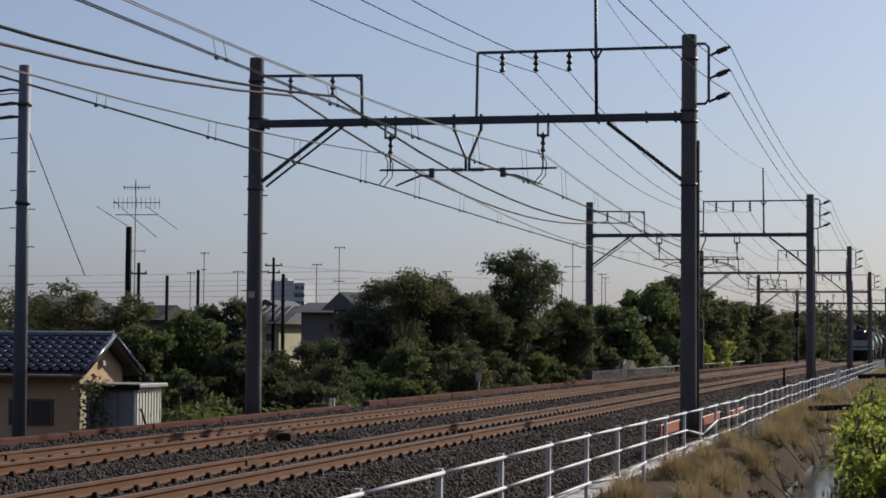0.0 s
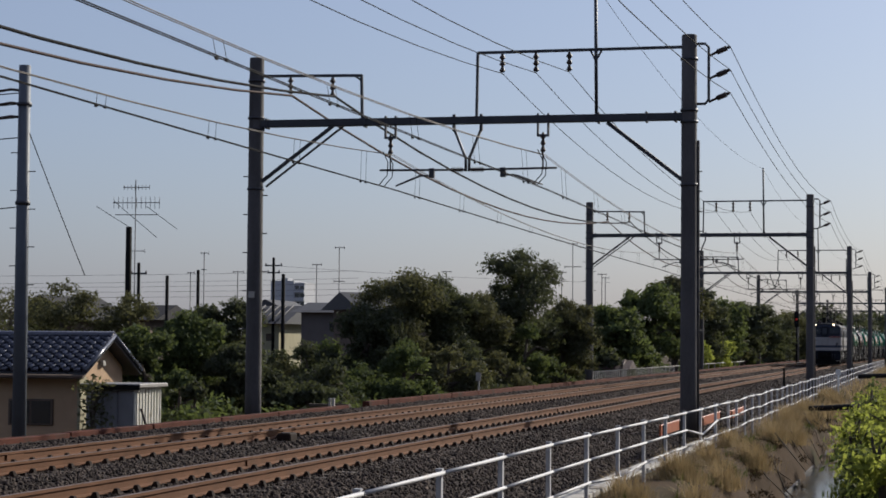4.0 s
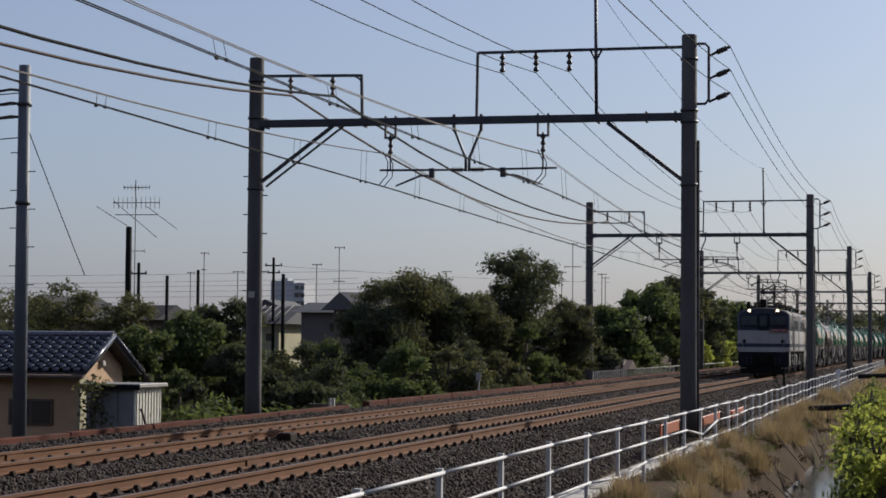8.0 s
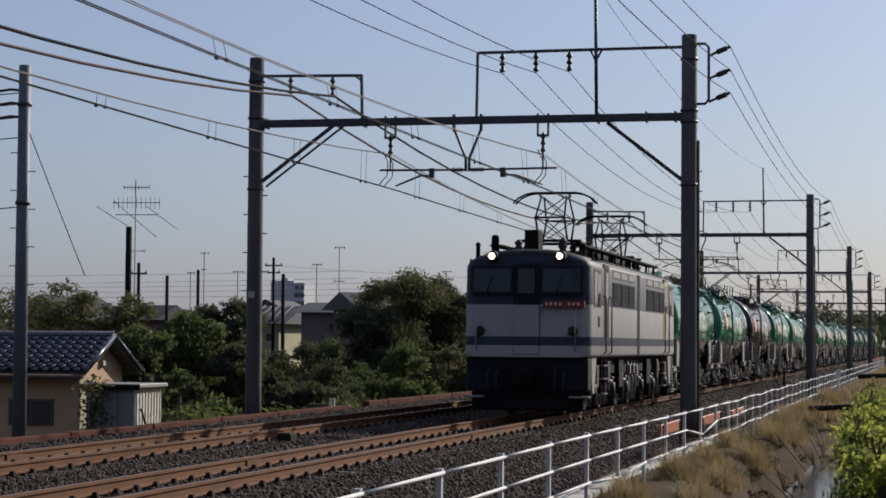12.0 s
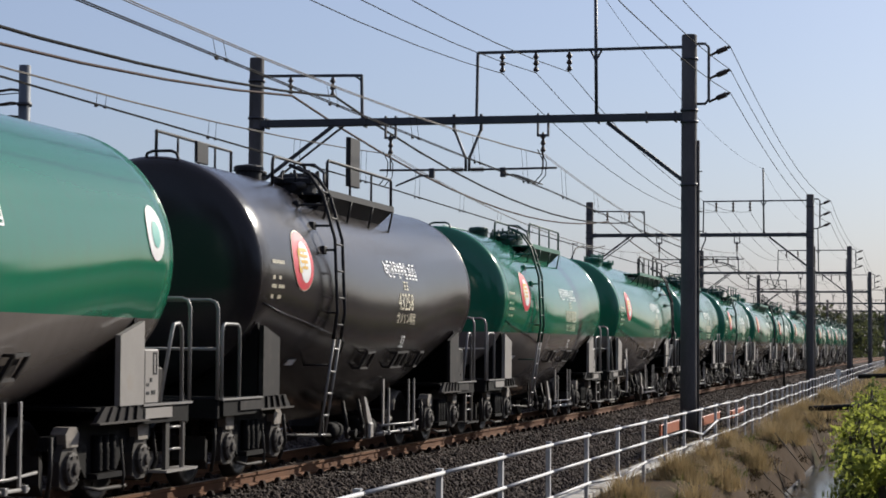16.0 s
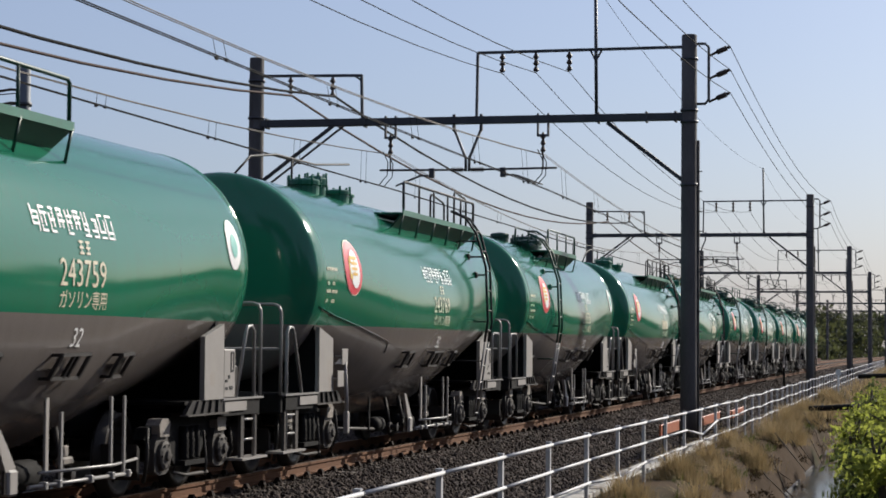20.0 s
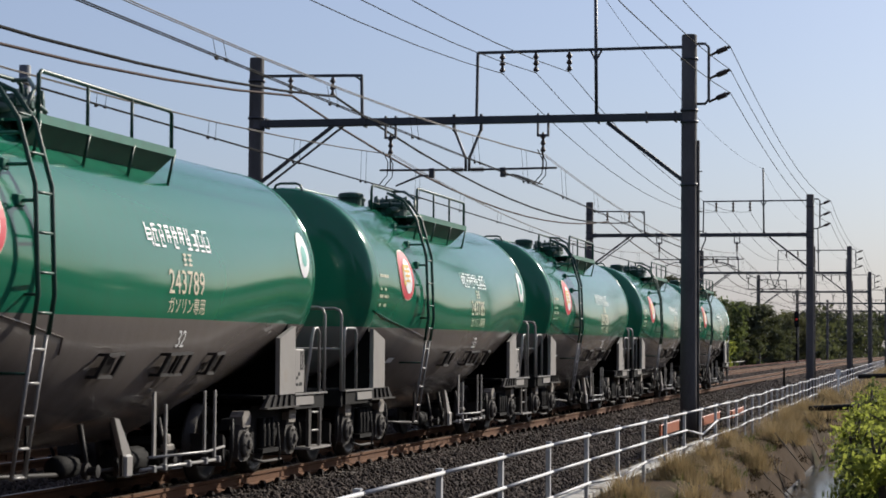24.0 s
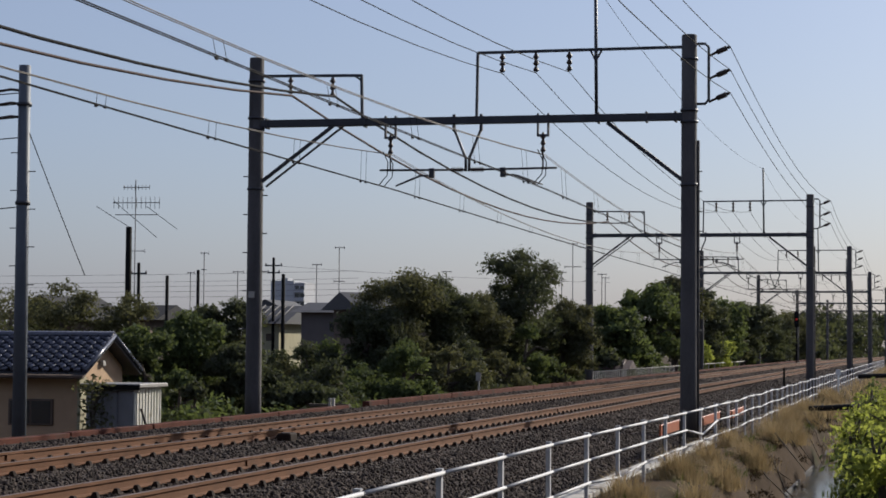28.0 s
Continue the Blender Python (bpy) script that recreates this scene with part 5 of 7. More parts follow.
        for sx in (1, -1):
            def side(name, m, y0, y1, z0, z1, out, parent=body):
                return bx(name, m, (*sorted((sx * (H - 0.03), sx * (H + out))), *sorted((mir(y0), mir(y1))), z0, z1), parent=parent)
            wf = side("cab_window_frame", M["black"], 0.5, 1.5, 2.42, 3.26, 0.008)
            side("cab_window", M["glass"], 0.56, 0.95, 2.46, 3.2, 0.014, wf)
            side("cab_window", M["glass"], 1.05, 1.42, 2.75, 3.16, 0.014, wf)
            for k in range(4):
                side("vent_slat", M["louvre"], 1.08, 1.4, 2.46 + 0.07 * k, 2.5 + 0.07 * k, 0.03, wf)
            df = side("cab_door_frame", M["black"], 1.98, 2.72, 1.7, 3.42, 0.006)
            side("cab_door", M["cream_door"] if s < 0 else M["loco_grey"], 2.06, 2.64, 1.74, 3.36, 0.012, df)
            side("cab_door_window", M["glass"], 2.17, 2.53, 2.5, 3.24, 0.02, df)
            for y in (1.92, 2.8):
                q = B()
                x = sx * (H + 0.06)
                tube(q, [(sx * H, mir(y), 1.38), (x, mir(y), 1.42), (x, mir(y), 2.66), (sx * H, mir(y), 2.7)], 0.017, 6)
                part("door_handrail", q, M["black"], body)
            q = B()
            hung(q, sx, [(mir(0.62), 1.3), (mir(1.3), 1.3), (mir(1.2), 0.95), (mir(1.02), 0.5), (mir(0.78), 0.5), (mir(0.64), 0.9)], 1.3, 1.36)
            part("side_valance", q, M["plate"], lo, "pale grey side valance plate")
            for y0_, z0_ in ((1.5, 0.62), (3.2, 0.7)):
                bx("sand_box", M["gusset"], (*sorted((sx * 1.16, sx * 1.34)), *sorted((mir(y0_), mir(y0_ + 0.32))), z0_, z0_ + 0.5, 0.02))
            sd = bx("cab_steps", M["dark"], (*sorted((sx * 1.2, sx * 1.36)), *sorted((mir(2.1), mir(2.15))), 0.45, 1.3), (*sorted((sx * 1.2, sx * 1.36)), *sorted((mir(2.55), mir(2.6))), 0.45, 1.3))
            for z in (0.46, 0.8, 1.1):
                bx("tread", M["bright_steel"], (*sorted((sx * 1.16, sx * 1.42)), *sorted((mir(2.08), mir(2.62))), z, z + 0.03), parent=sd)
    # louvres and small windows of the engine room
    for sx in (1, -1):
        groups = [3.3 + 1.28 * k for k in range(3)] + [9.3 + 1.28 * k for k in range(3)]
        for y in groups:
            lf = bx("louvre_frame", M["black"], (*sorted((sx * (H - 0.03), sx * (H + 0.008))), y - 0.03, y + 1.12, 2.5, 3.06), parent=body)
            if sx > 0:
                for k in range(9):
                    q = B()
                    z = 2.53 + 0.058 * k
                    v = [q.verts.new(p) for p in ((H + 0.008, y, z + 0.05), (H + 0.008, y + 1.09, z + 0.05), (H + 0.035, y + 1.09, z), (H + 0.035, y, z), (H + 0.008, y, z), (H + 0.008, y + 1.09, z))]
                    for f in ((0, 3, 2, 1), (4, 5, 2, 3), (0, 4, 3), (1, 2, 5)):
                        q.faces.new([v[i] for i in f])
                    part("louvre_slat", q, M["louvre"], lf)
        for y in groups:
            wn_ = bx("clerestory_frame", M["black"], (*sorted((sx * (H - 0.03), sx * (H + 0.006))), y + 0.02, y + 1.07, 3.13, 3.33), parent=body)
            bx("clerestory_window", M["glass"], (*sorted((sx * (H - 0.02), sx * (H + 0.012))), y + 0.06, y + 1.03, 3.16, 3.3), parent=wn_)
        bx("body_joint", M["dark"], (*sorted((sx * (H - 0.03), sx * (H + 0.012))), 7.55, 7.95, 1.36, 3.36), parent=body)
        bx("maker_plate", M["loco_grey"], (*sorted((sx * (H - 0.03), sx * (H + 0.012))), 1.1, 1.35, 1.98, 2.22), parent=body)
        q = B()
        tube(q, [(sx * (H - 0.05), 0.5, 3.46), (sx * (H - 0.02), 2.0, 3.47), (sx * (H - 0.02), 13.7, 3.47), (sx * (H - 0.05), 15.2, 3.46)], 0.022, 6)
        part("rain_gutter", q, M["loco_grey"], body)
    # roof: running boards, vents, resistors, whistle, aerials
    for x in (-0.95, 0.95):
        q = B()
        box(q, x - 0.14, x + 0.14, 1.3, 14.4, 3.8, 3.84)
        for k in range(9):
            box(q, x - 0.03, x + 0.03, 1.5 + 1.6 * k, 1.56 + 1.6 * k, 3.55, 3.8)
        part("running_board", q, M["dark"], lo)
    bx("roof_box", M["dark"], (-0.24, 0.08, 1.0, 1.6, 3.66, 4.16, 0.03))
    for y0, y1 in ((5.6, 7.4), (8.6, 10.4)):
        bx("roof_vent", M["loco_grey"], (-0.7, 0.7, y0, y1, 3.62, 3.9, 0.05))
    for y in (0.75, 14.9):
        q = B()
        lathe(q, [(0.09, 3.55), (0.09, 3.95), (0.07, 4.02), (0.02, 4.03)], 12, (-0.85, y, 0))
        part("whistle", q, M["dark"], lo)
        q = B()
        lathe(q, [(0.05, 3.5), (0.05, 3.78), (0.07, 3.8), (0.02, 3.86)], 10, (-1.2, y - 0.2, 0))
        part("aerial", q, M["dark"], lo)
    for x, y in ((0.55, 1.5), (-0.6, 2.2), (0.6, 5.0), (-0.5, 11.0), (0.5, 14.1)):
        q = B()
        lathe(q, [(0.05, 3.6), (0.12, 3.68), (0.06, 3.74), (0.12, 3.8), (0.06, 3.86), (0.11, 3.92), (0.03, 4.0)], 10, (x, y, 0))
        part("roof_insulator", q, M["porcelain"], lo)
    # two diamond pantographs
    for y in (3.6, 12.5):
        pg = new("pantograph")
        pg.parent = lo
        pg.location = (0, y, 0)
        q = B()
        for dy in (-0.75, 0.75):
            tube(q, [(-0.75, dy, 4.0), (0.75, dy, 4.0)], 0.035, 7)
        for x in (-0.6, 0.6):
            tube(q, [(x, -0.8, 4.0), (x, 0.8, 4.0)], 0.035, 7)
        for x in (-0.55, 0.55):
            for dy in (-0.7, 0.7):
                lathe(q, [(0.04, 3.6), (0.09, 3.7), (0.05, 3.76), (0.09, 3.83), (0.05, 3.9), (0.04, 4.0)], 8, (x, dy, 0))
        part("pantograph_base", q, M["dark"], pg)
        for dy in (-1, 1):
            q = B()
            for x in (-1, 1):
                tube(q, [(x * 0.34, dy * 0.25, 4.02), (x * 0.34, dy * 0.72, 4.55)], 0.026, 6)
                tube(q, [(x * 0.34, dy * 0.72, 4.55), (x * 0.3, dy * 0.16, 5.08)], 0.022, 6)
                tube(q, [(x * 0.34, dy * 0.25, 4.02), (-x * 0.34, dy * 0.72, 4.55)], 0.013, 5)
                tube(q, [(x * 0.34, dy * 0.72, 4.55), (-x * 0.3, dy * 0.16, 5.08)], 0.013, 5)
            tube(q, [(-0.37, dy * 0.72, 4.55), (0.37, dy * 0.72, 4.55)], 0.022, 6)
            part("pantograph_arm", q, M["dark"], pg)
        q = B()
        for dy in (-0.16, 0.16):
            tube(q, [(-0.98, dy, 4.92), (-0.86, dy, 5.05), (-0.66, dy, 5.14), (-0.5, dy, 5.17), (0.5, dy, 5.17), (0.66, dy, 5.14), (0.86, dy, 5.05), (0.98, dy, 4.92)], 0.024, 6)
        for x in (-0.35, 0.35):
            tube(q, [(x, -0.16, 5.1), (x, 0.16, 5.1)], 0.018, 6)
            tube(q, [(x, 0, 5.06), (x, 0, 5.16)], 0.018, 6)
        part("pantograph_head", q, M["dark"], pg)
    # three bogies
    for yc in (2.8, 7.83, 12.86):
        bg = new("power_bogie")
        bg.parent = lo
        bg.location = (0, yc, 0)
        for sx in (-1, 1):
            q = B()
            box(q, *sorted((sx * 1.02, sx * 1.18)), -1.95, 1.95, 0.62, 0.92, 0.04)
            box(q, *sorted((sx * 1.02, sx * 1.16)), -0.5, 0.5, 0.36, 0.66, 0.04)
            part("bogie_frame", q, M["dark"], bg)
            for dy in (-1.4, 1.4):
                q = B()
                box(q, *sorted((sx * 1.04, sx * 1.28)), dy - 0.2, dy + 0.2, 0.4, 0.78, 0.04)
                lathe(q, [(0.16, sx * 1.28), (0.14, sx * 1.34), (0.04, sx * 1.35)], 12, (0, dy, 0.56), "x")
                part("axle_box", q, M["underframe"], bg)
                for k in (-0.36, 0.36):
                    q = B()
                    lathe(q, [(0.08, 0.5), (0.1, 0.55), (0.08, 0.6), (0.1, 0.66), (0.08, 0.72), (0.1, 0.78), (0.08, 0.84)], 10, (sx * 1.18, dy + k, 0))
                    part("spring", q, M["underframe"], bg)
            for dy in (-0.62, 0.05, 0.62):
                q = B()
                tube(q, [(sx * 1.2, dy, 1.2), (sx * 1.24, dy + 0.06, 0.6), (sx * 1.2, dy + 0.02, 0.22)], 0.035, 6)
                box(q, *sorted((sx * 1.18, sx * 1.3)), dy - 0.06, dy + 0.1, 0.86, 1.1, 0.02)
                part("brake_link", q, M["plate"], bg)
            q = B()
            tube(q, [(sx * 1.26, -2.1, 1.1), (sx * 1.3, -1.9, 0.5), (sx * 1.26, -1.8, 0.22)], 0.03, 6)
            part("sand_pipe", q, M["bright_steel"], bg)
        q = B()
        box(q, -1.0, 1.0, -1.8, 1.8, 0.5, 0.8)
        part("traction_motor", q, M["dark"], bg)
        for dy in (-1.4, 1.4):
            q = B()
            tube(q, [(-1.02, 0, 0), (1.02, 0, 0)], 0.09, 10)
            for sx in (-1, 1):
                lathe(q, [(r, sx * h) for r, h in [(0.14, 0.49), (0.4, 0.52), (0.44, 0.49), (0.585, 0.49), (0.585, 0.52), (0.56, 0.53), (0.555, 0.63), (0.48, 0.63), (0.44, 0.57), (0.16, 0.6), (0.1, 0.64)]], 28, (0, 0, 0), "x")
                for k in range(6):
                    a = math.pi / 3 * k
                    tube(q, [(sx * 0.56, 0.3 * math.cos(a), 0.3 * math.sin(a)), (sx * 0.6, 0.3 * math.cos(a), 0.3 * math.sin(a))], 0.05, 7)
            wv = part("wheelset", q, M["tyre"], bg)
            wv.location = (0, dy, 0.56)
    for sx in (-1, 1):
        for y in (5.2, 10.3):
            bx("equipment_box", M["dark"], (*sorted((sx * 0.9, sx * 1.3)), y, y + 0.75, 0.55, 1.25, 0.03))
    bx("underfloor", M["dark"], (-1.2, 1.2, 0.6, 15.05, 0.92, 1.34))
    return lo


LOCO = locomotive()


# ---- vegetation ----
M.update({
    "bark": mat("bark", (0.075, 0.06, 0.045), 0.95, vary=0.35, scale=4, bump=0.5, stretch=(1, 1, 0.2)),
    "leaf_dark": leaf_mat("dark_evergreen_leaf", (0.062, 0.07, 0.047), (0.115, 0.13, 0.05), 0.34),
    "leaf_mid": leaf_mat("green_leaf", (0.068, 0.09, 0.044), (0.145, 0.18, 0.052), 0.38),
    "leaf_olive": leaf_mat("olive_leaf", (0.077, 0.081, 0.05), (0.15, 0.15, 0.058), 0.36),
    # yellow-green, brightened further so that the leaf colour carries sunlight
    "leaf_bright": leaf_mat("sunlit_yellow_green_leaf", (0.13, 0.16, 0.04), (0.38, 0.42, 0.08), 0.5),
})


def leaves(centres, radii, n, size, rng, flat=0.75, inner=0.55):
    """Leaf blades scattered through the outer part of several lobes; returns vertices and faces."""
    w_ = radii ** 2
    pick = rng.choice(len(radii), n, p=w_ / w_.sum())
    d = rng.normal(size=(n, 3))
    d /= np.linalg.norm(d, axis=1)[:, None]
    d[:, 2] = np.where(d[:, 2] < -0.5, -d[:, 2] * 0.5, d[:, 2])
    lump = 1 + 0.22 * np.sin(d[:, 0] * 7 + pick) * np.sin(d[:, 1] * 6 + pick * 2) + 0.15 * np.sin(d[:, 2] * 11 + pick)
    rad = radii[pick] * (inner + (1.05 - inner) * rng.random(n) ** 0.6) * lump
    p = centres[pick] + d * rad[:, None] * np.array([1, 1, flat])
    a = d + rng.normal(scale=0.7, size=(n, 3))
    u = np.cross(a, rng.normal(size=(n, 3)))
    u /= np.linalg.norm(u, axis=1)[:, None]
    v = np.cross(a, u)
    v /= np.linalg.norm(v, axis=1)[:, None]
    s = size * rng.uniform(0.6, 1.5, n)[:, None]
    q = np.stack([p - u * s, p - v * s * 0.45, p + u * s, p + v * s * 0.45], 1).reshape(-1, 3)
    return q, np.arange(4 * n).reshape(-1, 4)


def leaf_mesh(name, q, f, m, parent, label=""):
    me = bpy.data.meshes.new(name)
    me.vertices.add(len(q))
    me.vertices.foreach_set("co", q.ravel())
    me.loops.add(f.size)
    me.loops.foreach_set("vertex_index", f.ravel())
    me.polygons.add(len(f))
    me.polygons.foreach_set("loop_start", np.arange(len(f)) * 4)
    me.update(calc_edges=True)
    me.materials.append(m)
    ob = new(name, me)
    ob.parent = parent
    if label:
        ob["label"] = label
    return ob


def tree(x, y, top, half, m, n, seed, label, leaf=0.13, ground=-1.9, name="tree", inner=0.5, group=""):
    """A tapered trunk that forks into limbs, with a lobed crown of separate leaves."""
    rng = np.random.default_rng(seed)
    t = empty(name, (x, y, ground), label, "shrub" if name == "bush" else "tree", group)
    h = top - ground
    lobes, rads = [], []
    k = 20 if name == "tree" else 10
    for i in range(k):
        z = h * (0.3 + 0.56 * (i + 0.5) / k) if name == "tree" else h * (0.2 + 0.5 * rng.random())
        wide = half * (1.0 - 0.55 * abs((z / h) - 0.55) * 1.6)
        a, rr = rng.uniform(0, 6.28), wide * rng.uniform(0.25, 0.85)
        lobes.append((rr * math.cos(a), rr * math.sin(a), z))
        rads.append(max(0.3, wide * rng.uniform(0.28, 0.52)))
    if name == "tree":                   # a fuller dome at the top
        for i in range(7):
            a = 0.9 * i + rng.uniform(-0.3, 0.3)
            lobes.append((0.55 * half * math.cos(a), 0.55 * half * math.sin(a), h - half * rng.uniform(0.55, 1.05)))
            rads.append(half * rng.uniform(0.26, 0.42))
    lobes.append((rng.uniform(-0.2, 0.2) * half, 0, h - 0.42 * half))
    rads.append(0.38 * half)
    lobes, rads = np.array(lobes), np.array(rads)
    b = B()
    r0 = 0.035 * h + 0.03
    bend_ = rng.uniform(-0.15, 0.15, 2)
    trunk = [(0, 0, -0.1), (bend_[0] * 0.4, bend_[1] * 0.4, h * 0.25), (bend_[0], bend_[1], h * 0.5), (lobes[-1][0], lobes[-1][1], h * 0.8)]
    tube(b, trunk, r0, 8, r2=r0 * 0.25)
    part("trunk", b, M["bark"], t)
    for i in range(0, min(k, 6)):
        b = B()
        f = 0.25 + 0.07 * i
        s0 = Vector((bend_[0] * f * 2 * 0.9, bend_[1] * f * 2 * 0.9, h * f))
        e = Vector(lobes[i])
        if e.z < s0.z:
            e.z = s0.z + 0.3
        tube(b, [s0, s0.lerp(e, 0.5) + Vector((0, 0, 0.08 * h * rng.uniform(-0.5, 1))), e], r0 * 0.45, 6, r2=r0 * 0.1)
        part("limb", b, M["bark"], t)
    leaf_mesh("crown", *leaves(lobes, rads, n, leaf, rng, 0.85, inner), m, t)
    return t


D, G, O, Y = M["leaf_dark"], M["leaf_mid"], M["leaf_olive"], M["leaf_bright"]
LABELS = {"leaf_dark": "dense dark evergreen tree beside the line", "leaf_mid": "leafy green tree beside the line", "leaf_olive": "olive-green tree with thinning autumn leaves", "leaf_bright": "sunlit yellow-green tree beside the line"}
TREES = [  # x, y, top, half-width, leaf kind
    (-24.0, 70, 3.9, 2.2, "leaf_olive"), (-21.6, 69, 4.0, 1.6, "leaf_olive"), (-20.0, 71, 3.6, 1.5, "leaf_olive"), (-20.8, 63, 2.2, 2.4, "leaf_dark"), (-16.6, 61, 2.0, 1.7, "leaf_dark"),
    (-13.4, 56, 2.2, 1.1, "leaf_mid"), (-13.2, 59, 2.7, 1.3, "leaf_mid"), (-12.5, 61, 3.1, 1.3, "leaf_dark"), (-11.6, 58.5, 1.7, 1.1, "leaf_dark"),
    (-11.8, 75, 3.3, 1.5, "leaf_dark"), (-11.1, 77, 4.75, 1.9, "leaf_olive"), (-10.0, 79, 4.2, 1.7, "leaf_dark"), (-9.2, 81, 3.9, 1.6, "leaf_olive"), (-7.9, 85, 5.9, 2.0, "leaf_dark"), (-6.7, 88.5, 3.8, 1.5, "leaf_olive"), (-9.4, 85.5, 4.0, 1.7, "leaf_olive"), (-10.7, 80.5, 4.55, 1.6, "leaf_dark"), (-9.2, 88, 3.4, 1.7, "leaf_mid"),
    (-7.8, 92, 3.3, 1.5, "leaf_mid"), (-9.4, 119, 4.2, 2.2, "leaf_mid"), (-11.4, 124, 4.0, 2.2, "leaf_dark"), (-9.2, 136, 6.1, 2.6, "leaf_mid"), (-8.4, 143, 6.8, 2.4, "leaf_olive"),
    (-8.6, 162, 6.4, 2.6, "leaf_dark"), (-8.2, 176, 6.0, 2.6, "leaf_mid"), (-8.0, 192, 6.2, 2.8, "leaf_dark"), (-8.2, 212, 6.2, 3.2, "leaf_dark"), (-8.0, 262, 6.6, 3.6, "leaf_olive"),
]
for i, (x, y, top, half, kind) in enumerate(TREES):
    tree(x, y, top, half, M[kind], 9000 if x < -18 else 30000 if top > 5.5 and y < 100 else 22000 if y < 100 else 13000, 100 + i, LABELS[kind], leaf=0.06 if y < 100 else 0.14, inner=0.3, group="trees along the line")
BUSHES = [
    (-11.0, 61, 0.9, 1.3, "leaf_dark"), (-10.6, 65, 1.2, 1.5, "leaf_dark"), (-10.0, 68, 1.0, 1.4, "leaf_mid"), (-9.3, 59, 0.5, 1.2, "leaf_dark"), (-11.6, 54.5, 0.9, 1.1, "leaf_mid"), (-10.6, 52.5, 0.6, 0.9, "leaf_dark"),
    (-9.1, 70, 1.8, 1.5, "leaf_mid"), (-8.4, 73, 1.7, 1.5, "leaf_olive"), (-7.9, 76, 1.5, 1.4, "leaf_dark"), (-8.2, 66, 0.5, 1.0, "leaf_mid"), (-7.6, 79, 1.4, 1.4, "leaf_olive"), (-7.5, 83, 2.6, 1.4, "leaf_mid"), (-7.7, 88, 1.9, 1.2, "leaf_olive"),
    (-8.0, 94, 1.4, 1.1, "leaf_dark"), (-9.4, 130, 2.7, 2.0, "leaf_mid"), (-8.6, 151, 2.6, 1.7, "leaf_bright"), (-8.3, 168, 2.6, 1.8, "leaf_bright"), (-8.4, 186, 2.8, 2.0, "leaf_olive"), (-9.6, 112, 2.4, 1.8, "leaf_dark"),
    (-15.6, 80, 1.75, 1.5, "leaf_dark"), (-14.0, 78, 1.9, 1.4, "leaf_mid"), (-17.4, 82, 1.4, 1.3, "leaf_dark"), (-8.6, 203, 3.0, 2.4, "leaf_mid"), (-8.3, 232, 3.0, 2.8, "leaf_dark"), (-16.2, 75, 1.0, 1.3, "leaf_dark"), (-14.9, 74, 1.05, 1.2, "leaf_olive"), (-13.7, 75, 1.5, 1.2, "leaf_dark"), (-18.2, 57.5, 0.8, 1.4, "leaf_dark"), (-15.0, 58.0, 1.1, 1.4, "leaf_dark"),
]
for i, (x, y, top, half, kind) in enumerate(BUSHES):
    tree(x, y, top, half, M[kind], 10000 if y < 100 else 6500, 300 + i, LABELS[kind].replace("tree", "shrub"), leaf=0.062 if y < 100 else 0.14, ground=-1.2 if x > -9.5 else -1.9, name="bush", inner=0.4, group="shrubs along the line")
# thin sapling by the shed
tree(-10.6, 45.6, 0.9, 0.55, M["leaf_olive"], 420, 77, "thin sapling with sparse leaves by the shed", leaf=0.06, ground=-1.4, name="tree", inner=0.2)

# the far tree line and the undergrowth, which nobody could count
rng = np.random.default_rng(5)
cs, rs = [], []
for k in range(120):
    y = rng.uniform(300, 700)
    cs.append((rng.uniform(-0.42, 0.06) * y + 8, y, rng.uniform(-1, 3.0 + 0.002 * y)))
    rs.append(rng.uniform(2.0, 4.5))
for k in range(80):
    y = rng.uniform(300, 600)
    cs.append((bend(y) - 10 - 10 * rng.random(), y, rng.uniform(0, 2 + 0.013 * y)))
    rs.append(rng.uniform(2.0, 3.2))
q, f = leaves(np.array(cs), np.array(rs), 60000, 0.45, rng)
tagged(leaf_mesh("far_woods", q, f, D, None), "far line of dark trees on the horizon", "trees", kind="stuff")
cs, rs = [], []
for k in range(170):
    y = 50 + 210 * rng.random() ** 1.5
    cs.append((rng.uniform(-13.5, -7.4) if y < 130 else rng.uniform(-16, -7.6), y, rng.uniform(-1.3, -0.35)))
    rs.append(rng.uniform(0.4, 0.9))
q, f = leaves(np.array(cs), np.array(rs), 40000, 0.09, rng)
tagged(leaf_mesh("undergrowth", q, f, G, None), "tangled green undergrowth beside the kerb", "undergrowth", kind="stuff")
cs, rs = [], []
for k in range(60):
    y = 70 + 60 * rng.random()
    cs.append((rng.uniform(-30, -14), y + 6, rng.uniform(-1.6, 0.4)))
    rs.append(rng.uniform(0.9, 1.8))
q, f = leaves(np.array(cs), np.array(rs), 26000, 0.16, rng)
tagged(leaf_mesh("garden_greenery", q, f, D, None), "dark garden greenery between the houses", "undergrowth", kind="stuff")


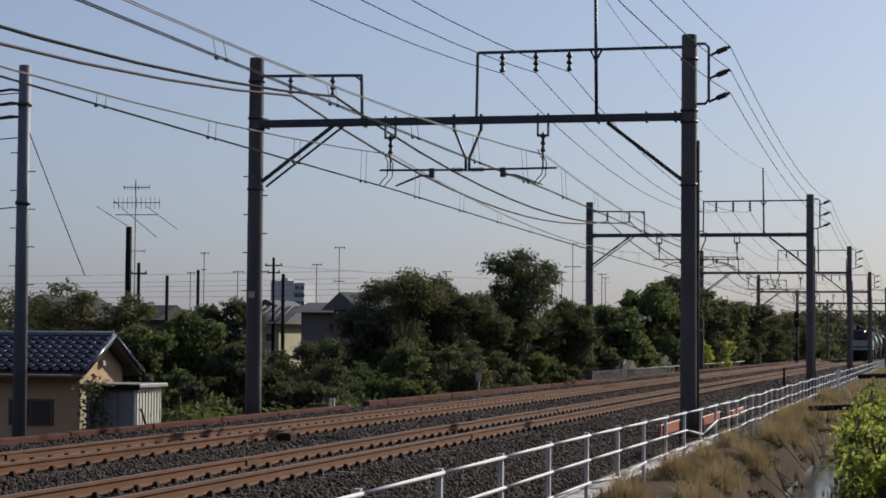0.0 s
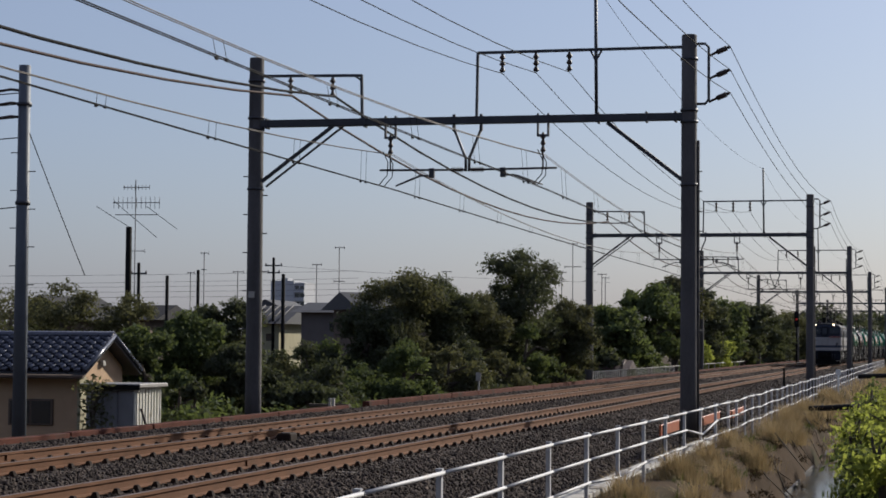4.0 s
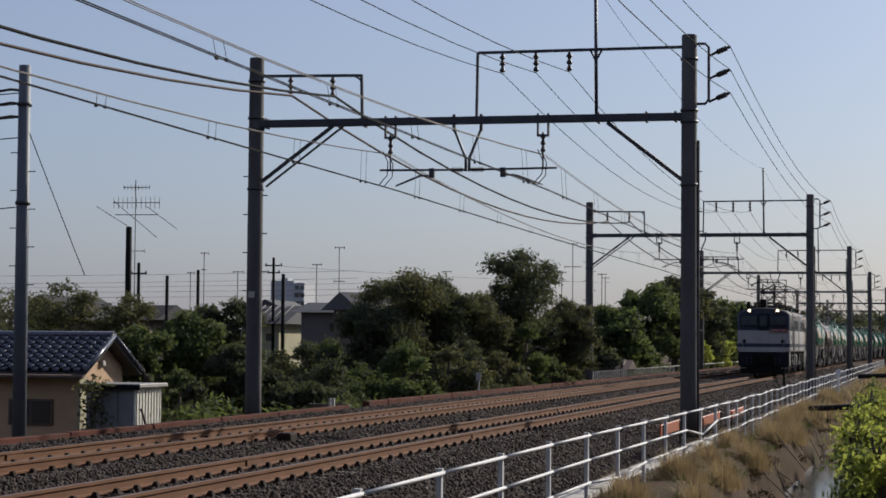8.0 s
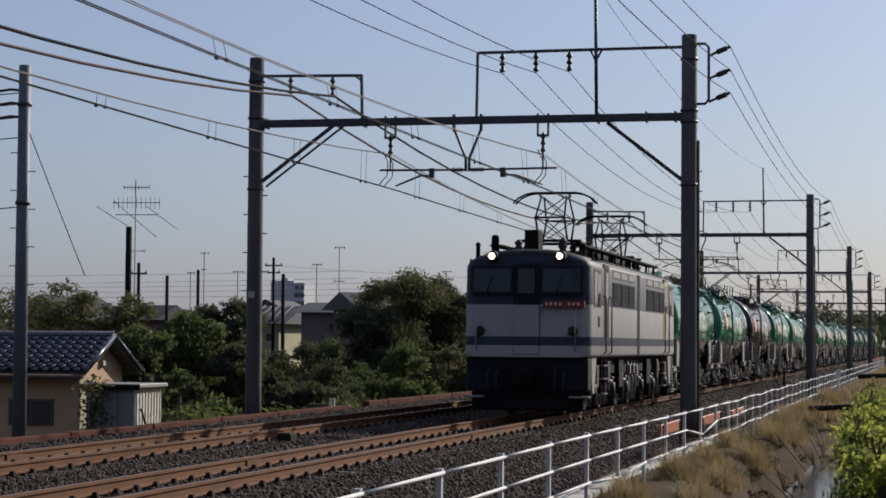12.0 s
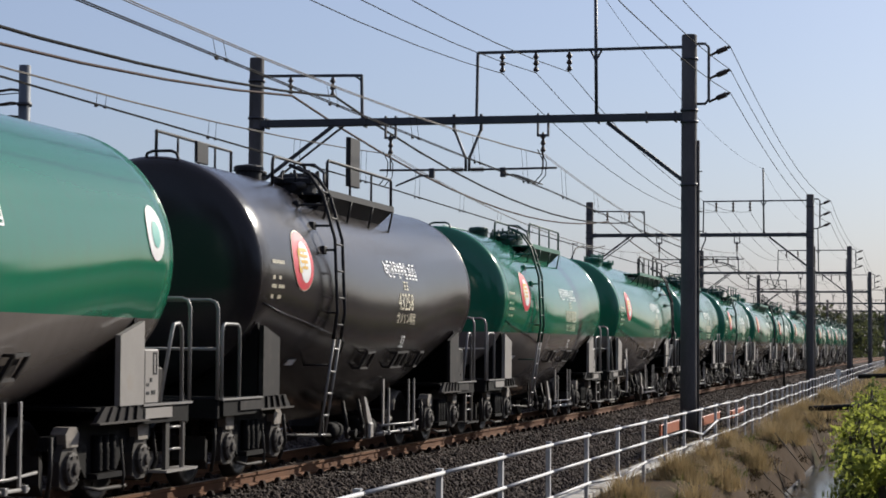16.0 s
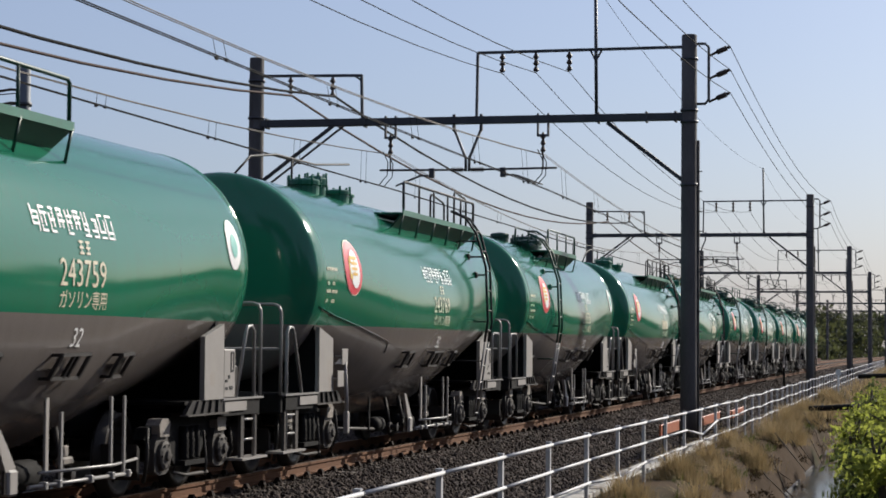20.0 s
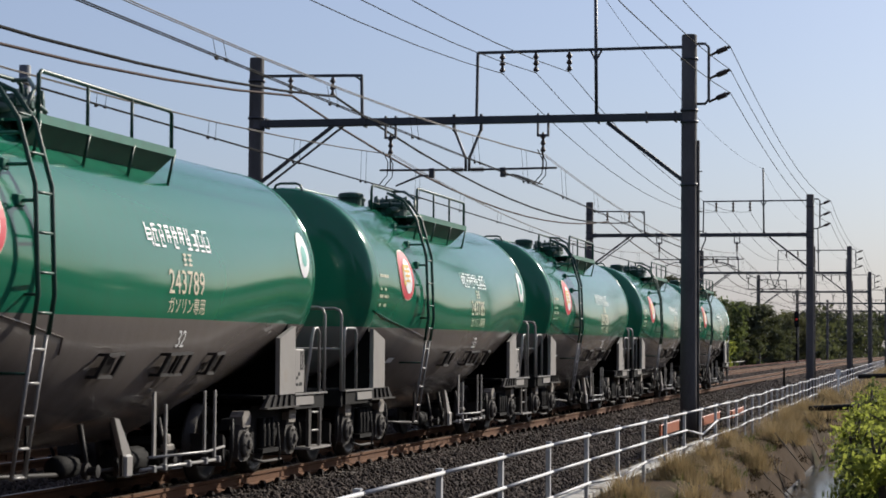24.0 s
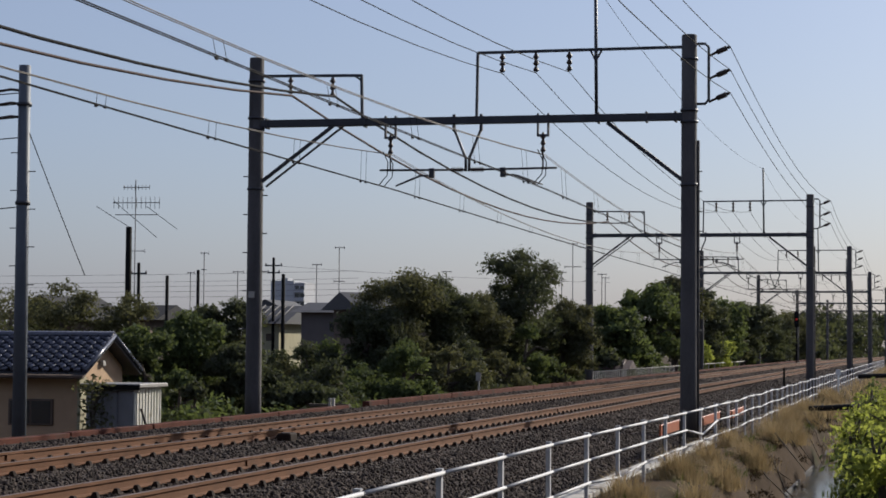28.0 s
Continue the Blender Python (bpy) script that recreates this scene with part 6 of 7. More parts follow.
def grass(n, spots, spread, hmin, hmax, m, seed, name, label, width=0.012):
    """Blades of grass in tufts: each blade a bent, tapering strip."""
    rng = np.random.default_rng(seed)
    sp = np.array(spots)[rng.integers(0, len(spots), n)]
    p = sp + rng.normal(size=(n, 3)) * np.array([spread, spread * 1.6, 0.02])
    off = (p - sp)[:, :2] / np.array([spread, spread * 1.6])
    h = rng.uniform(hmin, hmax, n) * (0.45 + 0.75 * np.exp(-0.5 * (off ** 2).sum(1)))
    a = np.arctan2(off[:, 1], off[:, 0]) + rng.normal(scale=0.9, size=n)
    lean = rng.uniform(0.1, 0.95, n) * h
    side = np.stack([np.cos(a + 1.57), np.sin(a + 1.57), np.zeros(n)], 1) * width
    out = np.stack([np.cos(a), np.sin(a), np.zeros(n)], 1)
    mid = p + out * (lean * 0.3)[:, None] + np.array([0, 0, 1]) * (h * 0.6)[:, None]
    tip = p + out * lean[:, None] + np.array([0, 0, 1]) * (h * rng.uniform(0.8, 1.0, n))[:, None]
    q = np.stack([p - side, p + side, mid + side * 0.8, mid - side * 0.8, tip - side * 0.15, tip + side * 0.15], 1).reshape(-1, 3)
    base = 6 * np.arange(n)[:, None]
    f = np.concatenate([base + np.array([0, 1, 2, 3]), base + np.array([3, 2, 5, 4])])
    return tagged(leaf_mesh(name, q, f, m, None), label, "grass", kind="stuff")


rng = np.random.default_rng(12)


def bank(x):
    for (xa, za), (xb, zb) in zip(SEC, SEC[1:]):
        if xa <= x <= xb:
            return za + (zb - za) * (x - xa) / (xb - xa)
    return 0.0


sp = [(x, y, bank(x) - 0.03) for x, y in zip(4.55 + 0.8 * rng.random(34) ** 1.2, 27 + 62 * rng.random(34) ** 1.2)]
grass(27000, sp, 0.17, 0.14, 0.6, M["straw"], 1, "dry_grass", "clumps of dry straw-coloured grass on the bank", 0.005)
sp = [(x, y, bank(x) - 0.03) for x, y in zip(4.5 + 0.8 * rng.random(60), 24 + 75 * rng.random(60))]
grass(2200, sp, 0.12, 0.06, 0.25, M["weed"], 2, "green_weeds", "low green weeds along the fence", 0.008)
sp = [(x, y, bank(x) - 0.03) for x, y in zip(5.0 + 1.2 * rng.random(90), 60 + 150 * rng.random(90))]
grass(9000, sp, 0.5, 0.2, 0.8, M["straw"], 3, "dry_grass", "tall dry grass on the far bank", 0.015)
sp = [(x, y, bank(x) - 0.03) for x, y in zip(-7.9 + 1.4 * rng.random(80), 40 + 90 * rng.random(80))]
grass(8000, sp, 0.35, 0.1, 0.45, M["weed"], 4, "green_weeds", "low green weeds behind the kerb", 0.012)
M["brown_leaf"] = leaf_mat("dead_bramble_leaf", (0.04, 0.027, 0.017), (0.06, 0.04, 0.02), 0.3)
cs = np.stack([rng.uniform(4.9, 5.75, 120), 26 + 75 * rng.random(120) ** 1.2, np.zeros(120)], 1)
cs[:, 2] = [bank(v) + 0.02 for v in cs[:, 0]]
q, f = leaves(cs, rng.uniform(0.1, 0.26, 120), 9000, 0.028, rng, 0.6, 0.1)
tagged(leaf_mesh("dead_brambles", q, f, M["brown_leaf"], None), "dead brown brambles on the ditch bank", "undergrowth", kind="stuff")
# bare stalks leaning over the ditch
for i in range(9):
    x, y = 5.2 + 0.5 * rng.random(), 40 + 22 * rng.random()
    b = B()
    e = (x + rng.uniform(0.2, 0.7), y + rng.uniform(-1.2, 0.4), bank(x) + rng.uniform(-0.7, 0.1))
    tube(b, [(x - 0.3, y + 0.3, bank(x - 0.3) + 0.25), (x, y, bank(x) + 0.28), e], 0.02, 5, r2=0.008)
    tagged(part("dead_stalk", b, M["bark"]), "dead brown stalk leaning over the ditch", "stalk", "dead stalks")
b = B()
tube(b, [(5.0, 66, -0.35), (6.5, 64, -0.22), (8.6, 61, 0.0)], 0.09, 8)
tagged(part("pipe", b, M["dark"]), "dark pipe crossing the ditch", "pipe")
b = B()
tube(b, [(5.2, 108, 0.1), (8.8, 104, 0.3)], 0.12, 8)
tagged(part("pipe", b, M["dark"]), "dark pipe crossing the ditch", "pipe")
# shrubs on the near bank; sun and part shade are put into their leaf colours
for i, (x, y, top, half) in enumerate(((8.3, 24.5, 0.55, 0.4), (8.0, 27, 0.2, 0.36), (8.35, 29.5, 0.6, 0.42), (7.85, 31, -0.05, 0.36), (8.2, 34, 0.55, 0.5), (7.7, 36, 0.05, 0.38), (8.3, 39.5, 0.65, 0.6), (7.6, 42, 0.15, 0.45), (8.1, 47, 0.7, 0.65), (7.5, 51, 0.25, 0.5), (8.3, 55, 0.7, 0.8), (7.6, 62, 0.4, 0.65), (8.4, 70, 0.6, 0.9), (7.7, 80, 0.4, 0.9), (8.6, 92, 0.5, 1.1), (7.5, 36.5, 0.4, 0.36), (7.45, 42, 0.6, 0.4), (7.45, 49, 0.75, 0.5), (7.7, 33.5, 0.5, 0.36), (7.35, 57, 0.5, 0.55))):
    tree(x - 0.2, y, top + 0.18, half * 1.12, M["leaf_mid" if i % 4 == 1 else "leaf_bright"], 750, 500 + i, "green weedy ditch-bank shrub, part shade in its leaf colour" if i % 4 == 1 else "yellow-green ditch-bank shrub, sunlight in its leaf colour", leaf=0.046, ground=bank(min(x, 8.8)) - 0.15, name="bush", inner=0.0, group="shrubs on the ditch bank")
sp = [(x, y, bank(x) - 0.03) for x, y in zip(7.25 + 1.6 * rng.random(70), 24 + 50 * rng.random(70))]
grass(7000, sp, 0.16, 0.1, 0.42, M["weed"], 6, "green_weeds", "green weeds on the near ditch bank", 0.01)


# ---- houses, poles and masts beyond the line ----
M.update({
    "tile": mat("glazed_roof_tile", (0.055, 0.06, 0.085), 0.25, vary=0.25, scale=8, coat=0.5, per_object=0.3),
    "tile_far": mat("grey_roof_tile", (0.04, 0.04, 0.045), 0.65, vary=0.25, scale=6),
    "stucco": mat("tan_stucco", (0.46, 0.31, 0.19), 0.9, vary=0.12, scale=3, bump=0.2),
    "stucco_pale": mat("pale_stucco", (0.34, 0.31, 0.2), 0.9, vary=0.1, scale=2),
    "stucco_grey": mat("grey_stucco", (0.13, 0.115, 0.11), 0.9, vary=0.12, scale=2),
    "roof_dark": mat("old_dark_roof_tile", (0.02, 0.02, 0.023), 0.8, spec=0.2, vary=0.25, scale=6),
    "brown_roof": mat("rusty_brown_sheet_roof", (0.07, 0.042, 0.034), 0.7, vary=0.25, scale=3),
    "brown_wall": mat("brown_wall", (0.12, 0.085, 0.065), 0.85, vary=0.2, scale=2),
    "shed_grey": mat("grey_sheet_metal", (0.2, 0.2, 0.21), 0.5, vary=0.15, scale=3),
    "shed_white": mat("cream_sheet_metal", (0.62, 0.6, 0.52), 0.5, vary=0.12, scale=3, stain=((0.4, 0.33, 0.22), 2, 0.6)),
    "pane": mat("dark_window_glass", (0.03, 0.033, 0.035), 0.08, vary=0.05, spec=0.8),
    "pole_steel": mat("galvanised_steel_pole", (0.1, 0.115, 0.135), 0.6, metal=0.2, vary=0.15, scale=3),
    "tower": mat("apartment_facade", (0.42, 0.43, 0.45), 0.8, vary=0.1, scale=0.2),
})


def tile_house():
    h = empty("house", (-17.2, 49.65, -2.15), "low tan house with a dark glazed tile roof", "house")
    x0, x1, y0, y1, zt, zr = -6.0, 5.15, -1.45, 1.45, 3.16, 3.84
    b = B()
    box(b, x0, x1, y0, y0 + 0.15, 0, zt)
    box(b, x0, x1, y1 - 0.15, y1, 0, zt)
    box(b, x0, x0 + 0.15, y0 + 0.15, y1 - 0.15, 0, zt)
    part("wall", b, M["stucco"], h)
    b = B()
    v = [b.verts.new(p) for xx in (x1 - 0.15, x1) for p in ((xx, y0 + 0.15, 0), (xx, y1 - 0.15, 0), (xx, y1 - 0.15, zt), (xx, 0, zr - 0.06), (xx, y0 + 0.15, zt))]
    b.faces.new(v[:5][::-1])
    b.faces.new(v[5:])
    for i in range(5):
        b.faces.new((v[i], v[(i + 1) % 5], v[5 + (i + 1) % 5], v[5 + i]))
    part("gable_wall", b, M["stucco"], h)
    # ragged stone-faced pier at the corner
    b = B()
    for k in range(15):
        d = 0.03 * math.sin(k * 2.7)
        box(b, x1 - 0.02, x1 + 0.05 + abs(d), y0 - 0.02, y0 + 0.42 + d, 0.19 * k, 0.19 * k + 0.175, 0.012)
    part("stone_pier", b, M["stucco_pale"], h)
    wn_ = B()
    box(wn_, 3.3, 4.5, y0 - 0.05, y0 + 0.02, 1.62, 2.28, 0.01)
    win = part("window", wn_, M["brown_wall"], h)
    for xa, xb in ((3.36, 3.87), (3.93, 4.44)):
        q = B()
        box(q, xa, xb, y0 - 0.06, y0 - 0.04, 1.67, 2.23)
        part("pane", q, M["pane"], win)
    # roof boards, then tiles row by row on the slope that faces the line
    e = 0.45
    slope = (zr - zt) / 1.45
    rf = None
    for s in (-1, 1):
        b = B()
        ye, ze = s * (1.45 + e), zt - e * slope
        v = [b.verts.new(p) for p in ((x0 - 0.4, 0, zr), (x1 + 0.35, 0, zr), (x1 + 0.35, ye, ze), (x0 - 0.4, ye, ze), (x0 - 0.4, 0, zr - 0.1), (x1 + 0.35, 0, zr - 0.1), (x1 + 0.35, ye, ze - 0.1), (x0 - 0.4, ye, ze - 0.1))]
        for f in ((0, 1, 2, 3), (7, 6, 5, 4), (0, 4, 5, 1), (1, 5, 6, 2), (2, 6, 7, 3), (3, 7, 4, 0)):
            b.faces.new([v[i] for i in f])
        bmesh.ops.recalc_face_normals(b, faces=b.faces)
        r = part("roof", b, M["tile_far"], h)
        rf = r if s < 0 else rf
    b = B()
    tube(b, [(x0 - 0.4, 0, zr + 0.05), (x1 + 0.35, 0, zr + 0.05)], 0.1, 8)
    part("ridge", b, M["tile"], h)
    for s in (-1, 1):
        b = B()
        tube(b, [(x1 + 0.35, 0, zr + 0.03), (x1 + 0.35, s * (1.45 + e), zt - e * slope + 0.03)], 0.07, 8)
        part("verge", b, M["tile"], h)
    b = B()
    tube(b, [(x0 - 0.4, -1.45 - e - 0.05, zt - e * slope - 0.1), (x1 + 0.35, -1.45 - e - 0.05, zt - e * slope - 0.1)], 0.06, 6)
    part("gutter", b, M["brown_wall"], h)
    # one tile: a pan with a raised roll
    tm = B()
    pr = [(-0.14, 0.005), (-0.06, -0.005), (0.035, 0.0), (0.045, 0.045), (0.075, 0.085), (0.11, 0.08), (0.132, 0.04), (0.14, 0.0)]
    L = 0.285
    for (xa, za), (xb, zb) in zip(pr, pr[1:]):
        q = [tm.verts.new(p) for p in ((xa, 0, za + 0.05), (xb, 0, zb + 0.05), (xb, L, zb), (xa, L, za), (xa, 0, za), (xb, 0, zb))]
        tm.faces.new(q[:4]).smooth = True
        tm.faces.new((q[0], q[4], q[5], q[1]))
    bmesh.ops.remove_doubles(tm, verts=tm.verts, dist=0.0005)
    me = bpy.data.meshes.new("roof_tile")
    tm.to_mesh(me)
    tm.free()
    me.materials.append(M["tile"])
    ang = math.atan(slope)
    for row in range(8):
        for col in range(36):
            t = new("roof_tile", me)
            t.parent = rf
            d = 0.27 * row
            yy = -(1.45 + e) + 0.02 + d * math.cos(ang)
            zz = zt - e * slope + 0.03 + d * math.sin(ang)
            t.matrix_basis = Matrix.Translation((x1 + 0.2 - 0.28 * col, yy, zz)) @ Matrix.Rotation(ang, 4, "X")
    # lamp on the gable
    b = B()
    box(b, x1, x1 + 0.1, -0.1, 0.1, zr - 0.75, zr - 0.6, 0.02)
    part("gable_lamp", b, M["concrete"], h)
    return h


tile_house()


def shed():
    s = empty("storage_shed", (-10.3, 46.9, -1.5), "grey and cream sheet-metal garden shed", "shed")
    b = B()
    box(b, -0.62, 0.58, -0.85, -0.8, 0, 2.0)
    box(b, -0.62, -0.57, -0.8, 0.8, 0, 2.0)
    part("front_wall", b, M["shed_grey"], s)
    b = B()
    box(b, 0.58, 0.63, -0.85, 0.8, 0, 1.98)
    sw = part("side_wall", b, M["shed_white"], s)
    for k in range(9):
        b = B()
        y = -0.8 + 0.19 * k
        box(b, 0.63, 0.655, y, y + 0.035, 0.02, 1.96)
        part("wall_rib", b, M["shed_white"], sw)
    for x in (-0.6, -0.2, 0.2):
        b = B()
        box(b, x + 0.02, x + 0.37, -0.88, -0.85, 0.05, 1.9)
        part("door_panel", b, M["shed_grey"], s)
    b = B()
    box(b, -0.72, 0.78, -0.98, 0.9, 1.98, 2.08, 0.02)
    part("roof", b, M["plate"], s)
    b = B()
    box(b, -0.72, 0.78, -1.0, -0.97, 1.94, 2.06)
    part("fascia", b, M["dark"], s)


shed()
b = B()
tube(b, [(-9.2, 46.2, -1.2), (-9.55, 46.1, 0.0)], 0.03, 6)
tagged(part("leaning_stick", b, M["bark"]), "brown stick leaning on the shed", "stick")


def gable_house(x, y, wx, wy, eave, ridge, wall, roof, label, along_x=True, ground=-2.2, windows=(), rolls=0.045, turn=0.0):
    h = empty("house", pose(x, y, ground, rz=turn), label, "house", "houses beyond the trees")
    zt, zr = eave - ground, ridge - ground
    b = B()
    box(b, -wx / 2, wx / 2, -wy / 2, wy / 2, 0, zt)
    part("wall", b, wall, h)
    b = B()
    e = 0.5
    if along_x:
        v = [b.verts.new(p) for p in ((-wx / 2 - e, -wy / 2 - e, zt - 0.1), (wx / 2 + e, -wy / 2 - e, zt - 0.1), (wx / 2 + e, 0, zr), (-wx / 2 - e, 0, zr), (-wx / 2 - e, wy / 2 + e, zt - 0.1), (wx / 2 + e, wy / 2 + e, zt - 0.1))]
    else:
        v = [b.verts.new(p) for p in ((-wx / 2 - e, -wy / 2 - e, zt - 0.1), (-wx / 2 - e, wy / 2 + e, zt - 0.1), (0, wy / 2 + e, zr), (0, -wy / 2 - e, zr), (wx / 2 + e, -wy / 2 - e, zt - 0.1), (wx / 2 + e, wy / 2 + e, zt - 0.1))]
    for f in ((0, 1, 2, 3), (3, 2, 5, 4), (0, 3, 4), (1, 5, 2), (0, 4, 5, 1)):
        b.faces.new([v[i] for i in f])
    bmesh.ops.recalc_face_normals(b, faces=b.faces)
    r = part("roof", b, roof, h)
    if along_x and rolls:
        n = int((wx + 1) / 0.42)
        for k in range(n):
            b = B()
            xx = -wx / 2 - e + 0.2 + 0.42 * k
            tube(b, [(xx, -wy / 2 - e, zt - 0.07), (xx, 0, zr + 0.03)], rolls, 5)
            part("tile_row", b, roof, r)
    for wx0, wx1, z0, z1 in windows:
        b = B()
        box(b, wx0, wx1, -wy / 2 - 0.03, -wy / 2 + 0.02, z0, z1)
        part("window", b, M["pane"], h)
    return h


gable_house(-27.5, 113, 1.9, 6.0, 2.75, 3.7, M["stucco_pale"], M["tile_far"], "pale house with a striped grey tile roof", windows=((0.2, 0.7, 3.9, 4.3),))
gable_house(-22.95, 109, 2.16, 6.0, 3.33, 3.82, M["stucco_grey"], M["tile_far"], "grey house with a low grey roof", windows=((0.5, 0.9, 4.5, 4.9),), rolls=0)
gable_house(-17.7, 99.6, 4.0, 3.6, 3.35, 4.12, M["brown_wall"], M["tile_far"], "brown house with a low grey roof among trees", rolls=0, turn=40)
gable_house(-31.3, 125, 1.9, 5.0, 3.7, 4.28, M["stucco_grey"], M["tile_far"], "grey-roofed house behind the pale one", along_x=False)
gable_house(-30.3, 101, 1.2, 5, 2.8, 3.5, M["brown_wall"], M["roof_dark"], "dark house roof behind the trees", rolls=0)
gable_house(-24.3, 76, 2.2, 5, 2.5, 3.35, M["brown_wall"], M["roof_dark"], "dark house roof behind the shrubs", along_x=False)
gable_house(-8.3, 113, 1.3, 2.0, 0.42, 0.78, M["brown_roof"], M["brown_roof"], "small trackside hut with a brown roof", ground=-1.3)

# apartment block on the horizon
ap = empty("apartment_building", (-212.5, 702, -2.2), "far grey apartment block with rows of balconies", "building")
b = B()
box(b, -6.2, 2.4, 0, 14, 0, 26.0)
box(b, -3.0, -0.5, 2, 8, 26.0, 27.0)
part("wall", b, M["tower"], ap)
b = B()
box(b, 2.4, 6.0, 1.0, 14, 0, 25.4)
part("wing", b, M["tower"], ap)
for k in range(8):
    z = 1.5 + 2.9 * k
    b = B()
    box(b, 2.45, 6.2, -0.4, 1.0, z, z + 1.1)
    part("balcony", b, M["tower"], ap)
    for j in range(2):
        b = B()
        box(b, 2.6 + 1.8 * j, 4.1 + 1.8 * j, 0.94, 0.98, z + 1.2, z + 2.5)
        part("window", b, M["pane"], ap)
for k in range(6):
    for j in range(2):
        b = B()
        box(b, -5.4 + 3.6 * j, -4.8 + 3.6 * j, -0.06, 0.0, 5 + 3.4 * k, 6.6 + 3.4 * k)
        part("window", b, M["pane"], ap)


def pole(x, y, top, r, label, m, ground=-2.2, arms=(), name="utility_pole"):
    p = empty(name, (x, y, ground), label, "pole", "utility poles")
    h = top - ground
    b = B()
    lathe(b, [(r * 1.25, -0.2), (r, h - 0.01), (r * 0.6, h)], 14, (0, 0, 0))
    part("shaft", b, m, p)
    for z, half in arms:
        b = B()
        box(b, -half, half, -0.04, 0.04, z - ground - 0.04, z - ground + 0.04)
        part("crossarm", b, M["steel"], p)
        for s in (-0.9, 0.0, 0.9):
            b = B()
            lathe(b, [(0.03, 0.04), (0.05, 0.06), (0.03, 0.09), (0.04, 0.12), (0.01, 0.14)], 8, (s * half, 0, z - ground))
            part("pin_insulator", b, M["porcelain"], p)
    return p


near = pole(-11.0, 42.5, 7.72, 0.13, "tall grey steel utility pole beside the line", M["pole_steel"], ground=-1.6)
for k in range(9):
    b = B()
    s = 1 if k % 2 else -1
    z = 4.0 + 0.42 * k
    tube(b, [(s * 0.1, 0, z), (s * 0.3, 0, z)], 0.012, 5)
    part("step_bolt", b, M["steel"], near)
for z in (6.2, 8.4):
    b = B()
    lathe(b, [(0.14, z), (0.165, z), (0.165, z + 0.08), (0.14, z + 0.08)], 14, (0, 0, 0))
    part("band_clamp", b, M["steel"], near)
for k, z in enumerate((8.75, 8.45, 8.15)):
    b = B()
    tube(b, [(-0.08, 0, z), (-0.28, -0.1, z + 0.02), (-0.6, -0.6, z - 0.12)], 0.03, 6)
    part("strain_insulator", b, M["porcelain"], near)
b = B()
span(b, (-10.87, 42.5, 6.2), (-10.35, 44.5, 3.1), 0.02, 0.011, 6)
tagged(part("guy_wire", b, M["wire"]), "guy wire running down from the pole", "cable")
for z, z2 in ((7.1, 7.0), (6.85, 6.7), (6.55, 6.45), (6.1, 6.0), (4.55, 4.5)):
    b = B()
    span(b, (-11.1, 42.5, z), (-34, 33, z2 - 0.6), 0.6, 0.013, 12)
    tagged(part("service_line", b, M["wire"]), "black service line strung from the pole", "cable", "service lines")


def tv_mast(x, y, base, top, label, beams):
    p = empty("aerial_mast", (x, y, base), label, "aerial", "roof aerials")
    b = B()
    tube(b, [(0, 0, -2.3 - base), (0, 0, top - base)], 0.02 * y / 100 + 0.005, 6)
    part("mast", b, M["steel"], p)
    for z, half, n in beams:
        tick = 0.22 if n > 8 else 0.09
        b = B()
        tube(b, [(-half, 0, z - base), (half, 0.15 * half, z - base)], 0.014 * y / 100 + 0.006, 5)
        for k in range(n):
            xx = -half + 2 * half * k / max(1, n - 1)
            tube(b, [(xx, 0.1, z - base - tick), (xx, 0.1, z - base + tick)], 0.009 * y / 100 + 0.004, 4)
        part("antenna", b, M["steel"], p)
    return p


pole(-20.3, 72, 5.85, 0.11, "dark wooden pole carrying a radio aerial", M["dark"])
tv_mast(-20.05, 72, 3.9, 7.6, "radio mast with long yagi aerials", ((7.32, 0.5, 8), (6.75, 0.9, 11), (6.3, 0.8, 0), (4.95, 0.35, 2)))
b = B()
tube(b, [(-21.6, 72, 6.62), (-20.3, 72, 5.85)], 0.012, 5)
tube(b, [(-20.9, 72, 6.8), (-19.2, 72, 5.45)], 0.012, 5)
tube(b, [(-19.6, 72, 6.6), (-18.4, 72, 5.75)], 0.012, 5)
tagged(part("aerial_stay", b, M["wire"]), "thin wire stays of the radio mast", "cable")
for x, y, top, arms in ((-27.0, 90, 5.25, ((4.75, 0.4),)), (-25.6, 90, 4.65, ()), (-25.9, 95, 5.1, ()), (-26.9, 110, 6.35, ((5.9, 0.5), (5.5, 0.35))), (-18.4, 85, 4.55, ())):
    pole(x, y, top, 0.075, "dark utility pole among the houses", M["dark"], arms=arms)
for x, y, base, top, bm_ in ((-27.4, 100, 3.5, 6.2, ((6.15, 0.2, 2), (5.3, 0.15, 0))), (-29.0, 110, 3.4, 5.6, ((5.55, 0.3, 2),)), (-24.4, 110, 3.6, 6.0, ((5.95, 0.25, 2),)), (-31.8, 110, 3.4, 5.55, ((5.5, 0.2, 2),)), (-26.3, 150, 4.0, 7.05, ((7.0, 0.35, 2),)), (-21.95, 106, 4.0, 6.75, ((6.7, 0.25, 2), (4.9, 0.3, 1))), (-11.7, 120, 2.0, 7.6, ((7.55, 0.25, 2), (6.2, 0.5, 1))), (-17.4, 170, 4.0, 7.3, ((7.2, 0.3, 2),)), (-20.2, 165, 4.0, 7.6, ((7.5, 0.35, 2),)), (-14.6, 150, 4.0, 6.9, ((6.8, 0.3, 2),))):
    tv_mast(x, y, base, top, "thin television aerial on a roof mast", bm_)
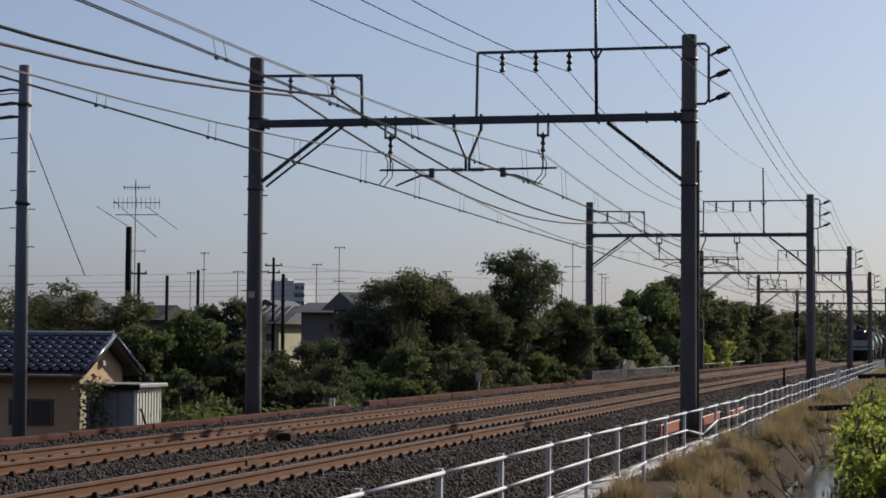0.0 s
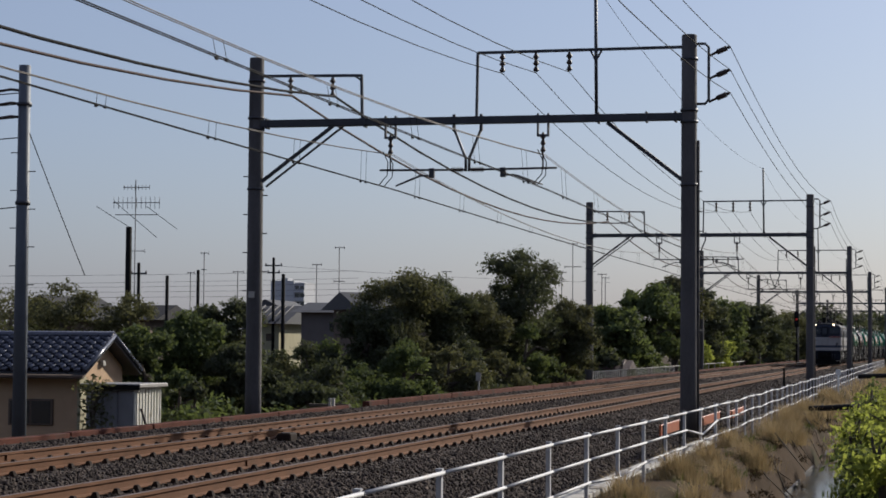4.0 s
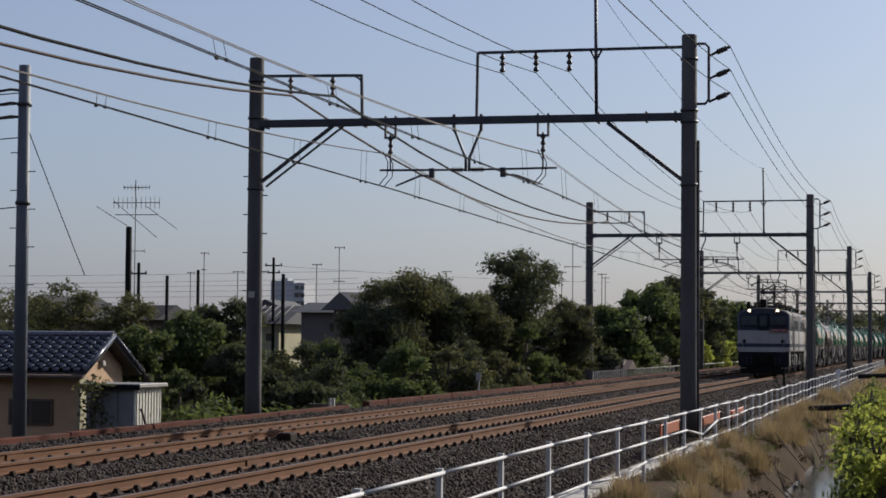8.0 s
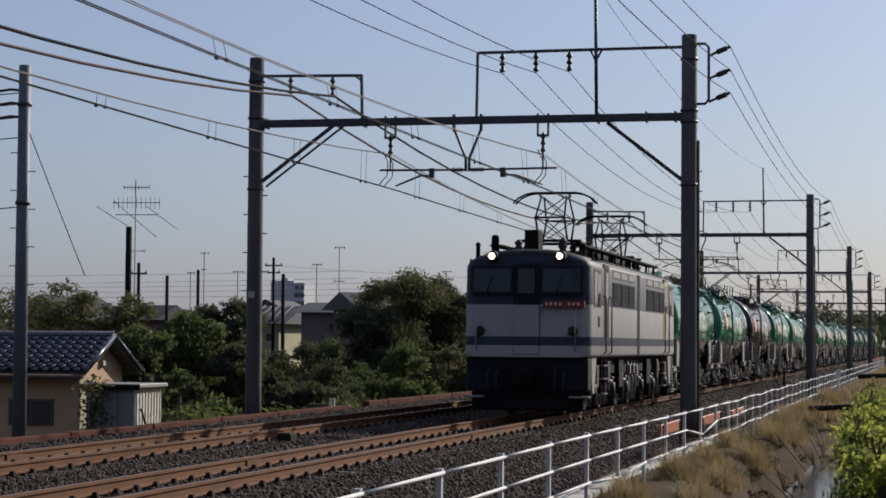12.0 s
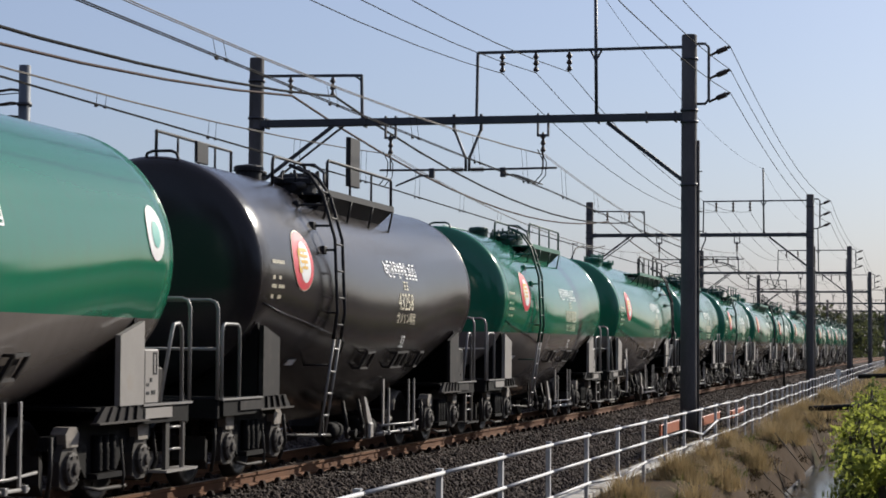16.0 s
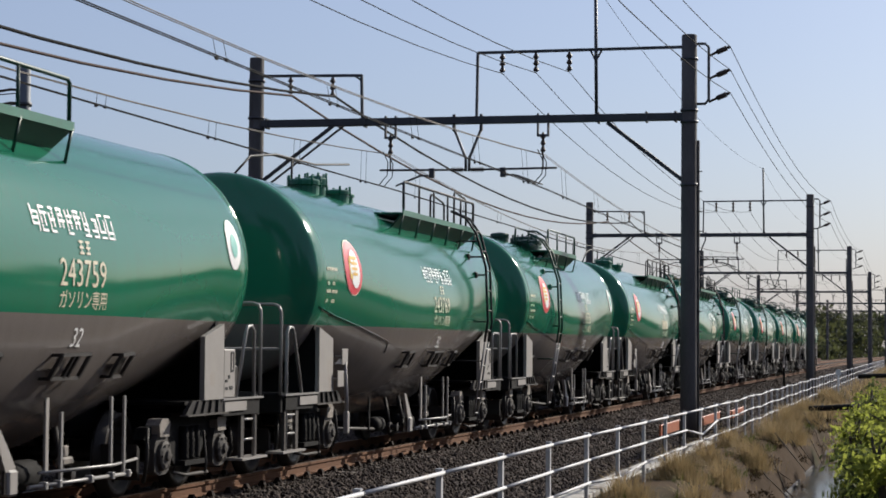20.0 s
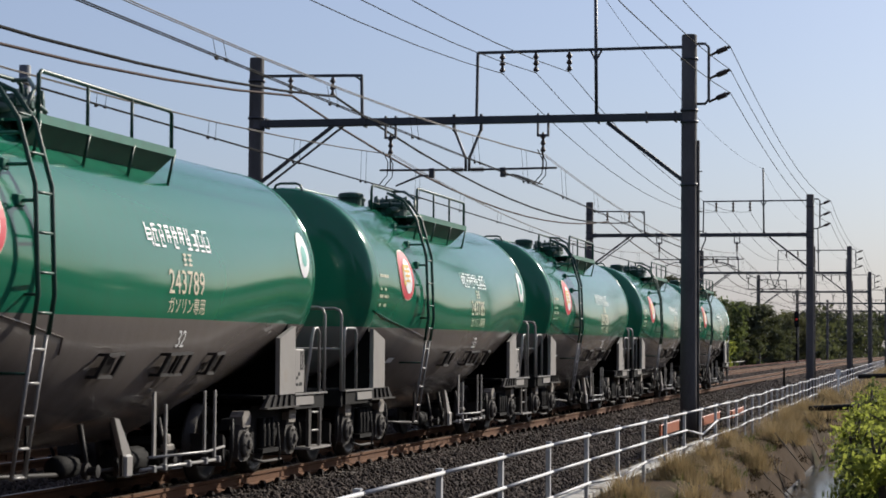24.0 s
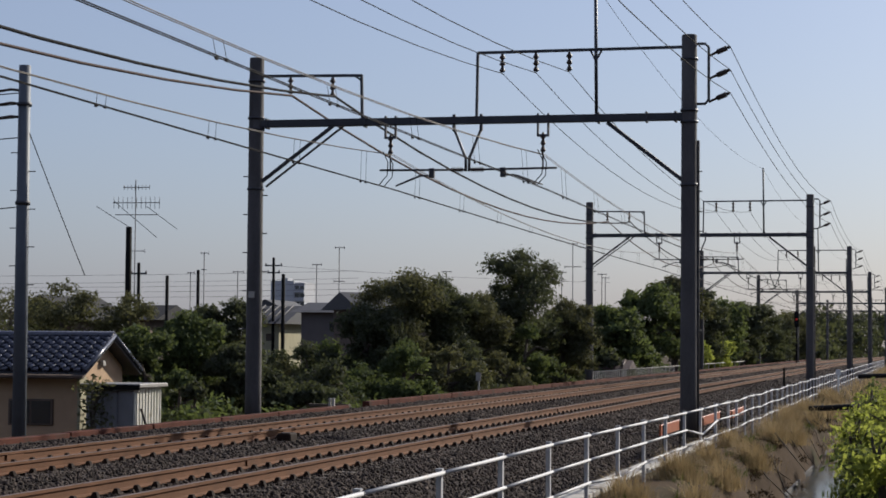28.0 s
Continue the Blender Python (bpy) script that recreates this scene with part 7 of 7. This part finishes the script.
for z0, z1, y0, y1, x0, x1 in ((5.35, 5.6, 110, 110, -60, -22), (4.95, 5.2, 112, 110, -60, -22), (4.75, 5.0, 114, 110, -60, -18), (4.4, 4.6, 110, 108, -60, -18), (4.1, 4.3, 110, 108, -60, -18), (5.9, 6.2, 110, 150, -27, -14)):
    b = B()
    span(b, (x0, y0, z0), (x1, y1, z1), 0.15, 0.008, 12)
    tagged(part("distribution_line", b, M["wire"]), "distant distribution line over the roofs", "cable", "distribution lines")

# trackside furniture beyond the far track
b = B()
box(b, -7.06, -7.01, 72.3, 72.36, -0.7, 0.5, 0.01)
box(b, -7.13, -6.95, 72.28, 72.3, 0.28, 0.58)
tagged(part("marker_board", b, M["concrete"]), "small pale marker board on a white stake", "marker")
for x, y in ((-6.7, 52.6), (-6.8, 52.6)):
    b = B()
    box(b, x - 0.03, x + 0.03, y - 0.04, y + 0.04, -0.6, 0.13, 0.008)
    tagged(part("stake", b, M["concrete"]), "short pale concrete stake by the kerb", "stake", "boundary stakes")
b = B()
box(b, -7.6, -6.45, 53.2, 53.4, -0.14, -0.04, 0.01)
tagged(part("timber_baulk", b, M["bark"]), "dark timber baulk across the kerb gap", "timber")
rail_f = empty("picket_fence", (0, 0, 0), "pale green-white picket fence beyond the far track", "fence")
for k in range(62):
    b = B()
    y = 99 + 0.68 * k if k < 50 else 133 + 4.3 * (k - 50)
    box(b, -7.27, -7.23, y, y + 0.07, -0.6, 0.3)
    part("picket", b, M["concrete"], rail_f)
for z in (0.3, -0.15):
    b = B()
    tube(b, [(-7.25, 99, z), (-7.25, 134, z), (-7.25, 185, z)], 0.028, 5)
    part("fence_rail", b, M["concrete"], rail_f)
# colour-light signal
sg = empty("railway_signal", (-5.75 + bend(230), 230, -0.5), "colour-light railway signal showing red", "signal")
b = B()
tube(b, [(0, 0, 0), (0, 0, 6.4)], 0.09, 8)
part("signal_post", b, M["dark"], sg)
b = B()
box(b, -0.25, 0.25, -0.15, 0.15, 4.3, 6.0, 0.03)
hd = part("signal_head", b, M["dark"], sg)
for k, z in enumerate((4.7, 5.15, 5.6)):
    b = B()
    lathe(b, [(0.02, -0.18), (0.11, -0.18), (0.12, -0.15)], 12, (0, 0, z), "y")
    part("signal_lens", b, mat("red_signal_lens", (0.5, 0.02, 0.02), 0.3, vary=0.02, glow=((1.0, 0.05, 0.03), 0.1)) if k == 1 else M["glass"], hd)
# a plain hedge to the camera's right closes the place
rng = np.random.default_rng(44)
cs = np.stack([rng.uniform(32, 60, 150), rng.uniform(-60, 320, 150), rng.uniform(0, 7, 150)], 1)
q, f = leaves(cs, rng.uniform(2, 4, 150), 24000, 0.7, rng)
tagged(leaf_mesh("field_hedge", q, f, D, None), "dark hedge across the field", "trees", kind="stuff")
# unseen wood added behind the camera; it dims faces turned towards the camera
cs = np.stack([rng.uniform(-70, 70, 150), rng.uniform(-28, -17, 150), rng.uniform(0, 19, 150)], 1)
q, f = leaves(cs, rng.uniform(2.5, 4.5, 150), 34000, 0.75, rng)
tagged(leaf_mesh("wood_edge", q, f, D, None), "unseen dark wood added behind the camera to hold back sky light", "trees", kind="stuff")


# ---- what moves ----
def motions():
    SLACK = {0: -0.35, 1: -0.44, 2: -0.34, 3: -0.16, 4: 0.16}      # play in the couplings
    times = [0.5 * i for i in range(57)]
    ticks = [i / FPS for i in range(28 * FPS + 1)]
    turned = [(travel(0.0) - travel(t)) for t in ticks]
    for ob, back in [(LOCO, 0.0)] + [(q[0], 16.2 + PITCH_W * k + SLACK.get(k, 0.12)) for k, q in enumerate(WAGONS)]:
        walk(ob, [(t, pose(bend(travel(t) + back), travel(t) + back, 0)) for t in times])
        for w in ob.children_recursive:
            if w.name.startswith("wheelset"):
                x, y, r = w.location
                walk(w, [(t, pose(x, y, r, math.degrees(d / r))) for t, d in zip(ticks, turned)])


motions()
